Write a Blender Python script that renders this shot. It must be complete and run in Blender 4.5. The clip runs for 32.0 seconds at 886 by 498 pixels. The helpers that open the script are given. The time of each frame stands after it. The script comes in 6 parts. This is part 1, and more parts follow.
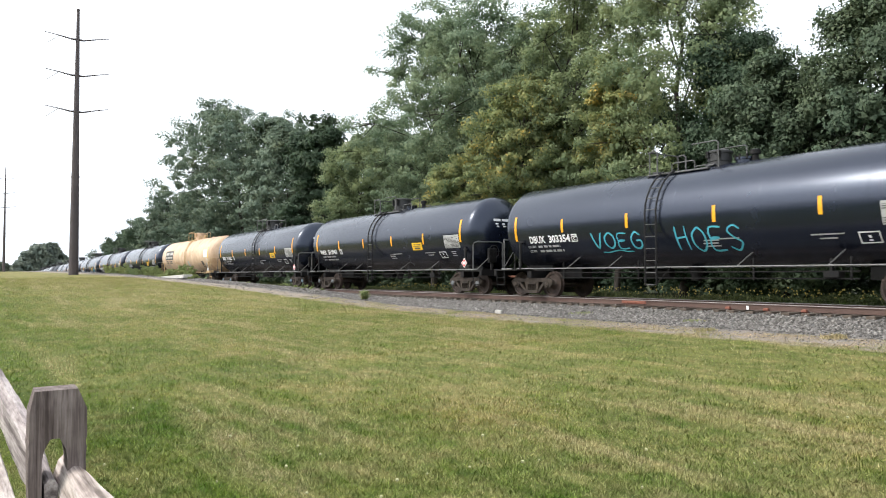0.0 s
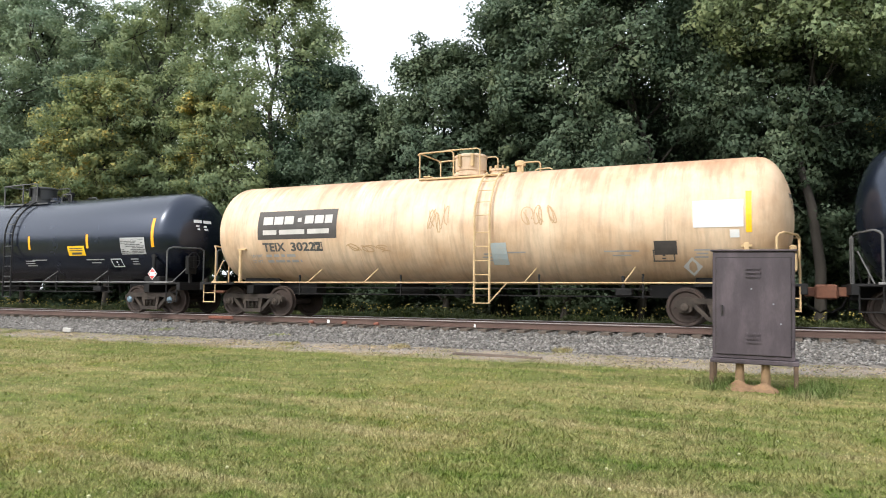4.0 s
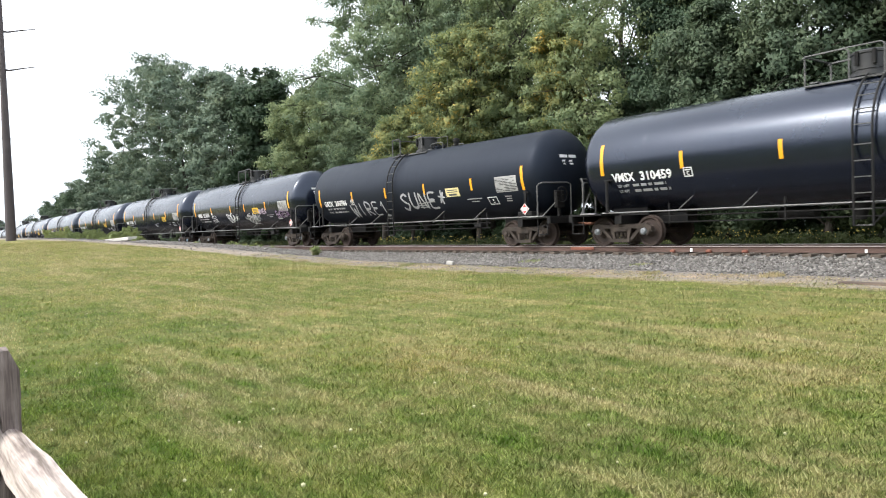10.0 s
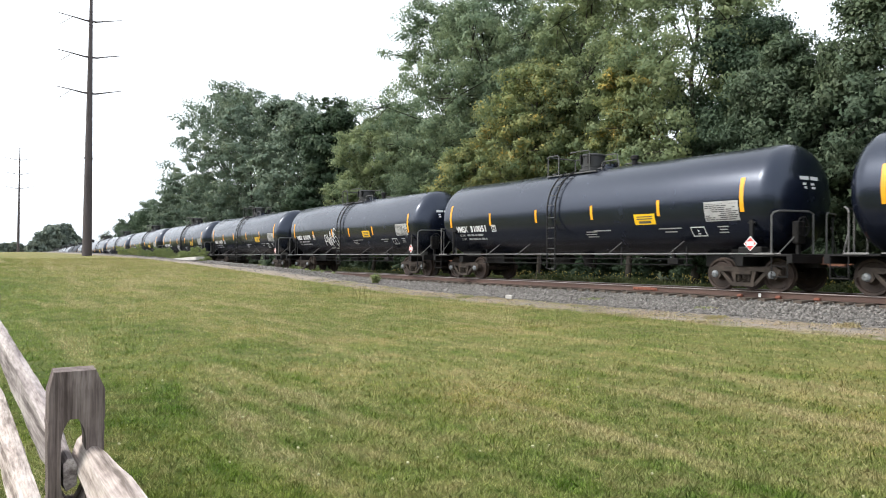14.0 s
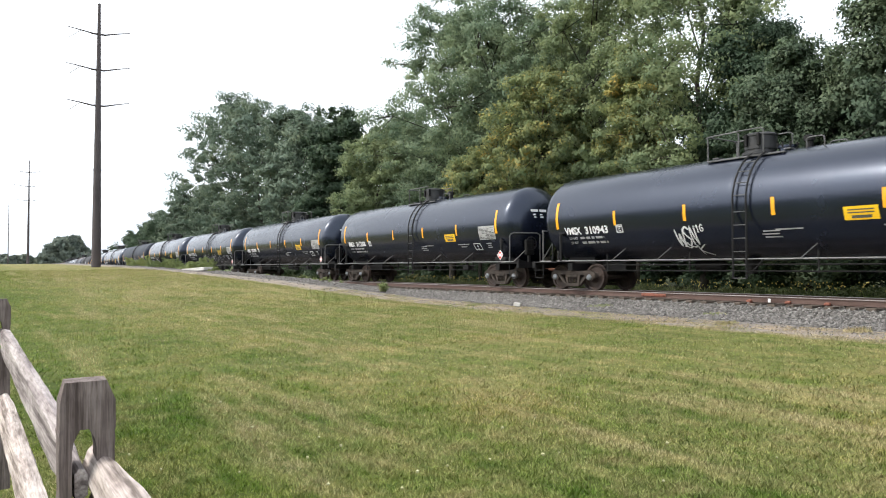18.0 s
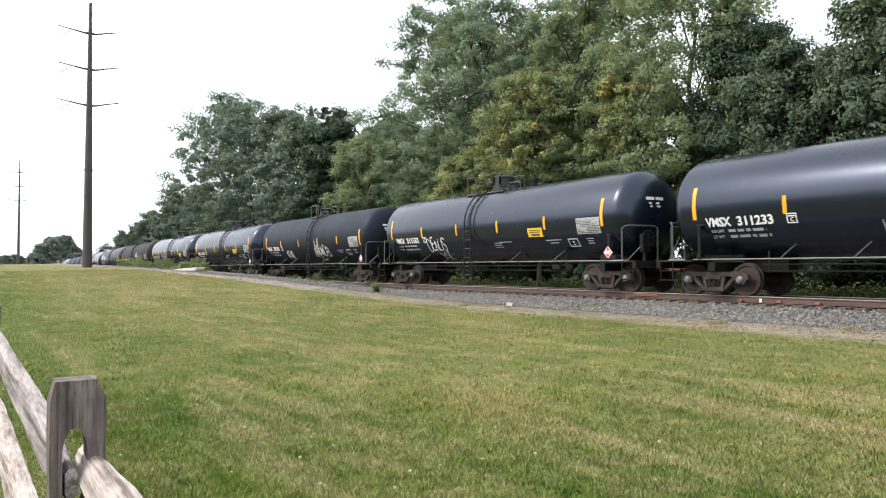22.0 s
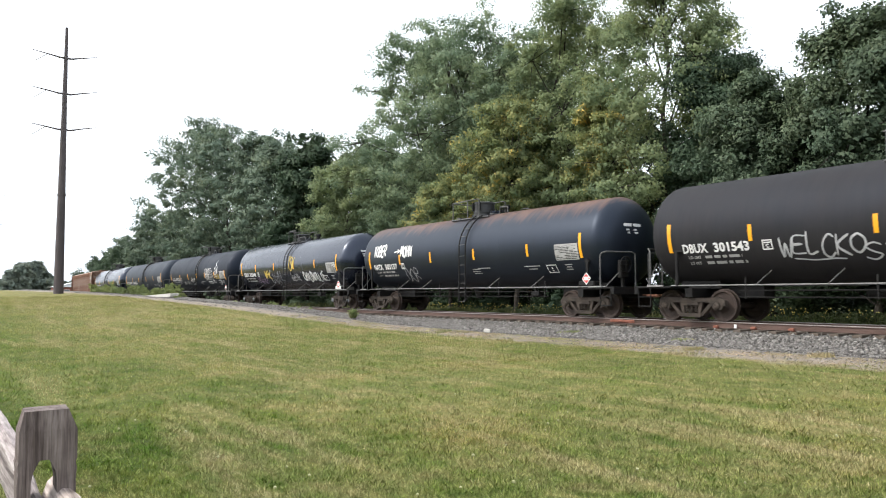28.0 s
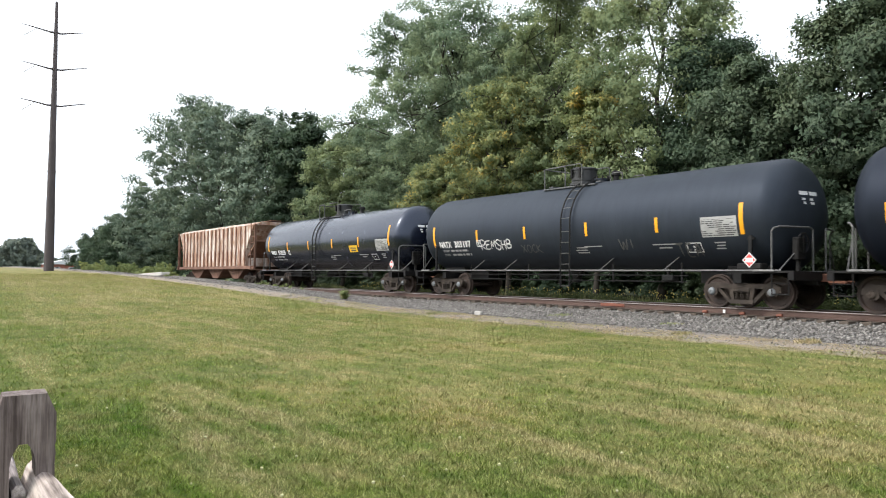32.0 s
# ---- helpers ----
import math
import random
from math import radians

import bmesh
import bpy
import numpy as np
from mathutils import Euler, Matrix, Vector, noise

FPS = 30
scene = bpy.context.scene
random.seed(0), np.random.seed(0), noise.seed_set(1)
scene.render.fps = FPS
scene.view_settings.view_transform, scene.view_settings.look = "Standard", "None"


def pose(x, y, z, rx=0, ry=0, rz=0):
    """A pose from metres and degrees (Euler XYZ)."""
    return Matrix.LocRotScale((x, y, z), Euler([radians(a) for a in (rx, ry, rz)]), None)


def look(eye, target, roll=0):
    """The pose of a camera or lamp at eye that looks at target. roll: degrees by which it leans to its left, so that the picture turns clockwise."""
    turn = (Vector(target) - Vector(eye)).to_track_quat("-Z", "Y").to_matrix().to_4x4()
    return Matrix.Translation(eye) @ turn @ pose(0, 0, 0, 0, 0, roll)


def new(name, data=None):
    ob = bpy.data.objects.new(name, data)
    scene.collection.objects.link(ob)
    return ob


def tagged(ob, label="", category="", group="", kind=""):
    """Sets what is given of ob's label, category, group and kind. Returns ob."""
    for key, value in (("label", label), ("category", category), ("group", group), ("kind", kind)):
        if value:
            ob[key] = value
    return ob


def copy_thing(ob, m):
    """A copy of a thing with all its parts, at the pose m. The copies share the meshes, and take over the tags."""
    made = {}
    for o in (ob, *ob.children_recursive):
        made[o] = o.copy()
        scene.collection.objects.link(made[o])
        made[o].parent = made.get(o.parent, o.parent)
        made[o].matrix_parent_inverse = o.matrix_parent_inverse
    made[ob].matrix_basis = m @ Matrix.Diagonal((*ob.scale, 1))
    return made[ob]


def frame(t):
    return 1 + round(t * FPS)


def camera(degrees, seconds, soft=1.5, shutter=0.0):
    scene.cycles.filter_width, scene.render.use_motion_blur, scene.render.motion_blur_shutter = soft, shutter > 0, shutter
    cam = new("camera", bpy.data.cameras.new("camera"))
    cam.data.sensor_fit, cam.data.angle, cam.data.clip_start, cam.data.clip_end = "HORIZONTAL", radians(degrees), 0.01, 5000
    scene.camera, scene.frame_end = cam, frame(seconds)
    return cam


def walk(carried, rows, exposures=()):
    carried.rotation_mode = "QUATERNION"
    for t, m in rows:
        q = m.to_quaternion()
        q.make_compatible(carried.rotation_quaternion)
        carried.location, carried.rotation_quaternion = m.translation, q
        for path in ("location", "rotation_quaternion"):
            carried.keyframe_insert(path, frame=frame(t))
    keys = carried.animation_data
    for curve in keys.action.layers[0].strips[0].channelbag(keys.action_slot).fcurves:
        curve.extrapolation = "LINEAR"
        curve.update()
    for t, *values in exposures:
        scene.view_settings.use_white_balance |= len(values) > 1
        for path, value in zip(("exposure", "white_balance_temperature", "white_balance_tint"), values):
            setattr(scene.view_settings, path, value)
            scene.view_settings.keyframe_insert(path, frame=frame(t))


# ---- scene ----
# ---- camera ----
cam = camera(61.9, 32.0, soft=1.0, shutter=0.08)
CAMERA_ROWS = (
    (0, 0.008, 0.012, 1.498, 92.077, -0.027, 55.953),
    (0.5, 0.008, 0.011, 1.499, 92.094, -0.084, 55.946),
    (1, 0.008, 0.012, 1.497, 92.050, -0.186, 55.825),
    (1.5, 0.009, 0.014, 1.498, 91.969, -0.243, 55.697),
    (2, 0.014, 0.019, 1.501, 91.903, -0.324, 55.228),
    (2.5, 0.015, 0.021, 1.502, 92.362, -0.749, 52.176),
    (3, 0.015, 0.022, 1.504, 92.931, -0.745, 43.853),
    (3.5, 0.016, 0.023, 1.505, 93.097, -0.702, 34.713),
    (4, 0.017, 0.024, 1.506, 93.341, -0.445, 24.864),
    (4.5, 0.018, 0.025, 1.507, 93.576, 0.068, 16.069),
    (5, 0.019, 0.026, 1.509, 93.552, 0.575, 12.034),
    (5.5, 0.020, 0.027, 1.510, 93.021, 0.814, 16.465),
    (6, 0.021, 0.028, 1.511, 92.154, 0.833, 26.364),
    (6.5, 0.022, 0.029, 1.512, 91.446, 0.758, 37.762),
    (7, 0.023, 0.030, 1.513, 91.014, 1.751, 46.564),
    (7.5, 0.024, 0.031, 1.515, 90.707, 1.341, 52.477),
    (8, 0.021, 0.029, 1.512, 90.491, 1.526, 54.794),
    (8.5, 0.015, 0.021, 1.512, 91.059, 1.024, 55.216),
    (9, 0.015, 0.020, 1.512, 91.047, 1.146, 54.431),
    (9.5, 0.026, 0.035, 1.494, 89.882, 0.699, 53.012),
    (10, 0.034, 0.044, 1.480, 88.355, 1.866, 52.218),
    (10.5, 0.031, 0.041, 1.491, 88.415, 1.463, 53.356),
    (11, 0.029, 0.040, 1.504, 89.756, 0.240, 54.187),
    (11.5, 0.017, 0.023, 1.504, 91.270, -0.299, 54.817),
    (12, 0.005, 0.008, 1.504, 91.245, 0.321, 56.716),
    (12.5, 0.000, 0.000, 1.505, 91.365, 0.053, 57.103),
    (13, 0.000, 0.000, 1.505, 91.112, -0.326, 56.690),
    (13.5, -0.000, -0.000, 1.504, 90.869, -0.618, 56.418),
    (14, 0.001, 0.001, 1.502, 90.862, -0.572, 56.770),
    (14.5, -0.001, -0.002, 1.501, 91.270, -0.669, 56.999),
    (16.5, -0.003, -0.005, 1.502, 91.406, -0.588, 57.124),
    (17, -0.002, -0.003, 1.500, 91.450, -0.282, 57.220),
    (17.5, -0.001, -0.001, 1.501, 91.388, -0.039, 57.238),
    (18, -0.001, -0.001, 1.500, 91.488, -0.047, 57.355),
    (18.5, -0.000, -0.000, 1.499, 91.477, -0.124, 57.334),
    (19, 0.000, 0.000, 1.500, 91.413, -0.054, 57.106),
    (19.5, 0.001, 0.002, 1.499, 91.316, -0.123, 56.873),
    (20, 0.001, 0.001, 1.501, 91.319, -0.262, 56.660),
    (20.5, -0.000, 0.000, 1.499, 91.403, -0.192, 56.572),
    (21, -0.001, -0.001, 1.496, 91.404, -0.179, 56.586),
    (21.5, 0.000, 0.001, 1.496, 91.431, -0.047, 56.579),
    (22, 0.000, 0.000, 1.495, 91.513, -0.037, 56.790),
    (22.5, -0.001, -0.001, 1.497, 91.557, -0.196, 56.935),
    (23, -0.001, -0.001, 1.497, 91.612, -0.203, 57.004),
    (23.5, 0.002, 0.003, 1.503, 91.890, -0.082, 56.507),
    (24, 0.003, 0.005, 1.502, 92.743, 0.134, 54.938),
    (24.5, 0.000, 0.001, 1.497, 93.244, 0.279, 54.219),
    (25, -0.001, -0.001, 1.497, 93.511, 0.207, 54.394),
    (25.5, -0.003, -0.003, 1.495, 93.553, 0.335, 54.494),
    (27.5, -0.001, -0.002, 1.498, 93.806, -0.155, 54.763),
    (28, -0.003, -0.004, 1.497, 93.535, -0.021, 55.041),
    (28.5, -0.001, -0.002, 1.498, 93.349, -0.064, 55.255),
    (29, -0.003, -0.003, 1.496, 92.533, 0.427, 55.453),
    (29.5, 0.008, 0.012, 1.508, 91.286, 0.014, 56.214),
    (30, 0.010, 0.014, 1.511, 91.570, 0.135, 55.752),
    (30.5, 0.013, 0.018, 1.520, 92.144, -0.339, 56.011),
    (31, 0.016, 0.021, 1.523, 92.491, -0.588, 55.583),
    (31.5, 0.014, 0.019, 1.520, 92.623, -0.389, 55.035),
    (32, 0.015, 0.021, 1.517, 92.100, -0.654, 54.432),
)
EXPOSURES = ((0.0, 0.34), (3.5, 0.3), (5.0, 0.9), (6.0, 1.28), (6.5, 1.18), (7.0, 1.02), (7.5, 0.79), (8.0, 0.6), (11.0, 0.53), (12.0, 0.43), (13.0, 0.37), (14.0, 0.31), (32.0, 0.33))
walk(cam, [(t, pose(x, y, z, rx, ry, rz)) for t, x, y, z, rx, ry, rz in CAMERA_ROWS], exposures=EXPOSURES)

# ---- light: thin bright overcast, soft sun from high behind the viewer's left ----
SUN_EL, SUN_AZ = 44.0, 205.0
world = bpy.data.worlds.new("overcast")
scene.world = world
world.use_nodes = True
wn, wl = world.node_tree.nodes, world.node_tree.links
wn.clear()
sky = wn.new("ShaderNodeTexSky")
sky.sky_type = "NISHITA"
sky.sun_disc = False
sky.sun_elevation, sky.sun_rotation = radians(SUN_EL), radians(SUN_AZ)
sky.dust_density, sky.air_density = 6.0, 1.0
pale = wn.new("ShaderNodeHueSaturation")
pale.inputs["Saturation"].default_value = 0.18
bg_sky = wn.new("ShaderNodeBackground")
bg_sky.inputs["Strength"].default_value = 0.1
bg_veil = wn.new("ShaderNodeBackground")
bg_veil.inputs["Color"].default_value = (0.9, 0.97, 1.06, 1)
bg_veil.inputs["Strength"].default_value = 1.0
both = wn.new("ShaderNodeAddShader")
wout = wn.new("ShaderNodeOutputWorld")
wl.new(sky.outputs[0], pale.inputs["Color"])
wl.new(pale.outputs[0], bg_sky.inputs["Color"])
wl.new(bg_sky.outputs[0], both.inputs[0])
wl.new(bg_veil.outputs[0], both.inputs[1])
wl.new(both.outputs[0], wout.inputs["Surface"])

sun_data = bpy.data.lights.new("sun", "SUN")
sun_data.energy, sun_data.angle, sun_data.color = 1.5, radians(14), (1.0, 0.93, 0.8)
sun = new("sun", sun_data)
_e, _a = radians(SUN_EL), radians(SUN_AZ)
sun.matrix_world = look((0, 0, 60), (-math.sin(_a) * math.cos(_e), -math.cos(_a) * math.cos(_e), 60 - math.sin(_e)))


# ---- mesh helpers ----
class Shape:
    """Collects vertices and faces of one mesh."""

    def __init__(self):
        self.v, self.f = [], []

    def add(self, verts, faces):
        k = len(self.v)
        self.v += [tuple(p) for p in verts]
        self.f += [tuple(i + k for i in f) for f in faces]
        return self

    def box(self, x0, x1, y0, y1, z0, z1):
        return self.add([(x, y, z) for x in (x0, x1) for y in (y0, y1) for z in (z0, z1)],
                        [(0, 1, 3, 2), (4, 6, 7, 5), (0, 4, 5, 1), (2, 3, 7, 6), (0, 2, 6, 4), (1, 5, 7, 3)])

    def bevel_box(self, x0, x1, y0, y1, z0, z1, b):
        """A box whose edges are cut off by b."""
        bm = bmesh.new()
        bmesh.ops.create_cube(bm, size=1)
        for p in bm.verts:
            p.co = ((x0 + x1) / 2 + p.co.x * (x1 - x0), (y0 + y1) / 2 + p.co.y * (y1 - y0), (z0 + z1) / 2 + p.co.z * (z1 - z0))
        bmesh.ops.bevel(bm, geom=bm.edges[:], offset=b, segments=1, affect="EDGES")
        bm.verts.index_update()
        self.add([p.co[:] for p in bm.verts], [[p.index for p in f.verts] for f in bm.faces])
        bm.free()
        return self

    def tube(self, pts, r, n=6, cap=True):
        """A round bar along a line of points; r is one radius or one for each point."""
        pts = [Vector(p) for p in pts]
        rs = r if isinstance(r, (list, tuple)) else [r] * len(pts)
        ring, prev = [], None
        for i, p in enumerate(pts):
            d = (pts[min(i + 1, len(pts) - 1)] - pts[max(i - 1, 0)]).normalized()
            a = prev if prev is not None else (Vector((0, 0, 1)) if abs(d.z) < 0.9 else Vector((1, 0, 0)))
            u = (a - d * a.dot(d)).normalized()
            prev = u
            w = d.cross(u)
            ring.append([p + (u * math.cos(2 * math.pi * k / n) + w * math.sin(2 * math.pi * k / n)) * rs[i] for k in range(n)])
        faces = [(i * n + k, i * n + (k + 1) % n, (i + 1) * n + (k + 1) % n, (i + 1) * n + k) for i in range(len(pts) - 1) for k in range(n)]
        if cap:
            faces += [tuple(range(n))[::-1], tuple(range((len(pts) - 1) * n, len(pts) * n))]
        return self.add([p for q in ring for p in q], faces)

    def lathe(self, profile, axis="x", n=32, at=(0, 0, 0)):
        """Turns (distance along the axis, radius) round the axis."""
        vs = []
        for d, r in profile:
            for k in range(n):
                c, s = r * math.cos(2 * math.pi * k / n), r * math.sin(2 * math.pi * k / n)
                p = {"x": (d, c, s), "y": (s, d, c), "z": (c, s, d)}[axis]
                vs.append((p[0] + at[0], p[1] + at[1], p[2] + at[2]))
        fs = [(i * n + k, i * n + (k + 1) % n, (i + 1) * n + (k + 1) % n, (i + 1) * n + k) for i in range(len(profile) - 1) for k in range(n)]
        if profile[0][1] > 1e-6:
            fs.append(tuple(range(n))[::-1])
        if profile[-1][1] > 1e-6:
            fs.append(tuple(range((len(profile) - 1) * n, len(profile) * n)))
        return self.add(vs, fs)

    def prism(self, outline, y0, y1):
        """An outline in x and z, drawn out from y0 to y1."""
        n = len(outline)
        vs = [(x, y0, z) for x, z in outline] + [(x, y1, z) for x, z in outline]
        return self.add(vs, [tuple(range(n))[::-1], tuple(range(n, 2 * n))] + [(i, (i + 1) % n, n + (i + 1) % n, n + i) for i in range(n)])

    def mesh(self, name, material=None, smooth=None):
        me = bpy.data.meshes.new(name)
        me.from_pydata(self.v, [], self.f)
        bm = bmesh.new()
        bm.from_mesh(me)
        bmesh.ops.recalc_face_normals(bm, faces=bm.faces)
        bm.to_mesh(me)
        bm.free()
        if material:
            me.materials.append(material)
        if smooth is not None:
            me.shade_smooth()
            me.set_sharp_from_angle(angle=radians(smooth))
        return me


def part(name, shape, material, parent, label="", smooth=None):
    me = shape if isinstance(shape, bpy.types.Mesh) else shape.mesh(name, material, smooth)
    ob = new(name, me)
    ob.parent = parent
    if label:
        ob["label"] = label
    return ob


def thing(name, label, category, group="", kind="", at=None):
    ob = new(name)
    ob.empty_display_size = 0.3
    if at is not None:
        ob.matrix_world = at
    return tagged(ob, label, category, group, kind)


def solid(name, shape, material, label, category="", group="", kind="", smooth=None):
    return tagged(new(name, shape.mesh(name, material, smooth)), label, category, group, kind)


# ---- materials ----
def material(name):
    m = bpy.data.materials.new(name)
    m.use_nodes = True
    n = m.node_tree.nodes
    return m, n, m.node_tree.links, n["Principled BSDF"]


def ramp(n, l, fac, stops):
    r = n.new("ShaderNodeValToRGB")
    e = r.color_ramp.elements
    while len(e) < len(stops):
        e.new(0.5)
    for el, (p, c) in zip(e, stops):
        el.position, el.color = p, (*c, 1)
    l.new(fac, r.inputs[0])
    return r.outputs[0]


def noise_tex(n, l, scale, detail=4, rough=0.55, coord="Object", stretch=(1, 1, 1), turn=0):
    tc = n.new("ShaderNodeTexCoord")
    mp = n.new("ShaderNodeMapping")
    mp.inputs["Scale"].default_value = stretch
    mp.inputs["Rotation"].default_value = (0, 0, radians(turn))
    l.new(tc.outputs[coord], mp.inputs[0])
    t = n.new("ShaderNodeTexNoise")
    t.inputs["Scale"].default_value, t.inputs["Detail"].default_value, t.inputs["Roughness"].default_value = scale, detail, rough
    l.new(mp.outputs[0], t.inputs["Vector"])
    return t.outputs["Fac"]


def mix(n, l, fac, a, b, blend="MIX"):
    m = n.new("ShaderNodeMix")
    m.data_type, m.blend_type = "RGBA", blend
    for sock, val in ((m.inputs[0], fac), (m.inputs[6], a), (m.inputs[7], b)):
        if hasattr(val, "is_linked"):
            l.new(val, sock)
        else:
            sock.default_value = val if not isinstance(val, tuple) or len(val) == 4 else (*val, 1)
    return m.outputs[2]


def bump(n, l, b, height, strength, distance=0.02):
    k = n.new("ShaderNodeBump")
    k.inputs["Strength"].default_value, k.inputs["Distance"].default_value = strength, distance
    l.new(height, k.inputs["Height"])
    l.new(k.outputs[0], b.inputs["Normal"])


def plain(name, colors, scale=3.0, rough=0.6, metal=0.0, grain=60.0, bumpy=0.15, stretch=(1, 1, 1), rough_var=0.1, dist=0.01, spec=0.5):
    """A surface of two or three colours mottled at a coarse and a fine scale."""
    m, n, l, b = material(name)
    a = noise_tex(n, l, scale, 5, 0.6, stretch=stretch)
    g = noise_tex(n, l, grain, 3, 0.6, stretch=stretch)
    k = len(colors)
    c1 = ramp(n, l, a, [(0.3 + 0.4 * i / max(k - 1, 1), c) for i, c in enumerate(colors)])
    c2 = ramp(n, l, g, [(0.3, (0.86, 0.86, 0.86)), (0.7, (1.0, 1.0, 1.0))])
    l.new(mix(n, l, 1.0, c1, c2, "MULTIPLY"), b.inputs["Base Color"])
    rr = n.new("ShaderNodeMapRange")
    rr.inputs["To Min"].default_value, rr.inputs["To Max"].default_value = rough - rough_var, rough + rough_var
    l.new(a, rr.inputs["Value"])
    l.new(rr.outputs[0], b.inputs["Roughness"])
    b.inputs["Metallic"].default_value = metal
    b.inputs["Specular IOR Level"].default_value = spec
    if bumpy:
        bump(n, l, b, g, bumpy, dist)
    return m


def tank_paint(name, base, worn, rough, streak=0.25, top=None, top_amount=0.0, coat=0.0, spec=0.5):
    """Tank paint with vertical dirt streaks, faint plate waves and, where given, rust along the top but for the middle."""
    m, n, l, b = material(name)
    a = noise_tex(n, l, 0.7, 5, 0.6)
    s = noise_tex(n, l, 2.2, 5, 0.65, stretch=(2.0, 0.3, 0.25))
    g = noise_tex(n, l, 40, 3, 0.6)
    c = ramp(n, l, a, [(0.32, base), (0.7, worn)])
    st = ramp(n, l, s, [(0.45, (1, 1, 1)), (0.75, (1 - streak, 1 - streak, 1 - streak))])
    c = mix(n, l, 1.0, c, st, "MULTIPLY")
    if top:
        geo = n.new("ShaderNodeNewGeometry")
        sep = n.new("ShaderNodeSeparateXYZ")
        l.new(geo.outputs["Normal"], sep.inputs[0])
        ad = n.new("ShaderNodeMath")
        ad.operation = "ADD"
        l.new(sep.outputs[2], ad.inputs[0])
        l.new(s, ad.inputs[1])
        sc = n.new("ShaderNodeMath")
        sc.operation = "MULTIPLY"
        sc.inputs[1].default_value = 0.66
        l.new(ad.outputs[0], sc.inputs[0])
        f = ramp(n, l, sc.outputs[0], [(0.72, (0, 0, 0)), (0.98, (top_amount,) * 3)])
        tc = n.new("ShaderNodeTexCoord")
        along = n.new("ShaderNodeSeparateXYZ")
        l.new(tc.outputs["Object"], along.inputs[0])
        out = n.new("ShaderNodeMath")
        out.operation = "ABSOLUTE"
        l.new(along.outputs[0], out.inputs[0])
        ends = n.new("ShaderNodeMapRange")
        ends.inputs["From Min"].default_value, ends.inputs["From Max"].default_value = 0.7, 1.6
        ends.inputs["To Min"].default_value = 0.15
        l.new(out.outputs[0], ends.inputs["Value"])
        c = mix(n, l, mix(n, l, 1.0, f, ends.outputs[0], "MULTIPLY"), c, top)
    l.new(c, b.inputs["Base Color"])
    rr = n.new("ShaderNodeMapRange")
    rr.inputs["To Min"].default_value, rr.inputs["To Max"].default_value = rough * 0.8, min(1.0, rough * 1.35)
    l.new(a, rr.inputs["Value"])
    l.new(rr.outputs[0], b.inputs["Roughness"])
    b.inputs["Coat Weight"].default_value = coat
    b.inputs["Coat Roughness"].default_value = 0.22
    b.inputs["Specular IOR Level"].default_value = spec
    b.inputs["Specular Tint"].default_value = (0.76, 0.9, 1.2, 1)
    wave = noise_tex(n, l, 2.4, 3, 0.5, stretch=(0.1, 1.0, 1.0))
    bump(n, l, b, wave, 0.16, 0.03)
    return m


M_GLOSS = tank_paint("gloss_black_paint", (0.0036, 0.0053, 0.0115), (0.0065, 0.0088, 0.018), 0.24, 0.2, coat=0.3, spec=0.5)
M_MATT = tank_paint("faded_black_paint", (0.0062, 0.0082, 0.0132), (0.0105, 0.0128, 0.019), 0.5, 0.25, spec=0.24)
M_GREYED = tank_paint("greyed_black_paint", (0.017, 0.021, 0.0275), (0.027, 0.032, 0.04), 0.5, 0.25, spec=0.26)
M_BROWNBLACK = tank_paint("dusty_black_paint", (0.017, 0.015, 0.0142), (0.026, 0.0225, 0.021), 0.6, 0.25, spec=0.25)
M_RUSTY = tank_paint("faded_black_paint_rusty_top", (0.0065, 0.009, 0.0138), (0.0115, 0.0145, 0.0205), 0.42, 0.25, (0.15, 0.075, 0.045), 0.85, spec=0.4)
M_TAN = tank_paint("weathered_tan_paint", (0.52, 0.34, 0.2), (0.75, 0.58, 0.41), 0.5, 0.4, (0.36, 0.19, 0.1), 0.7)
M_FRAME = plain("black_steel", [(0.008, 0.008, 0.009), (0.02, 0.0185, 0.0175)], 2.5, 0.6, spec=0.2)
M_FRAME_TAN = plain("tan_steel", [(0.45, 0.3, 0.15), (0.62, 0.45, 0.25)], 2.5, 0.6)
M_TRUCK = plain("truck_steel_brown_dust", [(0.022, 0.018, 0.016), (0.05, 0.04, 0.033), (0.085, 0.067, 0.055)], 3.0, 0.8, spec=0.25)
M_WHEEL = plain("wheel_steel_rust", [(0.028, 0.019, 0.016), (0.065, 0.043, 0.034)], 4.0, 0.7, 0.2)
M_CAP = plain("bearing_cap_grey", [(0.16, 0.175, 0.19), (0.25, 0.265, 0.28)], 6, 0.5, 0.3)
M_CAP_BLUE = plain("bearing_cap_blue", [(0.13, 0.2, 0.27), (0.22, 0.31, 0.38)], 6, 0.5, 0.2)
M_COUPLER = plain("coupler_rust", [(0.09, 0.035, 0.022), (0.2, 0.085, 0.05)], 5, 0.85)
M_YELLOW = plain("yellow_reflector", [(0.86, 0.36, 0.01), (0.92, 0.41, 0.014)], 2, 0.4, 0, 90, 0.0)
M_LABEL = plain("yellow_sticker", [(0.86, 0.5, 0.012), (0.9, 0.55, 0.016)], 2, 0.4, 0, 90, 0.0)
M_WHITE = plain("white_lettering", [(0.7, 0.7, 0.7), (0.8, 0.8, 0.8)], 3, 0.5, 0, 80, 0.0)
M_GREYPRINT = plain("grey_print", [(0.3, 0.3, 0.3), (0.42, 0.42, 0.42)], 3, 0.5, 0, 80, 0.0)
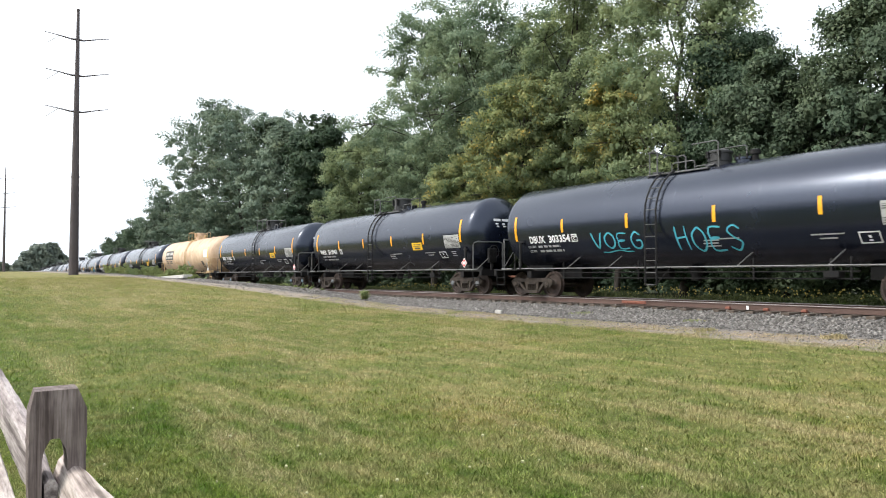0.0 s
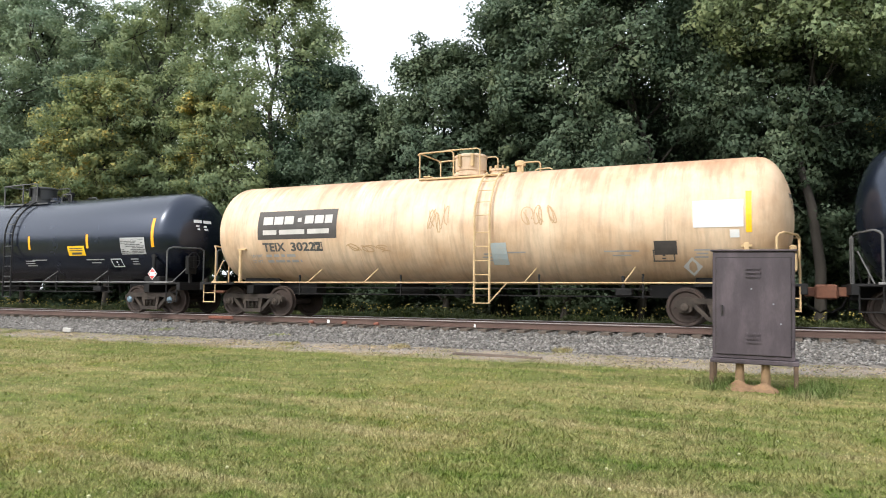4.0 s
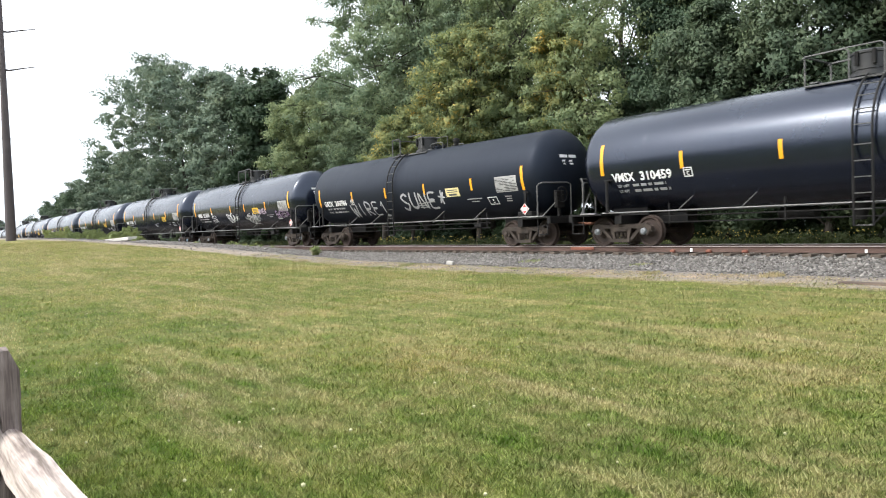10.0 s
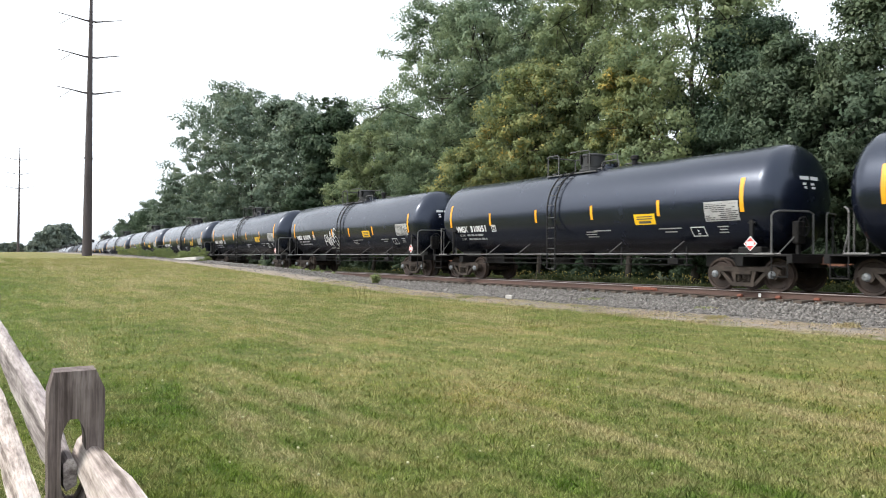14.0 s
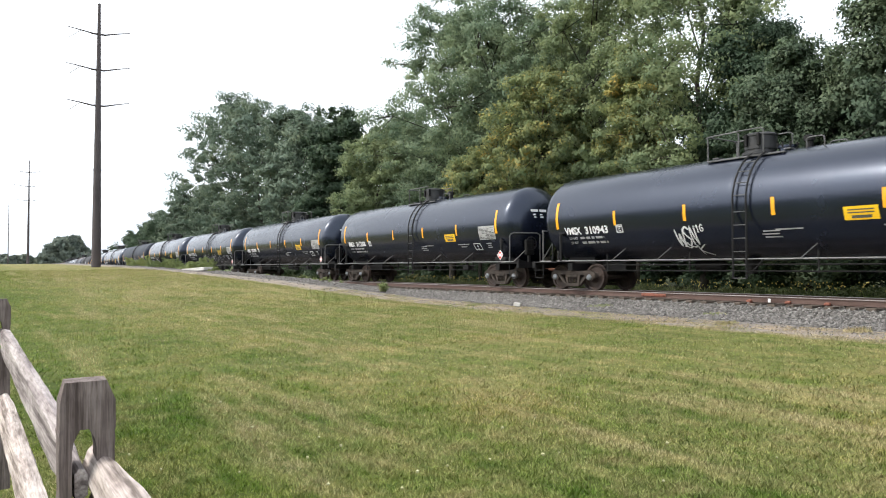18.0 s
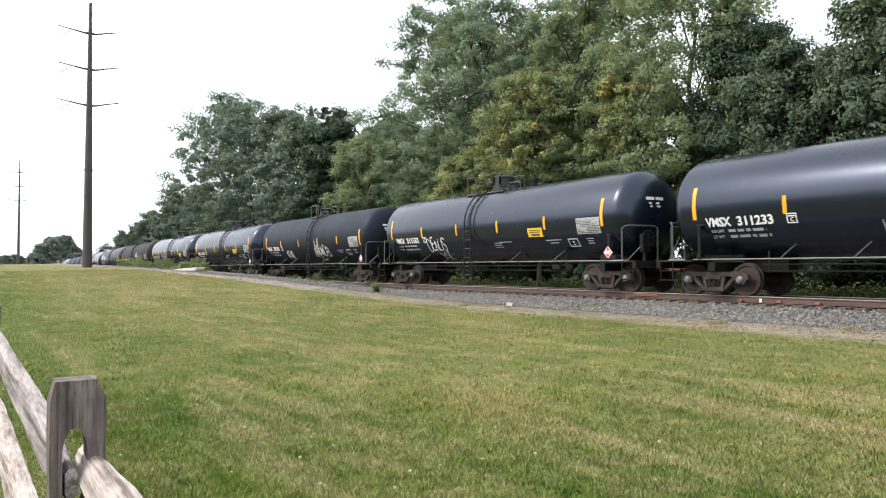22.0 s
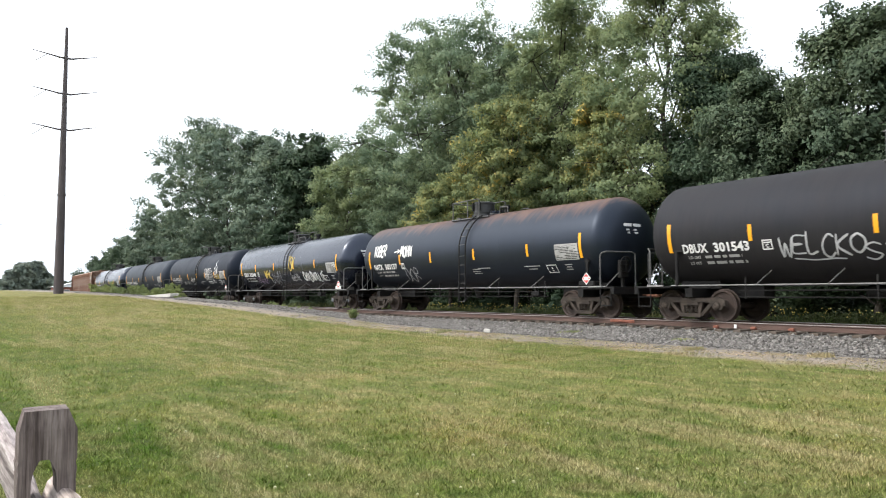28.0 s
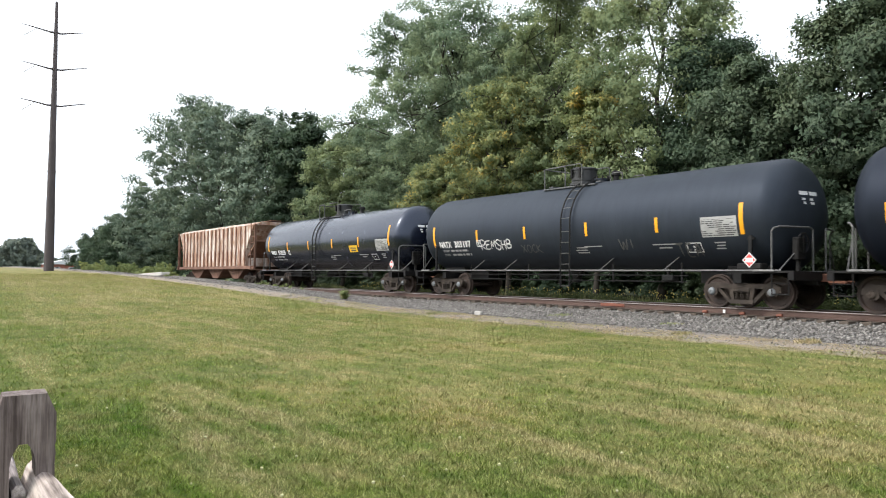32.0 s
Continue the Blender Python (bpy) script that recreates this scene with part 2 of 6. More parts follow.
M_DARKPRINT = plain("dark_print", [(0.05, 0.05, 0.05), (0.1, 0.1, 0.1)], 3, 0.6, 0, 80, 0.0)
M_PANEL = plain("pale_test_panel", [(0.33, 0.33, 0.33), (0.46, 0.46, 0.455)], 3, 0.5, 0, 80, 0.0)
M_RED = plain("red_placard_print", [(0.62, 0.05, 0.05), (0.7, 0.08, 0.07)], 3, 0.5, 0, 80, 0.0)
M_CYAN = plain("pale_blue_spray_paint", [(0.04, 0.34, 0.45), (0.1, 0.45, 0.55)], 4, 0.6, 0, 50, 0.0)
M_BLUE = plain("blue_spray_paint", [(0.03, 0.16, 0.5), (0.06, 0.25, 0.6)], 4, 0.6, 0, 50, 0.0)
M_SILVER = plain("silver_spray_paint", [(0.35, 0.36, 0.38), (0.5, 0.5, 0.52)], 4, 0.55, 0, 50, 0.0)
M_OCHRE = plain("ochre_spray_paint", [(0.5, 0.36, 0.06), (0.62, 0.45, 0.1)], 4, 0.6, 0, 50, 0.0)
M_VIOLET = plain("pale_violet_spray_paint", [(0.42, 0.34, 0.46), (0.55, 0.46, 0.58)], 4, 0.6, 0, 50, 0.0)
M_PINK = plain("violet_spray_paint", [(0.2, 0.13, 0.22), (0.32, 0.22, 0.34)], 4, 0.6, 0, 50, 0.0)
# ---- ground and track ----
TRACK_Y, RAIL_Z = 19.34, 0.73
LEFT_RISE_X = (-420.0, -187.0, -142.0, -87.0, -61.5, -46.6, -40.3, -32.5, -25.0, -18.0)
LEFT_RISE_Z = (2.7, 2.3, 1.93, 1.42, 1.0, 0.68, 0.52, 0.27, 0.06, 0.0)
CROSS_Y = (-60.0, 3.0, 8.0, 12.0, 14.1, 15.1, 16.7, 17.7, 18.3, 20.4, 21.2, 23.5, 26.0, 32.0)
CROSS_Z = (0.0, 0.0, 0.03, 0.10, 0.14, 0.23, 0.33, 0.44, 0.50, 0.50, 0.46, 0.32, 0.34, 0.4)


def bend(x):
    """How far the line swings away and sinks beyond the straight."""
    far = np.clip(-100.0 - x, 0, None)
    side = 0.00023 * far ** 2
    low = np.clip(-50.0 - x, 0, 90.0)
    drop = -0.0001 * low ** 2 - 0.009 * np.clip(-140.0 - x, 0, 200)
    return side, drop


def ground_z(x, y):
    x, y = np.asarray(x, float), np.asarray(y, float)
    side, drop = bend(x)
    v = y - side
    z = np.interp(v, CROSS_Y, CROSS_Z)
    rise = np.interp(x, LEFT_RISE_X, LEFT_RISE_Z)
    w = np.clip((17.5 - v) / 0.9, 0, 1)
    w = w * w * (3 - 2 * w)
    wd = np.clip((v - 16.6) / 0.9, 0, 1)
    bumps = 0.018 * np.sin(x * 1.3 + 0.7 * y) * np.sin(y * 1.1 - 0.4 * x) + 0.025 * np.sin(x * 0.37 + 1.3) * np.sin(y * 0.45)
    lawn = np.clip((14.5 - v) / 2, 0, 1)
    return z + rise * w + drop * wd + bumps * lawn


def span(*steps):
    out = []
    for a, b, d in steps:
        out += list(np.arange(a, b, d))
    return np.array(out + [steps[-1][1]])


def ground_sheet():
    xs = span((-3000, -600, 300), (-600, -200, 25), (-200, -70, 4), (-70, -26, 1.2), (-26, 9, 0.35), (9, 40, 2.5), (40, 200, 20), (200, 3000, 350))
    ys = span((-3000, -300, 450), (-300, -40, 26), (-40, -4, 3), (-4, 13, 0.4), (13, 24, 0.25), (24, 60, 3), (60, 400, 40), (400, 3000, 325))
    gx, gy = np.meshgrid(xs, ys)
    gz = ground_z(gx, gy)
    v = np.stack([gx, gy, gz], -1).reshape(-1, 3)
    w = len(xs)
    idx = np.arange(len(ys) * w).reshape(len(ys), w)
    f = np.stack([idx[:-1, :-1], idx[:-1, 1:], idx[1:, 1:], idx[1:, :-1]], -1).reshape(-1, 4)
    me = bpy.data.meshes.new("ground")
    me.from_pydata(v.tolist(), [], f.tolist())
    me.shade_smooth()
    return me


def lawn_zones(n, l, sep, wobble, c, dry, amount):
    """Paler, drier lawn far along the line; lusher, deeper green beside the fence."""
    far = n.new("ShaderNodeMapRange")
    far.inputs["From Min"].default_value, far.inputs["From Max"].default_value = -12.0, -55.0
    far.inputs["To Max"].default_value = 0.6 * amount
    l.new(sep.outputs[0], far.inputs["Value"])
    c = mix(n, l, far.outputs[0], c, dry)
    w = n.new("ShaderNodeMath")
    w.operation = "MULTIPLY_ADD"
    w.inputs[1].default_value = 3.0
    l.new(wobble, w.inputs[0])
    l.new(sep.outputs[1], w.inputs[2])
    lush = n.new("ShaderNodeMapRange")
    lush.inputs["From Min"].default_value, lush.inputs["From Max"].default_value = 6.5, 2.2
    l.new(w.outputs[0], lush.inputs["Value"])
    c = mix(n, l, lush.outputs[0], c, mix(n, l, 1.0, c, (0.56, 0.74, 0.42), "MULTIPLY"))
    weedy = noise_tex(n, l, 0.9, 5, 0.7, turn=30)
    return mix(n, l, ramp(n, l, weedy, [(0.5, (0, 0, 0)), (0.68, (0.9, 0.9, 0.9))]), c, mix(n, l, 1.0, c, (0.66, 0.84, 0.46), "MULTIPLY"))


def ground_material():
    """Mown lawn, worn dirt strip, gravel and woodland floor, told apart by the distance from the line."""
    m, n, l, b = material("ground_surface")
    geo = n.new("ShaderNodeNewGeometry")
    sep = n.new("ShaderNodeSeparateXYZ")
    l.new(geo.outputs["Position"], sep.inputs[0])
    big = noise_tex(n, l, 0.35, 5, 0.62)
    mid = noise_tex(n, l, 1.6, 5, 0.65)
    fine = noise_tex(n, l, 26, 4, 0.7)
    bladed = noise_tex(n, l, 90, 3, 0.7, stretch=(1, 0.35, 1))
    streak = noise_tex(n, l, 0.8, 4, 0.6, stretch=(0.2, 1.5, 1), turn=5)
    green = ramp(n, l, big, [(0.3, (0.084, 0.11, 0.026)), (0.5, (0.158, 0.174, 0.05)), (0.7, (0.25, 0.218, 0.085))])
    straw = ramp(n, l, mid, [(0.5, (0, 0, 0)), (0.72, (0.75, 0.75, 0.75))])
    c = mix(n, l, straw, green, (0.27, 0.225, 0.1))
    c = mix(n, l, ramp(n, l, streak, [(0.5, (0, 0, 0)), (0.66, (0.75, 0.75, 0.75))]), c, (0.32, 0.265, 0.12))
    lines = noise_tex(n, l, 1.7, 5, 0.7, stretch=(0.5, 1.15, 1), turn=-14)
    c = mix(n, l, ramp(n, l, lines, [(0.53, (0, 0, 0)), (0.68, (0.6, 0.6, 0.6))]), c, (0.35, 0.3, 0.125))
    c = lawn_zones(n, l, sep, mid, c, (0.27, 0.235, 0.1), 1.0)
    tint = ramp(n, l, bladed, [(0.3, (0.56, 0.57, 0.5)), (0.7, (1.1, 1.06, 1.04))])
    lawn = mix(n, l, 1.0, c, tint, "MULTIPLY")
    clump = noise_tex(n, l, 5.5, 4, 0.7)
    lawn = mix(n, l, 1.0, lawn, ramp(n, l, clump, [(0.36, (0.62, 0.74, 0.55)), (0.5, (1, 1, 1)), (0.68, (1.2, 1.14, 1.2))]), "MULTIPLY")
    vor = n.new("ShaderNodeTexVoronoi")
    vor.inputs["Scale"].default_value = 26
    tc = n.new("ShaderNodeTexCoord")
    l.new(tc.outputs["Object"], vor.inputs["Vector"])
    stone = ramp(n, l, vor.outputs["Color"], [(0.1, (0.055, 0.052, 0.048)), (0.5, (0.125, 0.12, 0.116)), (0.9, (0.23, 0.225, 0.218))])
    dirt = ramp(n, l, mid, [(0.3, (0.2, 0.15, 0.108)), (0.5, (0.35, 0.29, 0.228)), (0.7, (0.28, 0.252, 0.225))])
    dirt = mix(n, l, 0.25, dirt, stone)
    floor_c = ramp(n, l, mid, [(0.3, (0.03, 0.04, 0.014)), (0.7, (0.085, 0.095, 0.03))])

    def edge(at, width, wob=1.0):
        s = n.new("ShaderNodeMath")
        s.operation = "MULTIPLY_ADD"
        l.new(mid, s.inputs[0])
        s.inputs[1].default_value = wob
        l.new(sep.outputs[1], s.inputs[2])
        r = n.new("ShaderNodeMapRange")
        r.inputs["From Min"].default_value, r.inputs["From Max"].default_value = at + wob / 2 - width, at + wob / 2 + width
        l.new(s.outputs[0], r.inputs["Value"])
        return r.outputs[0]

    c = mix(n, l, edge(14.1, 0.25, 1.3), lawn, dirt)
    c = mix(n, l, edge(15.2, 0.3, 1.7), c, stone)
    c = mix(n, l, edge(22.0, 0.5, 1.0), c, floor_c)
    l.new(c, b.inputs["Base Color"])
    b.inputs["Roughness"].default_value = 0.95
    b.inputs["Specular IOR Level"].default_value = 0.2
    add = n.new("ShaderNodeMath")
    l.new(fine, add.inputs[0])
    l.new(bladed, add.inputs[1])
    bump(n, l, b, add.outputs[0], 0.6, 0.04)
    return m


M_GROUND = ground_material()
ground = tagged(new("ground", ground_sheet()), "mown patchy lawn rising to a gravel track bed", "ground", kind="structure")
ground.data.materials.append(M_GROUND)

M_RAIL = plain("rail_rust", [(0.075, 0.043, 0.034), (0.14, 0.088, 0.073)], 1.5, 0.75, 0.1, stretch=(0.3, 1, 1))
M_RAILTOP = plain("rail_worn_head", [(0.3, 0.26, 0.25), (0.42, 0.38, 0.37)], 1.5, 0.4, 0.1)
M_TIE = plain("creosoted_tie_wood", [(0.05, 0.04, 0.032), (0.12, 0.095, 0.075)], 2.5, 0.9, stretch=(1, 0.15, 1))


def track_at(x):
    side, drop = bend(x)
    return TRACK_Y + float(side), RAIL_Z + float(drop)


def rail_mesh(side_y, x_list, profile, mat, name):
    n = len(profile)
    sh = Shape()
    vs = []
    for x in x_list:
        ty, tz = track_at(x)
        vs += [(x, ty + side_y + py, tz + pz) for py, pz in profile]
    fs = [(i * n + k, i * n + (k + 1) % n, (i + 1) * n + (k + 1) % n, (i + 1) * n + k) for i in range(len(x_list) - 1) for k in range(n)]
    fs += [tuple(range(n))[::-1], tuple(range((len(x_list) - 1) * n, len(x_list) * n))]
    sh.add(vs, fs)
    return sh


RAIL_PROFILE = ((-0.07, -0.171), (-0.07, -0.16), (-0.012, -0.14), (-0.01, -0.045), (-0.035, -0.035), (-0.035, -0.004),
                (0.035, -0.004), (0.035, -0.035), (0.01, -0.045), (0.012, -0.14), (0.07, -0.16), (0.07, -0.171))
HEAD_PROFILE = ((-0.0375, -0.02), (-0.0375, -0.006), (-0.03, 0.0), (0.03, 0.0), (0.0375, -0.006), (0.0375, -0.02))
line_x = [-460, -400, -350, -300, -260, -230, -200, -180, -160, -140, -130, -120, -110, -100, -90, -80, -70, -60, -50, 0, 40, 120]
railway = thing("railway_track", "single railway track of rusty rails on wooden ties", "track", kind="structure")
for sy in (-0.753, 0.753):
    r = part("rail", rail_mesh(sy, line_x, RAIL_PROFILE, M_RAIL, "rail"), M_RAIL, railway, "rust-brown steel rail")
    part("rail_head", rail_mesh(sy, line_x, HEAD_PROFILE, M_RAILTOP, "rail_head"), M_RAILTOP, r, "polished running surface")

# ---- the train ----
SPEED, CAR_PITCH, CAR_ZERO = 14.99, 17.919, -211.41
TANK_R, TANK_Z, TANK_HALF, HEAD = 1.53, 2.565, 8.33, 0.78
CARS = []
WHEELSETS = []
MESHES = {}


def cached(key, make):
    if key not in MESHES:
        MESHES[key] = make()
    return MESHES[key]


def skin(u, z, out=0.006):
    """The point of the tank's near side at u along it and height z."""
    d = z - TANK_Z
    s = math.sqrt(max((TANK_R + out) ** 2 - d * d, 0.0001))
    a = abs(u) - (TANK_HALF - HEAD)
    if a > 0:
        s = math.sqrt(max((TANK_R + out) ** 2 * (1 - (a / HEAD) ** 2) - d * d, 0.0001))
    return (u, -s, z)


def head_point(y, z, out=0.006):
    """The point of the front head at y across and height z."""
    q = 1 - (y * y + (z - TANK_Z) ** 2) / TANK_R ** 2
    return (TANK_HALF - HEAD + HEAD * math.sqrt(max(q, 0.0)) + out, y, z)


def patch(sh, u0, u1, z0, z1, out=0.006, n=None):
    """A thin sheet laid on the tank's side."""
    n = n or max(1, int((z1 - z0) / 0.12))
    vs, fs = [], []
    for i in range(n + 1):
        z = z0 + (z1 - z0) * i / n
        vs += [skin(u0, z, out), skin(u1, z, out)]
    fs = [(2 * i, 2 * i + 1, 2 * i + 3, 2 * i + 2) for i in range(n)]
    return sh.add(vs, fs)


def ribbon(sh, pts, width, place, out=0.008):
    """A painted stroke along points (u, z) of the tank's side."""
    vs = []
    for i, p in enumerate(pts):
        a, b = pts[max(i - 1, 0)], pts[min(i + 1, len(pts) - 1)]
        dx, dz = b[0] - a[0], b[1] - a[1]
        k = math.hypot(dx, dz) or 1
        w = width * (0.5 if 0 < i < len(pts) - 1 else 0.25)
        vs += [place(p[0] - dz / k * w, p[1] + dx / k * w, out), place(p[0] + dz / k * w, p[1] - dx / k * w, out)]
    return sh.add(vs, [(2 * i, 2 * i + 1, 2 * i + 3, 2 * i + 2) for i in range(len(pts) - 1)])


def smooth_line(pts, k=5):
    out = []
    for i in range(len(pts) - 1):
        p0, p1, p2, p3 = pts[max(i - 1, 0)], pts[i], pts[i + 1], pts[min(i + 2, len(pts) - 1)]
        for j in range(k):
            t = j / k
            out.append(tuple(0.5 * (2 * b + (c - a) * t + (2 * a - 5 * b + 4 * c - d) * t * t + (3 * b - a - 3 * c + d) * t ** 3)
                             for a, b, c, d in zip(p0, p1, p2, p3)))
    return out + [pts[-1]]


GLYPHS = {
    "V": [[(0, 1), (0.45, 0), (0.95, 1)]], "L": [[(0.1, 1), (0.15, 0), (0.8, 0.05)]], "T": [[(0, 0.95), (0.9, 1)], [(0.45, 1), (0.45, 0)]],
    "E": [[(0.9, 0.95), (0.15, 0.95), (0.12, 0.5), (0.7, 0.52), (0.12, 0.5), (0.1, 0.03), (0.9, 0.02)]],
    "R": [[(0.1, 0), (0.12, 1), (0.8, 0.85), (0.7, 0.5), (0.15, 0.5), (0.9, 0)]], "H": [[(0.1, 1), (0.12, 0)], [(0.8, 1), (0.85, 0)], [(0.1, 0.5), (0.85, 0.55)]],
    "O": [[(0.5, 1), (0.08, 0.7), (0.1, 0.25), (0.5, 0), (0.92, 0.3), (0.88, 0.75), (0.5, 1)]],
    "S": [[(0.9, 0.85), (0.5, 1), (0.12, 0.8), (0.45, 0.52), (0.88, 0.3), (0.5, 0), (0.05, 0.15)]],
    "W": [[(0, 1), (0.25, 0), (0.48, 0.7), (0.72, 0), (1, 1)]], "I": [[(0.4, 1), (0.45, 0)]], "U": [[(0.1, 1), (0.1, 0.2), (0.45, 0), (0.85, 0.2), (0.88, 1)]],
    "N": [[(0.1, 0), (0.12, 1), (0.8, 0.05), (0.85, 1)]], "M": [[(0.0, 0), (0.15, 1), (0.48, 0.3), (0.82, 1), (1.0, 0)]],
    "C": [[(0.9, 0.85), (0.5, 1), (0.1, 0.6), (0.2, 0.15), (0.6, 0), (0.95, 0.2)]], "A": [[(0.05, 0), (0.45, 1), (0.9, 0)], [(0.2, 0.4), (0.75, 0.42)]], "X": [[(0.05, 1), (0.9, 0)], [(0.9, 1), (0.05, 0)]],
    "G": [[(0.9, 0.8), (0.5, 1), (0.1, 0.6), (0.2, 0.1), (0.6, 0), (0.9, 0.2), (0.88, 0.48), (0.5, 0.46)]], "P": [[(0.12, -0.1), (0.1, 1), (0.7, 0.95), (0.85, 0.7), (0.6, 0.48), (0.12, 0.45)]],
    "K": [[(0.1, 1), (0.12, 0)], [(0.85, 1), (0.15, 0.45), (0.95, -0.05)]], "D": [[(0.1, 0), (0.1, 1), (0.6, 0.92), (0.9, 0.5), (0.6, 0.06), (0.1, 0)]],
    "B": [[(0.1, 0), (0.12, 1), (0.7, 0.9), (0.7, 0.6), (0.15, 0.52), (0.85, 0.4), (0.8, 0.08), (0.1, 0)]], "Y": [[(0.0, 1), (0.45, 0.5), (0.95, 1)], [(0.45, 0.5), (0.3, -0.15)]],
    ">": [[(0.0, 0.4), (0.5, 0.5), (1.0, 0.55)], [(0.6, 0.85), (1.0, 0.55), (0.65, 0.2)]], "~": [[(0.2, 0.0), (0.9, 0.25), (0.3, 0.6), (1.0, 1.0)]], "_": [[(0.0, 0.1), (0.5, 0.0), (1.0, 0.15)]],
    "@": [[(0.6, 0.6), (0.4, 0.65), (0.35, 0.4), (0.6, 0.38), (0.62, 0.65), (0.8, 0.4), (0.9, 0.7), (0.5, 1), (0.08, 0.7), (0.1, 0.25), (0.5, 0), (0.9, 0.15)]],
    "1": [[(0.2, 0.7), (0.5, 1), (0.5, 0)], [(0.2, 0), (0.8, 0)]], "*": [[(0.1, 0.6), (0.9, 0.5)], [(0.5, 0.95), (0.5, 0.1)], [(0.2, 0.2), (0.8, 0.85)]],
}


def spray(u0, u1, z0, z1, seed, letters=5, width=0.05, word=None, wild=0.0, lines=0):
    """Spray-painted tag: a row of looping strokes, or of given letter shapes; wild: how far letters lean, swell and overlap; lines: strokes drawn under it."""
    rnd = random.Random(seed)
    shapes = []
    count = len(word) if word else letters
    w = (u1 - u0) / count
    for i in range(count):
        cell, sh = u0 + i * w, Shape()
        shapes.append(sh)
        lift = rnd.uniform(-0.06, 0.06) * (z1 - z0) * (1 + 2 * wild)
        tall, fat, lean = 1 + wild * rnd.uniform(-0.3, 0.25), 1 + wild * rnd.uniform(0.0, 0.7), wild * rnd.uniform(0.05, 0.45)
        if word:
            strokes = GLYPHS[word[i]]
        else:
            a, b, p = rnd.uniform(0.8, 1.6), rnd.uniform(0.8, 2.1), rnd.uniform(0, 6.28)
            strokes = [[(0.5 + 0.42 * math.cos(6.28 * a * j / 9 + p) + 0.3 * (j / 9 - 0.5), 0.5 + 0.48 * math.sin(6.28 * b * j / 9 + 2 * p)) for j in range(10)],
                       [(rnd.uniform(-0.1, 0.5), rnd.uniform(0.7, 1.1)), (rnd.uniform(0.3, 0.7), 0.4), (rnd.uniform(0.5, 1.1), rnd.uniform(-0.1, 0.2))]]
        for st in strokes:
            pts = [(cell + w * (0.08 + 0.84 * (0.5 + (a - 0.5) * fat + (b - 0.5) * lean + wild * rnd.uniform(-0.07, 0.07))), z0 + (z1 - z0) * (b * tall + wild * rnd.uniform(-0.05, 0.05)) + lift) for a, b in st]
            ribbon(sh, smooth_line(pts), (width if word else min(width, 0.05) * 0.8) * rnd.uniform(0.8, 1.2), skin, 0.009 + 0.0006 * (i % 3))
    for k in range(lines):
        pts = [(u0 + (u1 - u0) * (0.15 + 0.1 * k + 0.6 * j / 5), z0 - 0.09 - 0.08 * k + rnd.uniform(-0.03, 0.03)) for j in range(6)]
        ribbon(shapes[-1], smooth_line(pts), width * 0.7, skin, 0.0095)
    return shapes


def lettering(text, height, wide=1.0):
    """Letters of the built-in font as flat mesh data, x along, y up, left end at 0."""
    cu = bpy.data.curves.new("lettering", "FONT")
    cu.body, cu.size, cu.resolution_u = text, height / 0.69, 2
    cu.offset = height * 0.048
    ob = bpy.data.objects.new("lettering", cu)
    me = bpy.data.meshes.new_from_object(ob)
    bpy.data.objects.remove(ob)
    vs = [(v.co.x * wide, v.co.y) for v in me.vertices]
    fs = [tuple(p.vertices) for p in me.polygons]
    bpy.data.meshes.remove(me)
    bpy.data.curves.remove(cu)
    return vs, fs


def side_text(sh, text, u0, z0, height, width=None):
    vs, fs = lettering(text, height)
    x0, x1 = min(v[0] for v in vs), max(v[0] for v in vs)
    k = (width / (x1 - x0)) if width else 1.0
    return sh.add([skin(u0 + (x - x0) * k, z0 + y, 0.008) for x, y in vs], fs)


def tank_mesh():
    prof = [(-TANK_HALF + HEAD * (1 - math.cos(a)), TANK_R * math.sin(a)) for a in np.linspace(0.0, math.pi / 2, 11)]
    mid = [(x, TANK_R) for x in (-4.0, -3.99, 0.0, 4.0)]
    prof = prof + mid + [(-x, r) for x, r in reversed(prof)]
    return Shape().lathe([(x, max(r, 0.0001)) for x, r in prof], "x", 56, (0, 0, TANK_Z))


def side_frame():
    """Cast side frame of a truck with its two windows, along x at y 0."""
    s = Shape()
    s.prism([(-1.14, 0.44), (-1.12, 0.60), (-0.92, 0.70), (-0.45, 0.67), (0.45, 0.67), (0.92, 0.70), (1.12, 0.60), (1.14, 0.44),
             (1.02, 0.50), (0.76, 0.53), (0.46, 0.55), (-0.46, 0.55), (-0.76, 0.53), (-1.02, 0.50)], -0.07, 0.07)
    for k in (-1, 1):
        s.prism([(k * 0.80, 0.56), (k * 0.66, 0.56), (k * 0.27, 0.17), (k * 0.38, 0.15)], -0.06, 0.06)
        s.prism([(k * 0.40, 0.58), (k * 0.26, 0.58), (k * 0.22, 0.2), (k * 0.30, 0.2)], -0.05, 0.05)
        s.prism([(k * 1.10, 0.56), (k * 0.72, 0.56), (k * 0.72, 0.40), (k * 0.78, 0.34), (k * 1.0, 0.34), (k * 1.06, 0.40)], -0.085, 0.085)
    s.prism([(-0.38, 0.24), (0.38, 0.24), (0.34, 0.13), (-0.34, 0.13)], -0.09, 0.09)
    return s


def spring():
    return Shape().tube([(0.055 * math.cos(a), 0.055 * math.sin(a), 0.25 + 0.19 * a / (8 * math.pi)) for a in np.linspace(0, 8 * math.pi, 25)], 0.016, 4)


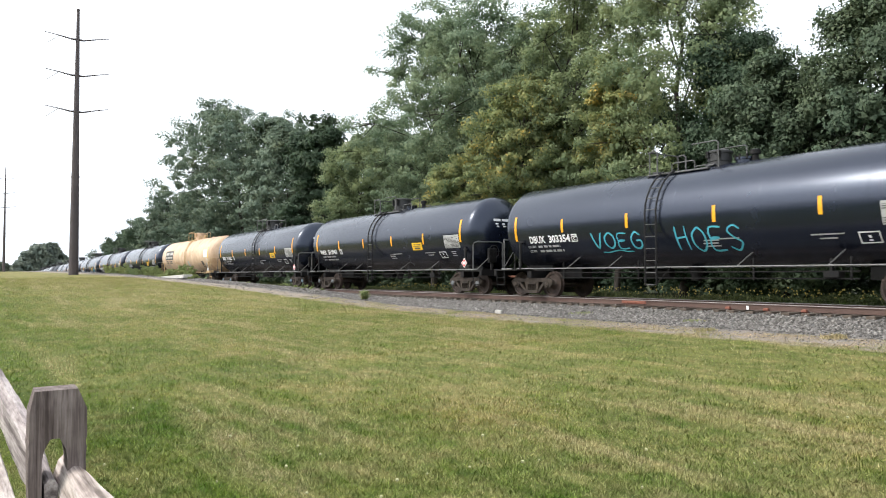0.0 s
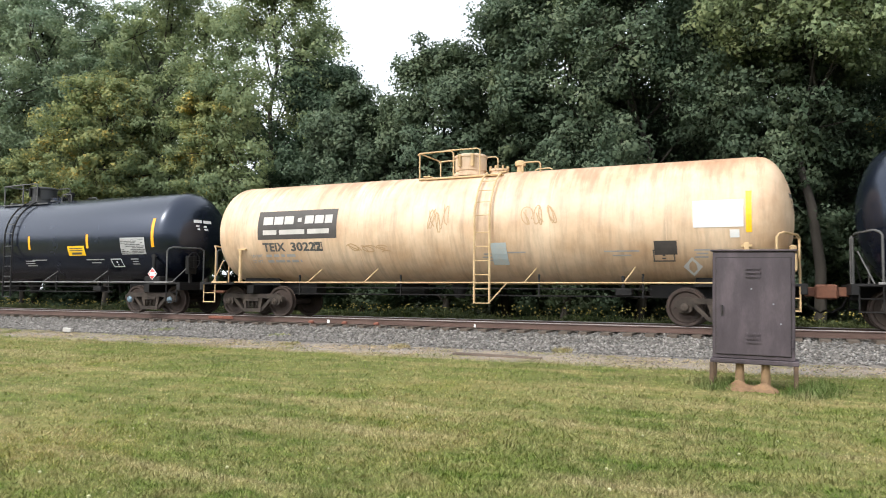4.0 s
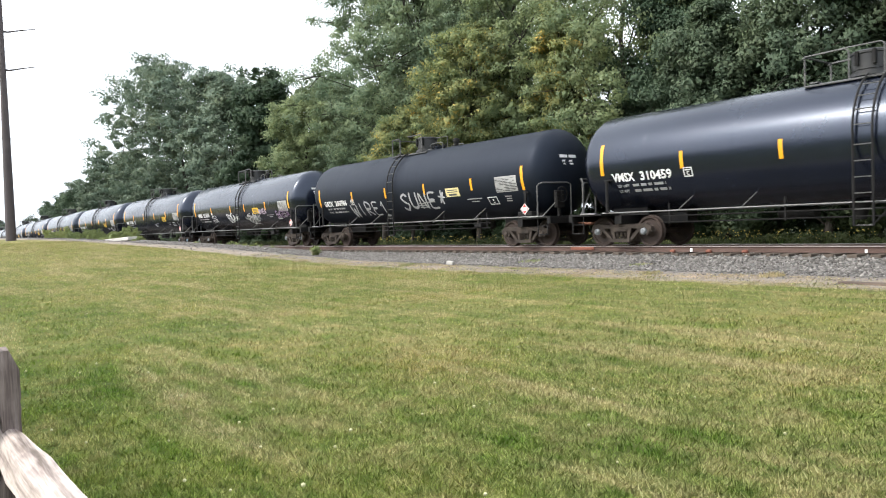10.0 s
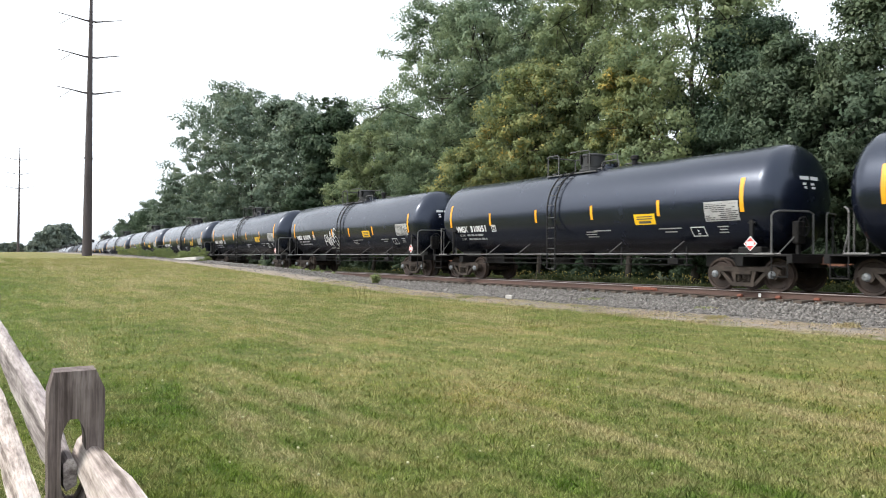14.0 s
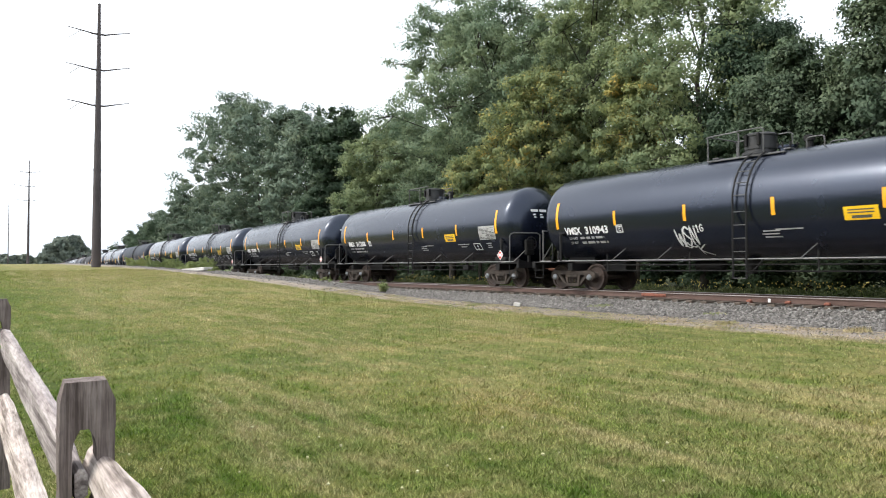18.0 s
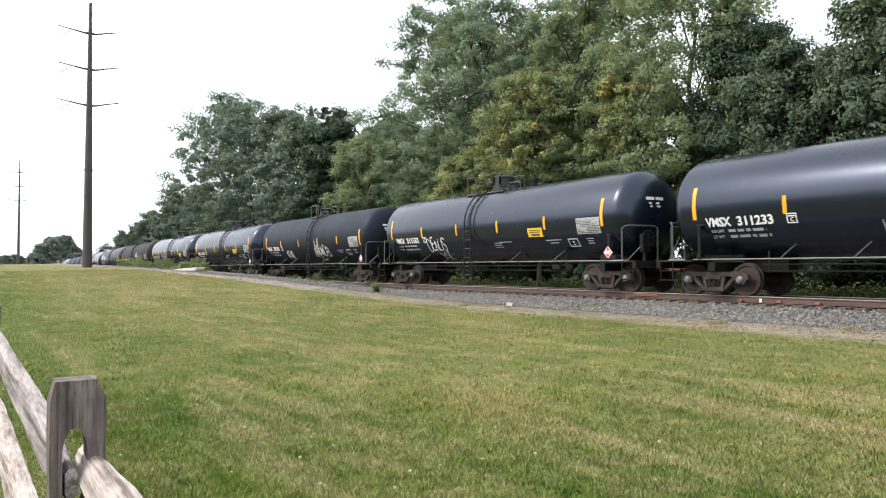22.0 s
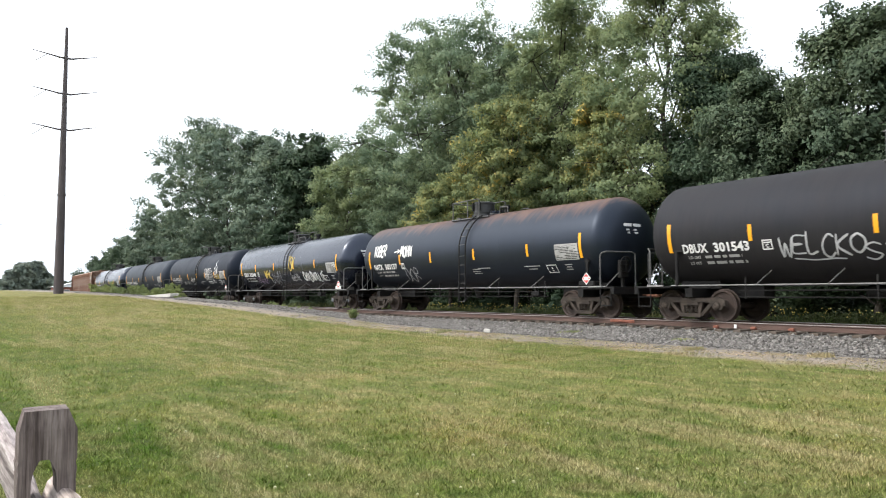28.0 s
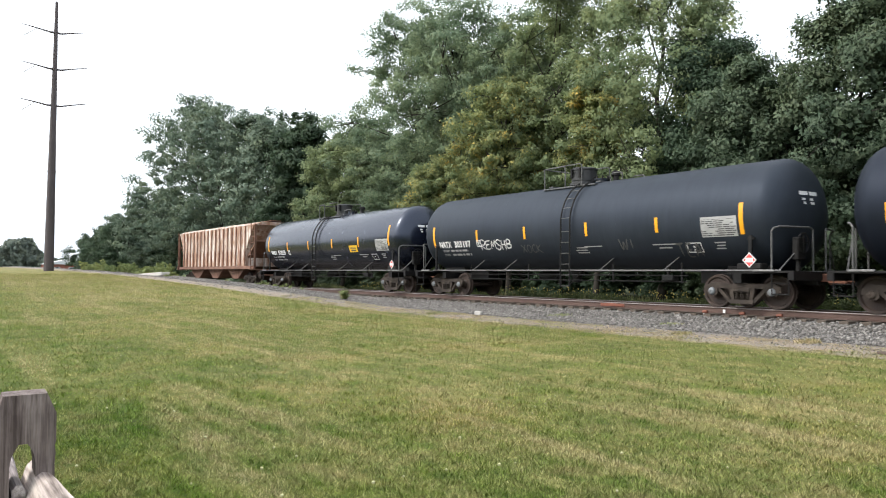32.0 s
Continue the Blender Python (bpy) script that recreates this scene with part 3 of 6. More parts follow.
def wheel_mesh():
    p = [(-0.06, 0.0001), (-0.075, 0.13), (-0.05, 0.15), (-0.012, 0.2), (-0.02, 0.36), (-0.06, 0.39), (-0.065, 0.452), (0.05, 0.457), (0.055, 0.483), (0.08, 0.483),
         (0.085, 0.4), (0.02, 0.36), (0.03, 0.2), (0.07, 0.15), (0.08, 0.0001)]
    return Shape().lathe(p, "y", 24)


def cap_mesh():
    s = Shape().lathe([(-0.09, 0.0001), (-0.09, 0.075), (-0.07, 0.1), (0.0, 0.115), (0.1, 0.12), (0.1, 0.0001)], "y", 14)
    for k in range(3):
        a = k * 2.094 + 0.4
        s.lathe([(-0.115, 0.0001), (-0.115, 0.02), (-0.085, 0.02)], "y", 6, (0.05 * math.sin(a), 0, 0.05 * math.cos(a)))
    return s


def truck(car, u, frame_mat, caps, key):
    t = new("truck")
    t.parent, t.location = car, (u, 0, 0)
    t["label"] = "dusty brown cast-steel truck"
    for y in (-1.0, 1.0):
        f = part("side_frame", cached(("side_frame", frame_mat.name), lambda: side_frame().mesh("side_frame", frame_mat)), None, t)
        f.location = (0, y, 0)
        for sx in (-0.16, 0.0, 0.16):
            part("spring", cached("spring", lambda: spring().mesh("spring", M_TRUCK)), None, t).location = (sx, y, 0)
        part("spring_seat", cached("seat", lambda: Shape().bevel_box(-0.25, 0.25, -0.08, 0.08, 0.45, 0.55, 0.015).mesh("spring_seat", M_TRUCK)), None, t).location = (0, y, 0)
    part("bolster", cached(("bolster", frame_mat.name), lambda: Shape().bevel_box(-0.2, 0.2, -1.05, 1.05, 0.5, 0.68, 0.04).mesh("bolster", frame_mat)), None, t)
    for i, x in enumerate((-0.889, 0.889)):
        ws = part("wheelset", cached("axle", lambda: Shape().tube([(0, -1.0, 0), (0, 1.0, 0)], 0.085, 10).mesh("wheelset", M_WHEEL, 40)), None, car, "steel axle with two rusty wheels")
        ws.location = (u + x, 0, 0.457)
        WHEELSETS.append((ws, u + x))
        for y in (-0.755, 0.755):
            w = part("wheel", cached("wheel", lambda: wheel_mesh().mesh("wheel", M_WHEEL, 35)), None, ws)
            w.location = (0, y, 0)
            if y > 0:
                w.rotation_euler = (0, 0, math.pi)
            mat = caps[i]
            c = part("bearing_cap", cached(("cap", mat.name), lambda: cap_mesh().mesh("bearing_cap", mat, 40)), None, ws)
            c.location = (0, math.copysign(1.05, y), 0)
            if y > 0:
                c.rotation_euler = (0, 0, math.pi)
    return t


def arc_over(x, z_low, z_high, r, n=12):
    """Points that run up outside the near side and round over the tank."""
    pts = [(x, -(TANK_R + 0.09), z_low), (x, -(TANK_R + 0.09), TANK_Z)]
    a1 = math.asin(min(1.0, (z_high - TANK_Z) / r))
    return pts + [(x, -r * math.cos(a), TANK_Z + r * math.sin(a)) for a in np.linspace(0.05, a1, n)]


def mirror_y(sh):
    s = Shape()
    s.v = [(x, -y, z) for x, y, z in sh.v]
    s.f = [tuple(reversed(f)) for f in sh.f]
    return s


def loop(x0, x1, y0, y1, z0, z1, r=0.022, round_=0.1):
    """An upright hoop of round bar."""
    k = round_
    a, b = Vector((x0, y0, 0)), Vector((x1, y1, 0))
    d = (b - a).normalized() * k
    pts = [a + Vector((0, 0, z0)), a + Vector((0, 0, z1 - k)), a + d * 0.3 + Vector((0, 0, z1 - 0.3 * k)), a + d + Vector((0, 0, z1)),
           b - d + Vector((0, 0, z1)), b - d * 0.3 + Vector((0, 0, z1 - 0.3 * k)), b + Vector((0, 0, z1 - k)), b + Vector((0, 0, z0))]
    return Shape().tube(pts, r, 6)


def tank_car(n, paint, mark, label, frame=None, extra=None, caps="grey", strips=None, sign=True, letter=None, number_u=-6.78, placard="red", plain_panel=False,
             us=(-7.12, -4.32, -1.5, 1.37, 4.21, 7.09), label_u=3.22, ladder_u=0.23, strip_z=(2.64, 0.47, 2.42, 0.24), sticker=None, top=None):
    fm = frame or M_FRAME
    fk = fm.name
    car = thing("tank_car", label, "tank car", "tank cars of the train")

    def add(name, key, make, mat, parent=car, lab="", smooth=None):
        return part(name, cached((key, mat.name), lambda: make().mesh(name, mat, smooth)), None, parent, lab)

    tank = add("tank", "tank", tank_mesh, paint, smooth=50)
    # weld seams
    for i, x in enumerate((-5.6, -2.8, 0.0, 2.8, 5.6)):
        o = add("weld_seam", "seam", lambda: Shape().lathe([(-0.012, TANK_R + 0.0005), (0, TANK_R + 0.003), (0.012, TANK_R + 0.0005)], "x", 56, (0, 0, TANK_Z)), paint, tank, smooth=50)
        o.location = (x, 0, 0)
    # top platform and fittings
    top = top or ("rear" if ladder_u < 0 else "mid")
    p0, p1, dome_u, dome_r, hoop_l, hoop_r, valve_u = TOPS[top]
    plat = add("top_platform", ("plat", top), lambda: Shape().box(p0, p1, -0.74, -0.5, 3.93, 3.975).box(p0, p1, 0.5, 0.74, 3.93, 3.975).box(p0, p0 + 0.2, -0.5, 0.5, 4.05, 4.09)
               .box(p1 - 0.2, p1, -0.5, 0.5, 4.05, 4.09).tube([(p0, -0.75, 3.95), (p1, -0.75, 3.95)], 0.03, 6), M_PLATFORM if fm is M_FRAME else fm, lab="steel grating platform")
    for x in (p0 + 0.08, (p0 + p1) / 2, p1 - 0.08):
        add("platform_bracket", "platbr", lambda: Shape().prism([(-0.03, 3.95), (0.03, 3.95), (0.03, 3.78), (-0.03, 3.78)], -0.73, -0.6), fm, plat).location = (x, 0, 0)
    low = 4.5 if dome_r < 0.4 else 4.64
    dome = add("valve_housing", ("dome", top), lambda: Shape().lathe([(4.05, 0.0001), (4.05, dome_r + 0.06), (4.13, dome_r + 0.06), (4.14, dome_r - 0.02), (4.2, dome_r - 0.02), (4.21, dome_r), (low - 0.06, dome_r), (low - 0.05, dome_r + 0.03), (low, dome_r + 0.03), (low + 0.04, dome_r - 0.05), (low + 0.06, 0.0001)], "z", 28, (dome_u, 0, 0)), M_DOME if fm is M_FRAME else paint, smooth=35)
    for x in (-0.16, 0.23):
        add("lid_latch", ("latch", top), lambda: Shape().box(-0.04, 0.04, -dome_r - 0.05, -dome_r + 0.05, 4.3, low), fm, dome).location = (dome_u + x, 0, 0)
    add("manway", ("manway", top), lambda: Shape().lathe([(4.05, 0.0001), (4.05, 0.24), (4.16, 0.24), (4.16, 0.28), (4.22, 0.28), (4.25, 0.0001)], "z", 18, (dome_u + 0.85, 0.0, 0)), paint, smooth=35)
    for k in range(8):
        add("manway_bolt", "mbolt", lambda: Shape().lathe([(4.16, 0.0001), (4.16, 0.035), (4.3, 0.035), (4.3, 0.0001)], "z", 6), fm).location = (dome_u + 0.85 + 0.26 * math.cos(k * 0.785), 0.26 * math.sin(k * 0.785), 0)
    add("relief_valve", ("relief", top), lambda: Shape().lathe([(4.05, 0.0001), (4.05, 0.1), (4.28, 0.1), (4.28, 0.15), (4.4, 0.15), (4.43, 0.08), (4.44, 0.0001)], "z", 12, (valve_u, 0.0, 0)), fm, smooth=35)
    bars = M_STRUT if fm is M_FRAME else fm
    for y in (-0.7, 0.7):
        add("handrail", ("hrail", top, y), lambda y=y: Shape().tube([(hoop_l[0] - 0.06, y, 4.66), (hoop_l[0], y, 4.7), (hoop_l[1] - 0.08, y, 4.72), (hoop_l[1], y, 4.64), (hoop_l[1], y, 3.95)], 0.024, 6), bars, smooth=50)
        add("rail_post", ("rpost", top, y), lambda y=y: Shape().tube([(hoop_l[0], y, 3.95), (hoop_l[0], y, 4.7)], 0.022, 6), bars)
        add("handrail", ("hrailmid", top, y), lambda y=y: Shape().tube([(dome_u + dome_r + 0.1, y, 3.95), (dome_u + dome_r + 0.1, y, 4.68), (dome_u + dome_r + 0.02, y, 4.73), (dome_u - 0.45, y, 4.73)], 0.02, 6), bars, smooth=50)
        add("platform_rail", ("prail", top, y), lambda y=y: loop(hoop_r[0], hoop_r[1], y * 0.8, y * 0.8, 3.93, 4.27, 0.02, 0.08), bars)
    add("handrail", ("hrailend", top), lambda: Shape().tube([(hoop_l[0], -0.7, 4.7), (hoop_l[0], 0.7, 4.7)], 0.022, 6), bars)
    # ladders
    lad = new("ladder")
    lad.parent, lad.location = car, (ladder_u, 0, 0)
    lad["label"] = "steel ladder curving over the tank"
    r = TANK_R + 0.1
    for x in (0.0, 0.42):
        add("stringer", "stringer", lambda: Shape().tube(arc_over(0, 0.49, 4.02, TANK_R + 0.1), 0.03, 5), fm, lad, smooth=40).location = (x, 0, 0)
    add("ladder_brace", "brace", lambda: Shape().tube([(0.42, -1.62, 0.52), (0.85, -1.47, 1.03)], 0.016, 5), fm, lad)
    for y, z in [(-1.62, z) for z in np.arange(0.5, 2.6, 0.365)] + [(-r * math.cos(a), TANK_Z + r * math.sin(a)) for a in np.linspace(0.13, 1.02, 5)]:
        add("rung", "rung", lambda: Shape().tube([(0.0, 0, 0), (0.42, 0, 0)], 0.014, 5), M_STRUT if fm is M_FRAME else fm, lad).location = (0, y, z)
    # running rail along each side with its struts
    for s in (-1, 1):
        add("side_rail", ("srail", s), lambda s=s: Shape().tube([(-7.2, s * 1.47, 1.03), (8.2, s * 1.47, 1.03)], 0.019, 6), M_SIDERAIL if fm is M_FRAME else fm)
        for x in (-4.5, -2.6, 2.1, 4.6):
            add("rail_strut", ("strut", s), lambda s=s: Shape().tube([(0, s * 1.47, 1.03), (0.2, s * 1.03, 1.42)], 0.016, 5), M_STRUT if fm is M_FRAME else fm).location = (x, 0, 0)
    # underframe
    for s in (-1, 1):
        add("draft_sill", ("sill", s), lambda s=s: Shape().bevel_box(min(s * 5.0, s * 8.5), max(s * 5.0, s * 8.5), -0.26, 0.26, 0.66, 1.02, 0.02), M_FRAME)
        add("tank_saddle", ("saddle", s), lambda s=s: Shape().prism([(s * 6.1, 0.95), (s * 7.5, 0.95), (s * 7.3, 1.75), (s * 6.3, 1.75)], -0.62, 0.62).box(s * 6.8 - 0.12, s * 6.8 + 0.12, -1.2, 1.2, 0.7, 0.95), M_FRAME)
        add("end_platform", ("endplat", s), lambda s=s: Shape().bevel_box(min(s * 7.2, s * 8.55), max(s * 7.2, s * 8.55), -1.5, 1.5, 0.96, 1.02, 0.01), M_FRAME)
        add("end_beam", ("endbeam", s), lambda s=s: Shape().bevel_box(min(s * 8.4, s * 8.55), max(s * 8.4, s * 8.55), -1.5, 1.5, 0.78, 0.97, 0.01), M_FRAME)
        add("coupler", ("coupler", s), lambda s=s: Shape().bevel_box(min(s * 8.45, s * 8.82), max(s * 8.45, s * 8.82), -0.1, 0.1, 0.74, 0.96, 0.02)
            .bevel_box(min(s * 8.72, s * 9.02), max(s * 8.72, s * 9.02), -0.2, 0.12, 0.68, 1.02, 0.04), M_COUPLER, lab="rust-brown knuckle coupler")
        add("air_hose", ("hose", s), lambda s=s: Shape().tube([(s * 8.5, 0.35, 0.75), (s * 8.62, 0.36, 0.5), (s * 8.85, 0.3, 0.36), (s * 8.95, 0.15, 0.42)], 0.025, 6), M_FRAME)
        # pale bar added along the end platform's edge for the light it catches
        add("lit_platform_edge", ("pedge", s), lambda s=s: Shape().bevel_box(min(s * 7.45, s * 8.05), max(s * 7.45, s * 8.05), -1.53, -1.49, 1.0, 1.05, 0.008), M_SIDERAIL if fm is M_FRAME else fm)
        for yy in (-1.47, 1.47):
            add("end_rail", ("endrail", s, yy), lambda s=s, yy=yy: Shape().tube([(s * 7.95, yy, 0.98), (s * 7.95, yy, 2.04), (s * 8.0, yy * 0.98, 2.12), (s * 8.1, yy * 0.93, 2.16), (s * 8.38, yy * 0.3, 2.16), (s * 8.42, yy * 0.22, 2.1), (s * 8.42, yy * 0.22, 1.0)], 0.026, 6), M_STRUT if fm is M_FRAME else fm)
            add("end_brace", ("endbrace", s, yy), lambda s=s, yy=yy: Shape().tube([(s * 8.1, yy * 0.97, 1.0), (s * 8.35, yy * 0.45, 1.75)], 0.018, 5), M_STRUT if fm is M_FRAME else fm)
            add("sill_step", ("step", s, yy), lambda s=s, yy=yy: loop(s * 7.95, s * 8.4, yy, yy, 0.98, 0.42, 0.018, 0.02).tube([(s * 7.95, yy, 0.7), (s * 8.4, yy, 0.7)], 0.014, 5), fm)
    add("grab_post", "grab", lambda: Shape().tube([(-6.98, -1.47, 1.03), (-6.98, -1.47, 2.0)], 0.05, 8).box(-7.06, -6.78, -1.5, -1.42, 2.0, 2.05), fm)
    add("brake_wheel", "bwheel", lambda: Shape().tube([(7.62 + 0.0, -0.75 + 0.26 * math.cos(a), 1.75 + 0.26 * math.sin(a)) for a in np.linspace(0, 2 * math.pi, 17)], 0.02, 5)
        .tube([(7.62, -1.01, 1.75), (7.62, -0.49, 1.75)], 0.014, 5).tube([(7.62, -0.75, 1.49), (7.62, -0.75, 2.01)], 0.014, 5), fm).location = (0.78, 0, 0)
    add("brake_housing", "bhouse", lambda: Shape().bevel_box(8.2, 8.36, -0.95, -0.55, 1.3, 1.9, 0.03).box(8.22, 8.3, -0.8, -0.7, 1.0, 1.3), fm)
    add("equipment_box", "ebox", lambda: Shape().bevel_box(6.95, 7.65, -1.46, -1.12, 1.05, 1.22, 0.03), fm)
    add("air_reservoir", "reservoir", lambda: Shape().lathe([(-0.55, 0.0001), (-0.53, 0.12), (-0.48, 0.17), (0.48, 0.17), (0.53, 0.12), (0.55, 0.0001)], "x", 14, (-2.0, 0.35, 0.85)), M_FRAME, smooth=40)
    add("brake_valve", "bvalve", lambda: Shape().bevel_box(4.35, 4.75, -1.25, -0.95, 0.72, 0.9, 0.02).box(4.5, 4.56, -1.2, -1.1, 0.9, 1.2), M_FRAME)
    add("outlet_valve", "outlet", lambda: Shape().lathe([(0.62, 0.0001), (0.62, 0.14), (0.75, 0.16), (1.1, 0.28), (1.1, 0.0001)], "z", 14, (-0.3, 0, 0)), M_FRAME, smooth=40)
    for z in (0.7, 0.88):
        add("brake_pipe", ("pipe", z), lambda z=z: Shape().tube([(-5.2, -1.15, z), (5.2, -1.15, z)], 0.02, 5), M_FRAME)
    for x in (-5.0, -1.6, 2.4, 5.0):
        add("pipe_hanger", "hanger", lambda: Shape().box(-0.02, 0.02, -1.17, -1.13, 0.66, 1.25), M_FRAME).location = (x, 0, 0)
    # placard holder
    add("placard_post", "ppost", lambda: Shape().box(7.28, 7.38, -1.44, -1.38, 1.03, 1.95).box(7.22, 7.44, -1.43, -1.37, 1.85, 1.9), fm)
    pl = add("placard", "placard", lambda: Shape().prism([(7.33, 1.1), (7.53, 1.3), (7.33, 1.5), (7.13, 1.3)], -1.475, -1.46), M_WHITE, lab="white and red diamond hazard placard")
    add("placard_print", "placard_print", lambda: Shape().prism([(7.33, 1.13), (7.44, 1.24), (7.22, 1.24)], -1.48, -1.477).prism([(7.33, 1.47), (7.44, 1.36), (7.22, 1.36)], -1.48, -1.477)
        .prism([(7.5, 1.3), (7.44, 1.35), (7.44, 1.25)], -1.48, -1.477).prism([(7.16, 1.3), (7.22, 1.35), (7.22, 1.25)], -1.48, -1.477), M_RED if placard == "red" else M_GREYPRINT, pl)
    # reflective strips
    for i, x in enumerate(us):
        zc, zh, w = (*strip_z[:2], 0.125) if i in (0, len(us) - 1) else (*strip_z[2:], 0.11)
        z0, z1 = zc - zh, zc + zh
        add("reflective_strip", ("strip", x, zc), lambda x=x, z0=z0, z1=z1, w=w: patch(Shape(), x - w / 2, x + w / 2, z0, z1), strips or M_YELLOW, lab="amber reflective strip")
    lm = letter or M_WHITE
    if sign:
        s = add("warning_sticker", ("sticker", label_u), lambda: patch(Shape(), label_u, label_u + 0.83, 1.94, 2.27), sticker or M_LABEL, lab="yellow sticker with dark print")
        add("sticker_print", ("stickerprint", label_u), lambda: patch(patch(patch(Shape(), label_u + 0.1, label_u + 0.73, 2.17, 2.2, 0.01), label_u + 0.1, label_u + 0.73, 2.1, 2.13, 0.01), label_u + 0.18, label_u + 0.66, 1.98, 2.05, 0.01), M_DARKPRINT, s)
    tp = None if plain_panel else add("test_panel", "panel", lambda: patch(Shape(), 5.87, 6.98, 1.95, 2.5), M_PANEL, lab="pale stencilled inspection panel")

    def panel_print():
        sh, rnd = Shape(), random.Random(4)
        for r in range(9):
            z = 1.98 + r * 0.055
            u = 5.9
            while u < 6.88:
                w = rnd.uniform(0.06, 0.3) if r != 4 else 0.2
                if rnd.random() < 0.85 and (r not in (3, 5) or u > 6.06):
                    patch(sh, u, min(u + w, 6.96), z, z + (0.028 if r < 8 else 0.012), 0.01)
                u += w + 0.025
        return sh
    if tp:
        add("panel_print", "panelprint", panel_print, M_DARKPRINT, tp)

    def stencils():
        sh, rnd = Shape(), random.Random(9)
        for z, u1, words in ((1.79, -4.95, "LD LMT"), (1.63, -4.85, "LT WT")):
            side_text(sh, words, -6.65, z, 0.075, 0.42 if words == "LD LMT" else 0.36)
            u = -6.1
            while u < u1:
                w = rnd.uniform(0.1, 0.35)
                patch(sh, u, min(u + w, u1), z, z + 0.075, 0.008)
                u += w + 0.07
        for u0, u1, z in ((1.32, 2.1, 1.79), (4.1, 4.95, 1.78), (4.3, 4.75, 1.68), (6.2, 6.55, 1.78), (6.25, 6.5, 1.7), (6.2, 6.5, 1.62), (0.95, 1.45, 1.76), (0.9, 1.4, 1.68), (0.95, 1.45, 1.6)):
            patch(sh, u0, u1, z, z + 0.035, 0.008)
        return sh
    tagged(add("stencilling", "stencils", stencils, M_GREYPRINT), kind="stuff")

    def boxes(u0, u1, z0, z1):
        sh = Shape()
        for a, b, c, d in ((u0, u1, z0, z0 + 0.03), (u0, u1, z1 - 0.03, z1), (u0, u0 + 0.03, z0, z1), (u1 - 0.03, u1, z0, z1)):
            patch(sh, a, b, c, d, 0.008)
        um = (u0 + u1) / 2
        if u0 < 0:
            return side_text(patch(sh, u0 + 0.05, u1 - 0.05, z1 - 0.09, z1 - 0.055, 0.008), "C", um - 0.045, z0 + 0.05, 0.1, 0.09)
        return patch(patch(sh, um - 0.045, um + 0.04, z0 + 0.06, z0 + 0.09, 0.008), um - 0.03, um + 0.03, z0 + 0.13, z0 + 0.19, 0.008)
    add("stencil_box", "box_one", lambda: boxes(-4.3, -4.02, 1.94, 2.2), lm)
    add("stencil_box", "box_two", lambda: boxes(5.26, 5.76, 1.54, 1.82), lm)
    if mark:
        part("owner_mark", side_text(Shape(), mark.split()[0], number_u, 1.96, 0.235, 0.82), lm, car, "stencilled owner mark")
        part("car_number", side_text(Shape(), mark.split()[1], number_u + 1.02, 1.96, 0.235, 1.08), lm, car, "stencilled car number")

    def head_marks():
        sh = Shape()
        for z, y0, y1, h in ((3.02, -0.62, -0.3, 0.1), (3.02, -0.24, 0.12, 0.1), (2.88, -0.55, -0.1, 0.06), (2.78, -0.5, -0.05, 0.06)):
            sh.add([head_point(y0, z), head_point(y1, z), head_point(y1, z + h), head_point(y0, z + h)], [(0, 1, 2, 3)])
        return sh
    add("end_stencil", "headmarks", head_marks, lm)
    cm = {"grey": (M_CAP, M_CAP), "blue": (M_CAP, M_CAP_BLUE), "blue2": (M_CAP_BLUE, M_CAP_BLUE), "dark": (M_TRUCK, M_TRUCK)}[caps]
    truck(car, -6.835, M_TRUCK, cm, n)
    truck(car, 6.835, M_TRUCK, cm, n)
    for g in (extra or ()):
        word = g.get("word")
        for sh in spray(g["u"][0], g["u"][1], g["z"][0], g["z"][1], g.get("seed", n * 7 + 100), g.get("letters", 5), g.get("w", 0.05), word, g.get("wild", 0.0), g.get("lines", 0)):
            part("graffiti_letter", sh, g["mat"], car, "spray-painted graffiti letter")
    CARS.append((n, car))
    return car


M_SIDERAIL = plain("side_rail_grey", [(0.14, 0.14, 0.14), (0.26, 0.255, 0.25)], 2, 0.5)
M_RUSTSCRIBE = plain("rust_brown_scribble", [(0.42, 0.27, 0.14), (0.5, 0.34, 0.19)], 4, 0.7)
M_DOME = plain("dull_black_dome_paint", [(0.018, 0.019, 0.021), (0.035, 0.035, 0.036)], 2.5, 0.55)
M_PALESTICKER = plain("bleached_yellow_sticker", [(0.72, 0.6, 0.28), (0.8, 0.7, 0.38)], 3, 0.5, 0, 80, 0.0)
M_FADEDSTICKER = plain("dull_ochre_sticker", [(0.3, 0.2, 0.02), (0.38, 0.27, 0.03)], 3, 0.5, 0, 80, 0.0)
M_STRUT = plain("strut_grey", [(0.06, 0.06, 0.06), (0.12, 0.118, 0.115)], 2, 0.5)
BLACK = "glossy black tank car with amber strips and white number"


def tag(u0, u1, z0, z1, mat, **k):
    return dict(u=(u0, u1), z=(z0, z1), mat=mat, **k)


# platform ends, dome centre and radius, rear and front hoops, relief valve
TOPS = {"rear": (-1.75, 0.82, -0.1, 0.43, (-1.76, -1.17), (0.9, 1.7), 1.9), "mid": (-1.25, 1.25, 0.02, 0.45, (-1.27, -0.22), (1.75, 2.25), 1.5),
        "fore": (-1.55, 0.72, 0.57, 0.35, (-1.5, -1.2), (-0.75, 0.1), 1.75), "aft": (-1.1, 1.32, -0.45, 0.36, (-1.05, -0.25), (0.2, 1.1), 1.72)}
M_PLATFORM = plain("galvanised_platform_edge", [(0.05, 0.05, 0.052), (0.12, 0.12, 0.122)], 3, 0.5)
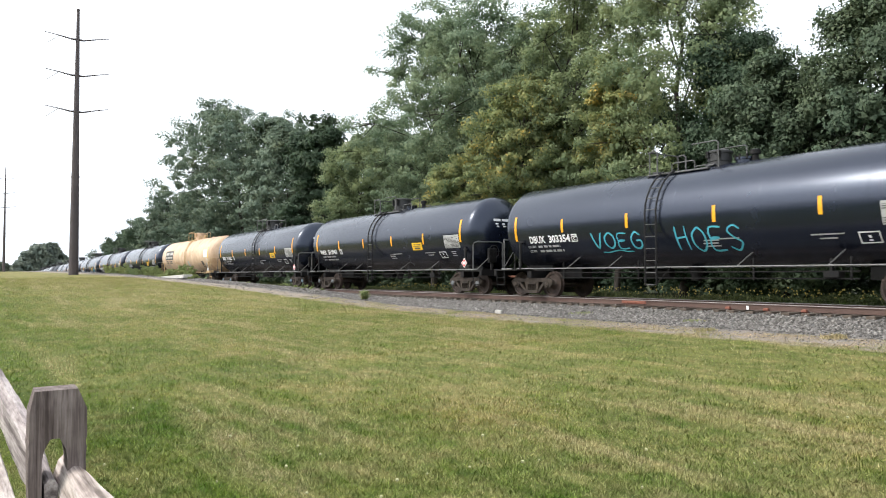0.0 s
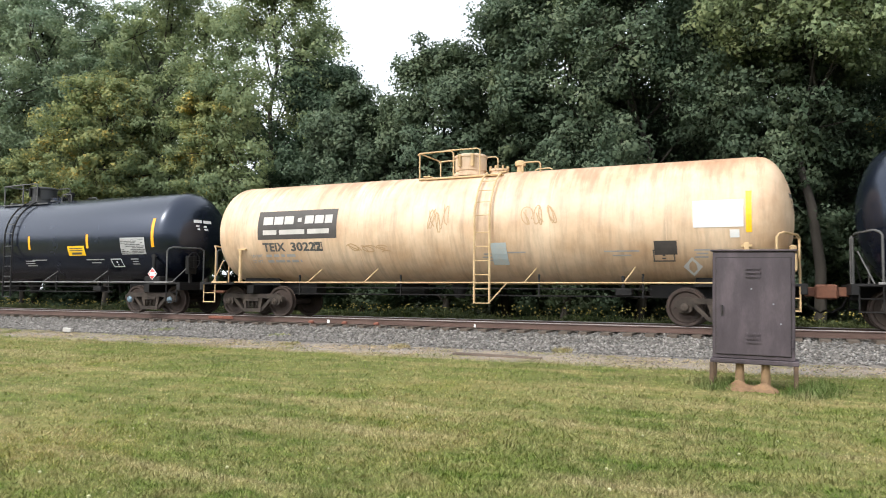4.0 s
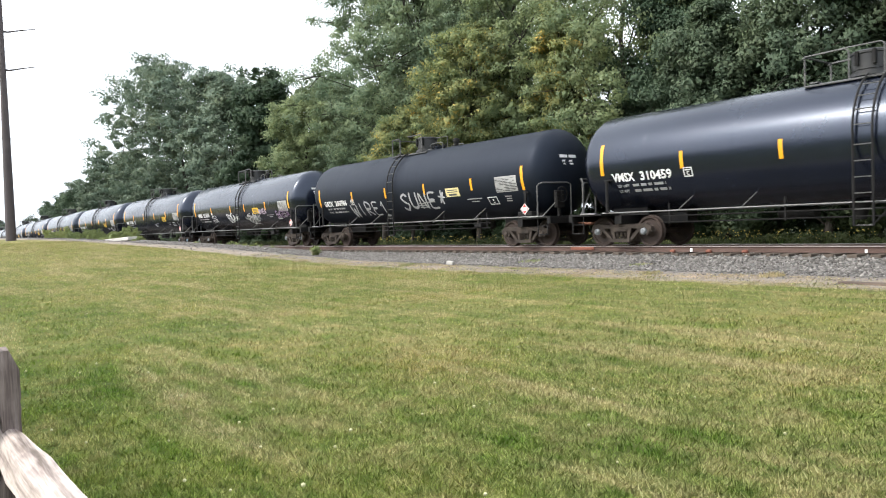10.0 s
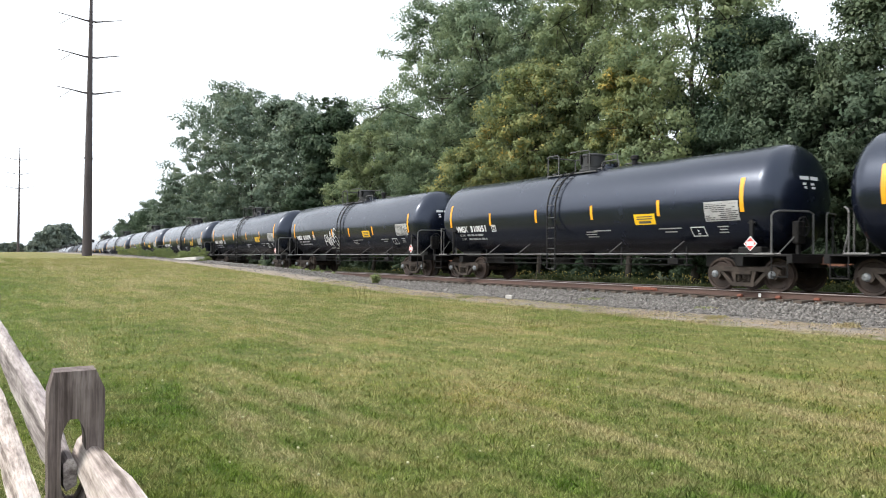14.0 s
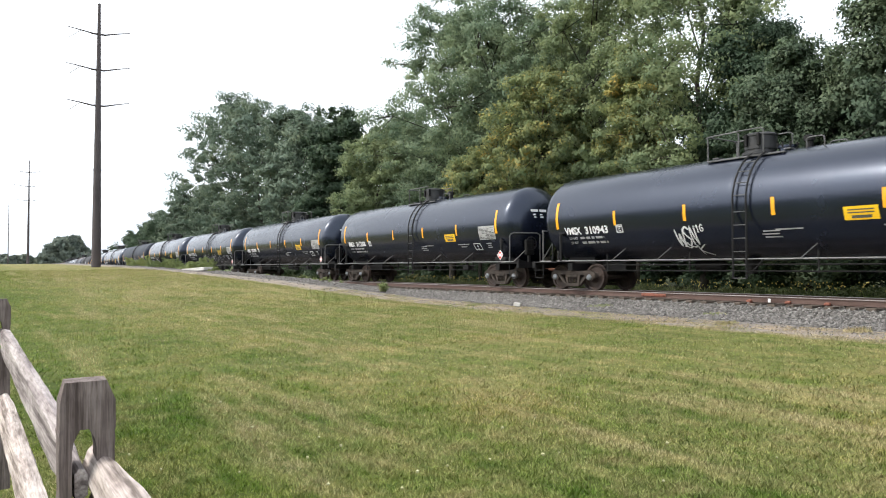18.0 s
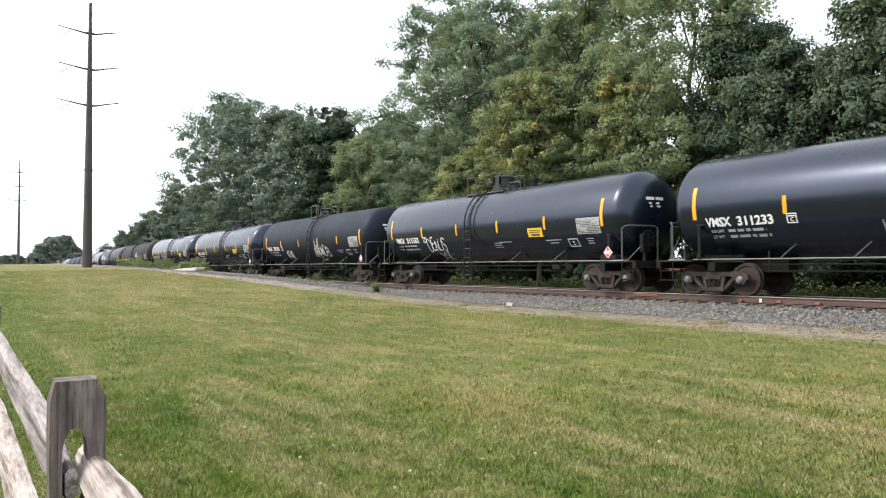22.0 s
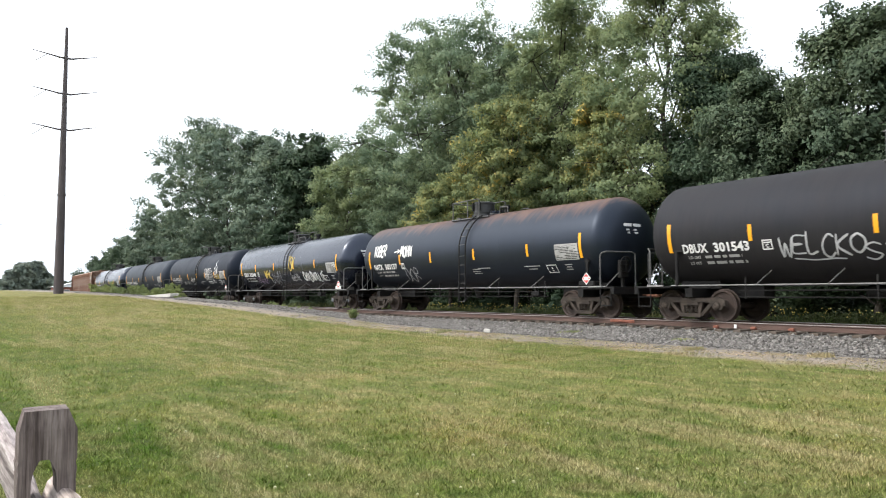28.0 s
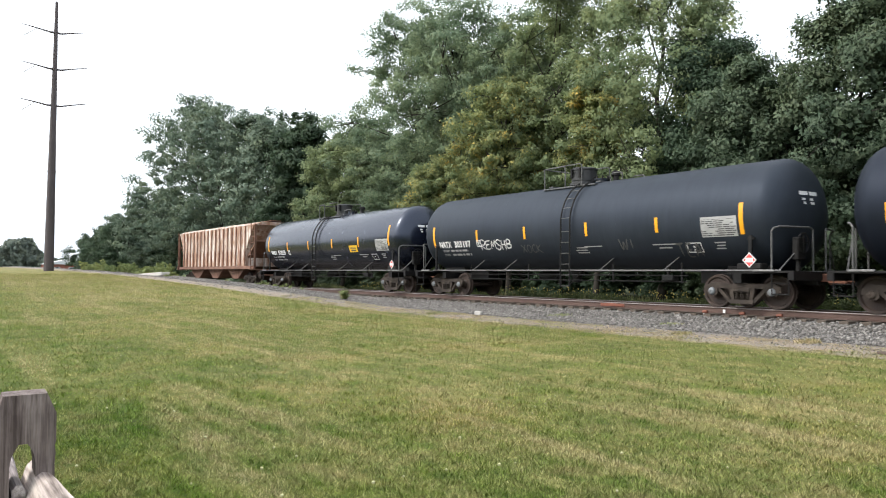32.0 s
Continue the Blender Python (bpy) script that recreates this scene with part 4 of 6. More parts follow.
OLD_Z = (2.41, 0.42, 2.37, 0.22)
tank_car(11, M_GLOSS, "DBUX 303354", "glossy black tank car sprayed with pale blue graffiti", sign=False, caps="dark", us=(-7.2, -4.69, -1.76, 1.43, 4.46, 7.2), number_u=-6.47, ladder_u=-0.93, strip_z=(2.51, 0.45, 2.51, 0.23), top="fore",
         extra=[tag(-3.4, -1.22, 1.66, 2.16, M_CYAN, word="VOEG", w=0.055, lines=1), tag(-0.05, 2.26, 1.5, 2.18, M_CYAN, word="HOES", w=0.055)])
tank_car(10, M_GLOSS, "VMSX 311043", BLACK, ladder_u=-0.77)
tank_car(9, M_GLOSS, "VMSX 311522", BLACK, caps="blue2")
tan = tank_car(8, M_TAN, "TEIX 30222", "tan weathered tank car with rust stains and dark sign", frame=M_FRAME_TAN, strips=M_LABEL, sign=False, caps="dark", letter=M_DARKPRINT, number_u=-6.15, placard="plain", plain_panel=True, us=(7.39,), ladder_u=0.8)
M_SIGN = plain("dark_sign_paint", [(0.04, 0.035, 0.033), (0.07, 0.06, 0.055)], 3, 0.6)
M_SIGNBAR = plain("faded_sign_lettering", [(0.45, 0.43, 0.4), (0.58, 0.55, 0.52)], 3, 0.6)
M_PALEBLUE = plain("pale_blue_paint_patch", [(0.5, 0.5, 0.46), (0.42, 0.52, 0.56)], 3, 0.6)
sign = part("sign_panel", patch(Shape(), -6.3, -3.5, 2.3, 3.15), M_SIGN, tan, "dark painted company sign")
for u0, u1, z0, z1 in ((-6.1, -5.75, 2.74, 2.98), (-5.7, -5.38, 2.74, 2.98), (-5.33, -5.0, 2.74, 2.98), (-4.85, -4.72, 2.8, 2.92), (-4.6, -4.3, 2.74, 2.98), (-4.25, -3.95, 2.74, 2.98), (-3.9, -3.65, 2.74, 2.98),
                       (-6.1, -5.6, 2.44, 2.58), (-5.5, -4.6, 2.44, 2.58), (-4.5, -3.75, 2.44, 2.58)):
    part("sign_bar", patch(Shape(), u0, u1, z0, z1, 0.011), M_SIGNBAR, sign)
part("blank_panel", patch(Shape(), 6.2, 7.28, 2.3, 2.92, 0.012), M_WHITE, tan, "blank white painted panel")
part("blank_square", patch(Shape(), 6.99, 7.19, 2.06, 2.24, 0.012), M_WHITE, tan)
part("dark_plate", patch(Shape(), 5.3, 5.82, 1.7, 2.02, 0.012), M_SIGN, tan)
part("paint_patch", patch(Shape(), 1.17, 1.6, 1.5, 2.06, 0.012), M_PALEBLUE, tan, "pale blue paint smear")
part("warning_diamond", Shape().add([skin(6.14, 1.2, 0.02), skin(6.36, 1.42, 0.02), skin(6.14, 1.64, 0.02), skin(5.92, 1.42, 0.02)], [(0, 1, 2, 3)]), M_WHITE, tan, "white diamond placard")
for i, (u0, u1, z0, z1) in enumerate(((-0.6, 0.0, 2.4, 3.0), (2.0, 3.0, 2.5, 3.0), (-3.2, -1.8, 1.9, 2.1))):
    for sh in spray(u0, u1, z0, z1, 900 + i, 3, 0.03, wild=0.4):
        part("faded_graffiti", sh, M_RUSTSCRIBE, tan, "faded rust-brown scribble")
tank_car(7, M_GLOSS, "VMSX 311011", BLACK, caps="blue2", us=(-7.3, -4.45, -1.49, 1.36, 4.31, 7.33), label_u=3.32, ladder_u=0.17)
tank_car(6, M_GLOSS, "VMSX 310778", BLACK, ladder_u=-0.72)
tank_car(5, M_GLOSS, "VMSX 311071", "glossy black tank car with blue and silver graffiti", ladder_u=-0.75,
         extra=[tag(-4.72, -4.1, 1.5, 1.84, M_CYAN, word="XK", w=0.05, wild=0.5), tag(-2.92, -1.95, 1.5, 1.95, M_BLUE, word="WHA", w=0.15, wild=0.3), tag(-2.05, -1.32, 1.61, 1.95, M_SILVER, word="ROC", w=0.035), tag(-1.34, -0.2, 1.55, 1.9, M_WHITE, word="HSCL", w=0.045, wild=0.4),
                tag(1.35, 2.1, 1.46, 1.7, M_SILVER, word="MOSES", w=0.035), tag(1.6, 1.8, 1.76, 1.92, M_WHITE, word="O", w=0.03), tag(1.95, 2.95, 1.55, 2.02, M_SILVER, word="GHUNT", w=0.045, wild=0.3), tag(3.2, 3.8, 1.65, 2.0, M_SILVER, word="UP", w=0.04),
                tag(4.77, 5.93, 1.83, 2.2, M_CYAN, word="HOCS", w=0.09, wild=0.2), tag(5.62, 6.28, 1.51, 1.76, M_GREYPRINT, word="@X", w=0.025)])
tank_car(4, M_GLOSS, "VMSX 310452", BLACK, caps="blue")
tank_car(3, M_GLOSS, "VMSX 310459", BLACK)
tank_car(2, M_MATT, "GATX 200786", "matt black tank car with large grey sprayed letters", caps="dark", us=(-7.18, -4.1, -1.29, 1.56, 4.54, 7.27), label_u=2.94, sticker=M_PALESTICKER, ladder_u=-0.95, strip_z=(2.37, 0.42, 2.33, 0.22),
         extra=[tag(-4.5, -1.45, 1.4, 1.98, M_SILVER, word="WIRE1", w=0.075), tag(-0.27, 2.93, 1.58, 2.22, M_SILVER, word="SUNE*", w=0.085)])
tank_car(1, M_GLOSS, "VMSX 311659", "glossy black tank car with white and violet graffiti", label_u=2.37, us=(-7.2, -4.15, -0.92, 1.23, 4.19, 7.17), strip_z=(2.52, 0.45, 2.31, 0.22),
         extra=[tag(-4.36, -3.54, 1.56, 1.95, M_WHITE, word="ATR", w=0.045, wild=0.6), tag(-1.79, -0.6, 1.62, 2.04, M_WHITE, word="TEXCA", w=0.06, wild=0.6, lines=1), tag(-0.62, -0.02, 1.66, 1.9, M_WHITE, word="AWH", w=0.045, wild=0.4),
                tag(1.37, 2.6, 1.45, 1.9, M_WHITE, word="RUSAX", w=0.055, wild=0.8, lines=1), tag(2.3, 3.12, 1.55, 1.9, M_SILVER, word="HUR", w=0.05, wild=0.8), tag(3.2, 4.21, 1.9, 2.18, M_VIOLET, word="@VEX", w=0.06), tag(5.3, 6.9, 1.64, 2.0, M_PINK, word="SHKELOA", w=0.045, wild=0.7)])
tank_car(0, M_GLOSS, "VMSX 311282", BLACK, caps="blue", ladder_u=-0.74)
tank_car(-1, M_GLOSS, "VMSX 310051", BLACK, ladder_u=-0.74)
tank_car(-2, M_GLOSS, "VMSX 310078", "glossy black tank car with white graffiti tag", label_u=2.27, us=(-7.1, -4.16, -1.5, 0.68, 3.44, 7.09), ladder_u=-0.55, strip_z=(2.52, 0.45, 2.24, 0.22),
         extra=[tag(-2.7, -0.9, 1.5, 2.3, M_WHITE, word="AWMS", w=0.06, wild=0.9, lines=1)])
tank_car(-3, M_GLOSS, "VMSX 310879", BLACK, us=(-7.12, -4.32, -1.66, 1.35, 4.21, 7.09), ladder_u=-0.74)
tank_car(-4, M_GLOSS, "VMSX 310943", "glossy black tank car with white graffiti tag", extra=[tag(-1.96, -1.2, 1.5, 2.0, M_WHITE, word="WSN", w=0.05, wild=0.6, lines=1), tag(-1.2, -0.92, 1.85, 2.05, M_WHITE, word="1G", w=0.035), tag(-1.45, -1.0, 1.2, 1.5, M_WHITE, word="K", w=0.03)])
tank_car(-5, M_GLOSS, "VMSX 311268", BLACK)
tank_car(-6, M_GLOSS, "VMSX 310199", BLACK)
tank_car(-7, M_GLOSS, "VMSX 311233", "glossy black tank car with thin grey graffiti", extra=[tag(-2.0, 3.9, 1.35, 1.95, M_GREYPRINT, word="WNDUSVIASPEXS", w=0.035, wild=0.35)])
tank_car(-8, M_GLOSS, "VMSX 311582", "glossy black tank car with white graffiti tag", ladder_u=-0.72, extra=[tag(-4.0, -2.55, 1.55, 2.1, M_WHITE, word="DENUS", w=0.05, wild=0.7), tag(-3.4, -2.7, 1.15, 1.5, M_WHITE, word="YX", w=0.03, wild=0.4)])
tank_car(-9, M_MATT, "DBUX 302296", "matt black tank car with white graffiti tags", sign=False, caps="dark", us=(-7.0, -4.26, -1.25, 1.7, 4.4, 7.24), ladder_u=0.42, strip_z=(2.44, 0.42, 2.36, 0.22), top="aft",
         extra=[tag(-3.67, -2.59, 1.4, 1.85, M_WHITE, word="ATAR", w=0.055, wild=0.2), tag(0.94, 2.3, 1.4, 2.2, M_WHITE, word="AWPX", w=0.055, wild=1.0, lines=1), tag(1.9, 3.03, 1.55, 2.05, M_WHITE, word="WDB", w=0.045, wild=0.6)])
tank_car(-10, M_GLOSS, "VMSX 310982", BLACK, ladder_u=0.15)
tank_car(-11, M_GLOSS, "VMSX 311149", "glossy black tank car with silver graffiti", label_u=4.2, us=(-7.12, -4.4, -1.6, 1.28, 3.98, 7.08), ladder_u=0.12, extra=[tag(-3.2, -0.6, 1.5, 2.2, M_SILVER, word="DARKSNOB", w=0.05, wild=0.8)])
tank_car(-12, M_BROWNBLACK, "DBUX 301543", "dusty matt black tank car with silver graffiti", sign=False, caps="dark", us=(-7.2, -4.61, -1.44, 1.15, 4.59, 7.2), ladder_u=-0.87, strip_z=(2.4, 0.42, 2.41, 0.22), top="fore",
         extra=[tag(-3.85, -1.7, 1.75, 2.25, M_SILVER, word="WELCKO", w=0.05, wild=0.5, lines=1), tag(-1.8, -0.9, 1.6, 2.0, M_SILVER, word="SX", w=0.035, wild=0.5), tag(1.14, 2.62, 2.12, 2.72, M_WHITE, word="XANEB", w=0.045, wild=0.8, lines=1), tag(3.57, 4.92, 1.72, 2.25, M_SILVER, word="@SCN", w=0.025, wild=0.8)])
tank_car(-13, M_RUSTY, "NATX 303137", "faded black tank car with rusty top and white graffiti", sign=False, caps="dark", us=(-7.15, -4.37, -1.85, 1.23, 4.44, 7.1), ladder_u=0.42, strip_z=OLD_Z,
         extra=[tag(-6.7, -5.53, 2.55, 3.08, M_WHITE, word="TOBER", w=0.09, wild=0.2), tag(-4.86, -4.3, 2.63, 2.87, M_WHITE, word=">", w=0.07), tag(-4.28, -3.3, 2.5, 3.0, M_WHITE, word="MOHN", w=0.075, wild=0.2), tag(-4.16, -3.04, 1.4, 1.98, M_SILVER, word="DOR", w=0.03, wild=0.3)])
sprayed = tank_car(-14, M_GLOSS, "DBUX 302948", "black tank car with ochre and white graffiti", sign=False, us=(-7.22, -4.6, -1.5, 1.55, 4.42, 7.1), ladder_u=0.35, strip_z=(2.48, 0.43, 2.5, 0.22), top="aft",
         extra=[tag(-4.6, -2.9, 1.5, 1.85, M_PINK, word="UNAHKA", w=0.03, wild=0.6), tag(-3.1, -2.1, 1.75, 2.2, M_OCHRE, word="WHK", w=0.07, wild=0.5), tag(-2.39, -0.6, 1.4, 2.1, M_SILVER, word="CNAN", w=0.03, wild=0.8), tag(0.78, 1.6, 2.15, 2.85, M_OCHRE, word="XSW", w=0.06, wild=0.8),
                tag(0.88, 2.1, 1.55, 1.92, M_GREYPRINT, word="DYSTR", w=0.025, wild=0.8), tag(2.66, 5.4, 1.56, 2.02, M_WHITE, word="CHILDWILLIE", w=0.075, wild=0.15)])
part("box_paint", Shape().bevel_box(6.97, 7.63, -1.466, -1.3, 1.06, 1.226, 0.02), M_WHITE, sprayed, "equipment box face sprayed white")
tank_car(-15, M_MATT, "GATX 200223", "matt black tank car with large white graffiti", caps="dark", us=(-7.15, -4.45, -2.13, 0.24, 2.36, 4.66, 7.05), ladder_u=0.4, label_u=4.91, sticker=M_FADEDSTICKER, strip_z=(2.15, 0.42, 2.25, 0.22),
         extra=[tag(2.52, 4.35, 1.85, 2.75, M_WHITE, word="HARTO", w=0.06, wild=0.3, lines=2), tag(4.3, 4.5, 1.8, 1.95, M_WHITE, word="_", w=0.06), tag(4.75, 5.6, 2.25, 2.75, M_WHITE, word="GIA", w=0.05, wild=0.4, lines=1), tag(4.92, 5.26, 2.81, 3.3, M_WHITE, word="~", w=0.06),
                tag(5.68, 6.2, 1.88, 2.1, M_SILVER, word="GEM", w=0.035), tag(5.7, 6.2, 1.62, 1.85, M_SILVER, word="URG", w=0.035), tag(-1.48, -0.2, 1.72, 2.1, M_WHITE, word="*PACKA", w=0.035, wild=0.5, lines=1), tag(-2.71, -1.76, 1.65, 1.88, M_GREYPRINT, word="OUNCE", w=0.035, wild=0.2), tag(-3.74, -2.94, 1.65, 1.88, M_GREYPRINT, word="GENO", w=0.035, wild=0.2), tag(-4.88, -4.22, 1.7, 2.0, M_SILVER, word="DPA", w=0.035)])
tank_car(-16, M_GREYED, "NATX 303197", "matt grey-black tank car with faint graffiti", sign=False, us=(-7.12, -4.22, -1.46, 1.54, 4.36, 7.12), ladder_u=0.5, strip_z=OLD_Z,
         extra=[tag(-4.05, -2.25, 1.82, 2.18, M_WHITE, word="REMSHB", w=0.04, wild=0.5), tag(-1.76, -0.7, 1.68, 1.95, M_DARKPRINT, word="XOCK", w=0.035, wild=0.3), tag(2.84, 3.5, 1.68, 2.0, M_DARKPRINT, word="WI", w=0.05, wild=0.3), tag(4.9, 5.75, 1.45, 1.8, M_DARKPRINT, word="TEA", w=0.05, wild=0.3)])
tank_car(-17, M_GLOSS, "VMSX 310259", BLACK, ladder_u=-0.74)


# ---- the covered hopper at the end of the train ----
def hopper_paint():
    m, n, l, b = material("rust_streaked_pale_hopper_paint")
    run = noise_tex(n, l, 3.0, 5, 0.65, stretch=(1.6, 1.0, 0.16))
    spot = noise_tex(n, l, 1.1, 5, 0.6)
    c = ramp(n, l, run, [(0.38, (0.66, 0.61, 0.57)), (0.5, (0.5, 0.4, 0.34)), (0.62, (0.2, 0.095, 0.06))])
    c = mix(n, l, ramp(n, l, spot, [(0.45, (0, 0, 0)), (0.6, (0.8, 0.8, 0.8))]), c, (0.3, 0.16, 0.1))
    l.new(c, b.inputs["Base Color"])
    b.inputs["Roughness"].default_value = 0.8
    return m


M_HOPPER = hopper_paint()
M_HOPPER_DARK = plain("hopper_rust_dark", [(0.12, 0.055, 0.035), (0.24, 0.13, 0.09)], 2.0, 0.85)


def hopper_car(n):
    car = thing("hopper_car", "rust-streaked pale covered hopper car with ribbed sides", "hopper car")
    part("body", Shape().prism([(-6.9, 1.3), (6.9, 1.3), (6.9, 2.4), (8.15, 3.98), (-8.15, 3.98), (-6.9, 2.4)], -1.5, 1.5), M_HOPPER, car)
    part("roof", Shape().add([(x, y, z) for x in (-8.35, 8.35) for y, z in ((-1.52, 3.98), (-1.0, 4.2), (1.0, 4.2), (1.52, 3.98))],
                             [(0, 1, 5, 4), (1, 2, 6, 5), (2, 3, 7, 6), (0, 4, 7, 3), (0, 3, 2, 1), (4, 5, 6, 7)]), M_HOPPER, car)
    part("roof_walk", Shape().box(-8.3, 8.3, -0.35, 0.35, 4.28, 4.32), M_HOPPER_DARK, car)
    rib = Shape().bevel_box(-0.06, 0.06, -1.6, -1.5, 1.3, 3.98, 0.015).mesh("side_rib", M_HOPPER)
    for k in range(17):
        for s in (1, -1):
            o = part("side_rib", rib, None, car)
            o.location = (-6.8 + 0.85 * k, 0, 0)
            if s < 0:
                o.rotation_euler = (0, 0, math.pi)
                o.location = (-6.8 + 0.85 * k, 0, 0)
    part("side_sill", Shape().box(-8.5, 8.5, -1.58, -1.46, 1.1, 1.3), M_HOPPER_DARK, car)
    part("side_sill", Shape().box(-8.5, 8.5, 1.46, 1.58, 1.1, 1.3), M_HOPPER_DARK, car)
    for x in (-4.2, 0, 4.2):
        part("discharge_chute", Shape().prism([(x - 1.9, 1.25), (x + 1.9, 1.25), (x + 0.5, 0.45), (x - 0.5, 0.45)], -1.2, 1.2), M_HOPPER_DARK, car)
    for s in (-1, 1):
        part("end_post", Shape().box(s * 8.35 - 0.06, s * 8.35 + 0.06, -1.5, -1.38, 1.2, 4.0), M_HOPPER_DARK, car)
        part("end_post", Shape().box(s * 8.35 - 0.06, s * 8.35 + 0.06, 1.38, 1.5, 1.2, 4.0), M_HOPPER_DARK, car)
        lad = Shape().tube([(s * 8.45, -1.52, 1.1), (s * 8.45, -1.52, 4.1)], 0.03, 5).tube([(s * 8.05, -1.62, 1.1), (s * 8.05, -1.62, 4.1)], 0.03, 5)
        for k in range(8):
            lad.tube([(s * 8.45, -1.57, 1.3 + 0.38 * k), (s * 8.05, -1.62, 1.3 + 0.38 * k)], 0.02, 5)
        part("ladder", lad, M_HOPPER_DARK, car)
        part("end_slope", Shape().prism([(s * 5.6, 1.2), (s * 8.3, 3.0), (s * 8.3, 2.9), (s * 5.9, 1.1)], -1.35, 1.35), M_HOPPER_DARK, car)
        part("draft_sill", Shape().bevel_box(min(s * 5.0, s * 8.6), max(s * 5.0, s * 8.6), -0.26, 0.26, 0.66, 1.1, 0.02), M_HOPPER_DARK, car)
        part("end_platform", Shape().box(min(s * 7.6, s * 8.6), max(s * 7.6, s * 8.6), -1.5, 1.5, 1.04, 1.1), M_HOPPER_DARK, car)
        part("coupler", cached((("coupler", s), M_COUPLER.name), lambda: Shape().mesh("x")), None, car)
    truck(car, -6.6, M_TRUCK, (M_TRUCK, M_TRUCK), n)
    truck(car, 6.6, M_TRUCK, (M_TRUCK, M_TRUCK), n)
    CARS.append((n, car))


hopper_car(-18)

# ---- trees ----
def leaf_material(name, colors, trans=0.3):
    """Leaves that differ a little one from the next, and more from spray to spray."""
    m, n, l, b = material(name)
    geo = n.new("ShaderNodeNewGeometry")
    spray_tone = noise_tex(n, l, 0.75, 3, 0.6)
    blend = n.new("ShaderNodeMapRange")
    blend.inputs["From Min"].default_value, blend.inputs["From Max"].default_value = 0.3, 0.7
    blend.inputs["To Max"].default_value = 0.6
    l.new(spray_tone, blend.inputs["Value"])
    tone = n.new("ShaderNodeMath")
    tone.operation = "MULTIPLY_ADD"
    tone.inputs[1].default_value = 0.4
    l.new(geo.outputs["Random Per Island"], tone.inputs[0])
    l.new(blend.outputs[0], tone.inputs[2])
    c = ramp(n, l, tone.outputs[0], [(i / (len(colors) - 1), c) for i, c in enumerate(colors)])
    big = noise_tex(n, l, 0.22, 4, 0.6)
    c2 = mix(n, l, 1.0, c, ramp(n, l, big, [(0.3, (0.74, 0.82, 0.84)), (0.5, (1, 1, 1)), (0.7, (1.25, 1.17, 1.0))]), "MULTIPLY")
    l.new(c2, b.inputs["Base Color"])
    b.inputs["Roughness"].default_value = 0.6
    b.inputs["Specular IOR Level"].default_value = 0.25
    tr = n.new("ShaderNodeBsdfTranslucent")
    l.new(c2, tr.inputs["Color"])
    ms = n.new("ShaderNodeMixShader")
    ms.inputs[0].default_value = trans
    l.new(b.outputs[0], ms.inputs[1])
    l.new(tr.outputs[0], ms.inputs[2])
    l.new(ms.outputs[0], n["Material Output"].inputs["Surface"])
    return m


LEAF = {
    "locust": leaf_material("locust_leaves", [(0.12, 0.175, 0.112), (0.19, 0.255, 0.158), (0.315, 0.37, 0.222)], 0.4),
    # locust leaves of the far trees, with distance haze mixed into the colour
    "pale": leaf_material("hazed_locust_leaves", [(0.095, 0.14, 0.108), (0.145, 0.195, 0.14), (0.225, 0.272, 0.185)]),
    "yellow": leaf_material("yellowing_leaves", [(0.115, 0.165, 0.082), (0.185, 0.235, 0.108), (0.3, 0.31, 0.125), (0.74, 0.5, 0.12)], 0.44),
    "maple": leaf_material("maple_leaves", [(0.047, 0.076, 0.047), (0.084, 0.12, 0.07), (0.16, 0.194, 0.117)]),
    "deep": leaf_material("deep_green_leaves", [(0.035, 0.062, 0.038), (0.058, 0.093, 0.053), (0.09, 0.128, 0.07)]),
    "fresh": leaf_material("fresh_green_leaves", [(0.124, 0.174, 0.096), (0.21, 0.264, 0.134), (0.335, 0.366, 0.185)], 0.42),
    "weed": leaf_material("weed_leaves", [(0.13, 0.17, 0.06), (0.19, 0.235, 0.085), (0.28, 0.3, 0.12)]),
    # weed leaf colours darkened, with the shade seen under the cars painted in
    "verge": leaf_material("shaded_verge_leaves", [(0.07, 0.095, 0.036), (0.11, 0.135, 0.052), (0.17, 0.19, 0.075)]),
    # greyed and lightened: the horizon haze is put into the leaf colour
    "far": leaf_material("hazed_horizon_leaves", [(0.15, 0.185, 0.155), (0.19, 0.225, 0.185), (0.235, 0.265, 0.22)]),
}
M_BARK = plain("grey_brown_bark", [(0.025, 0.02, 0.016), (0.05, 0.042, 0.034)], 3, 0.9, stretch=(1, 1, 0.2), bumpy=0.5)


def quads_mesh(name, v, mat, normals=None, k=4):
    """Loose faces of k corners each."""
    n = len(v) // k
    me = bpy.data.meshes.new(name)
    me.vertices.add(k * n)
    me.vertices.foreach_set("co", np.asarray(v, np.float32).ravel())
    me.loops.add(k * n)
    me.loops.foreach_set("vertex_index", np.arange(k * n, dtype=np.int32))
    me.polygons.add(n)
    me.polygons.foreach_set("loop_start", np.arange(0, k * n, k, dtype=np.int32))
    me.polygons.foreach_set("loop_total", np.full(n, k, np.int32))
    me.update(calc_edges=True)
    me.materials.append(mat)
    if normals is not None:
        me.normals_split_custom_set_from_vertices(np.repeat(normals, k, 0))
    return me


def unit(a):
    return a / np.maximum(np.linalg.norm(a, axis=1, keepdims=True), 1e-6)


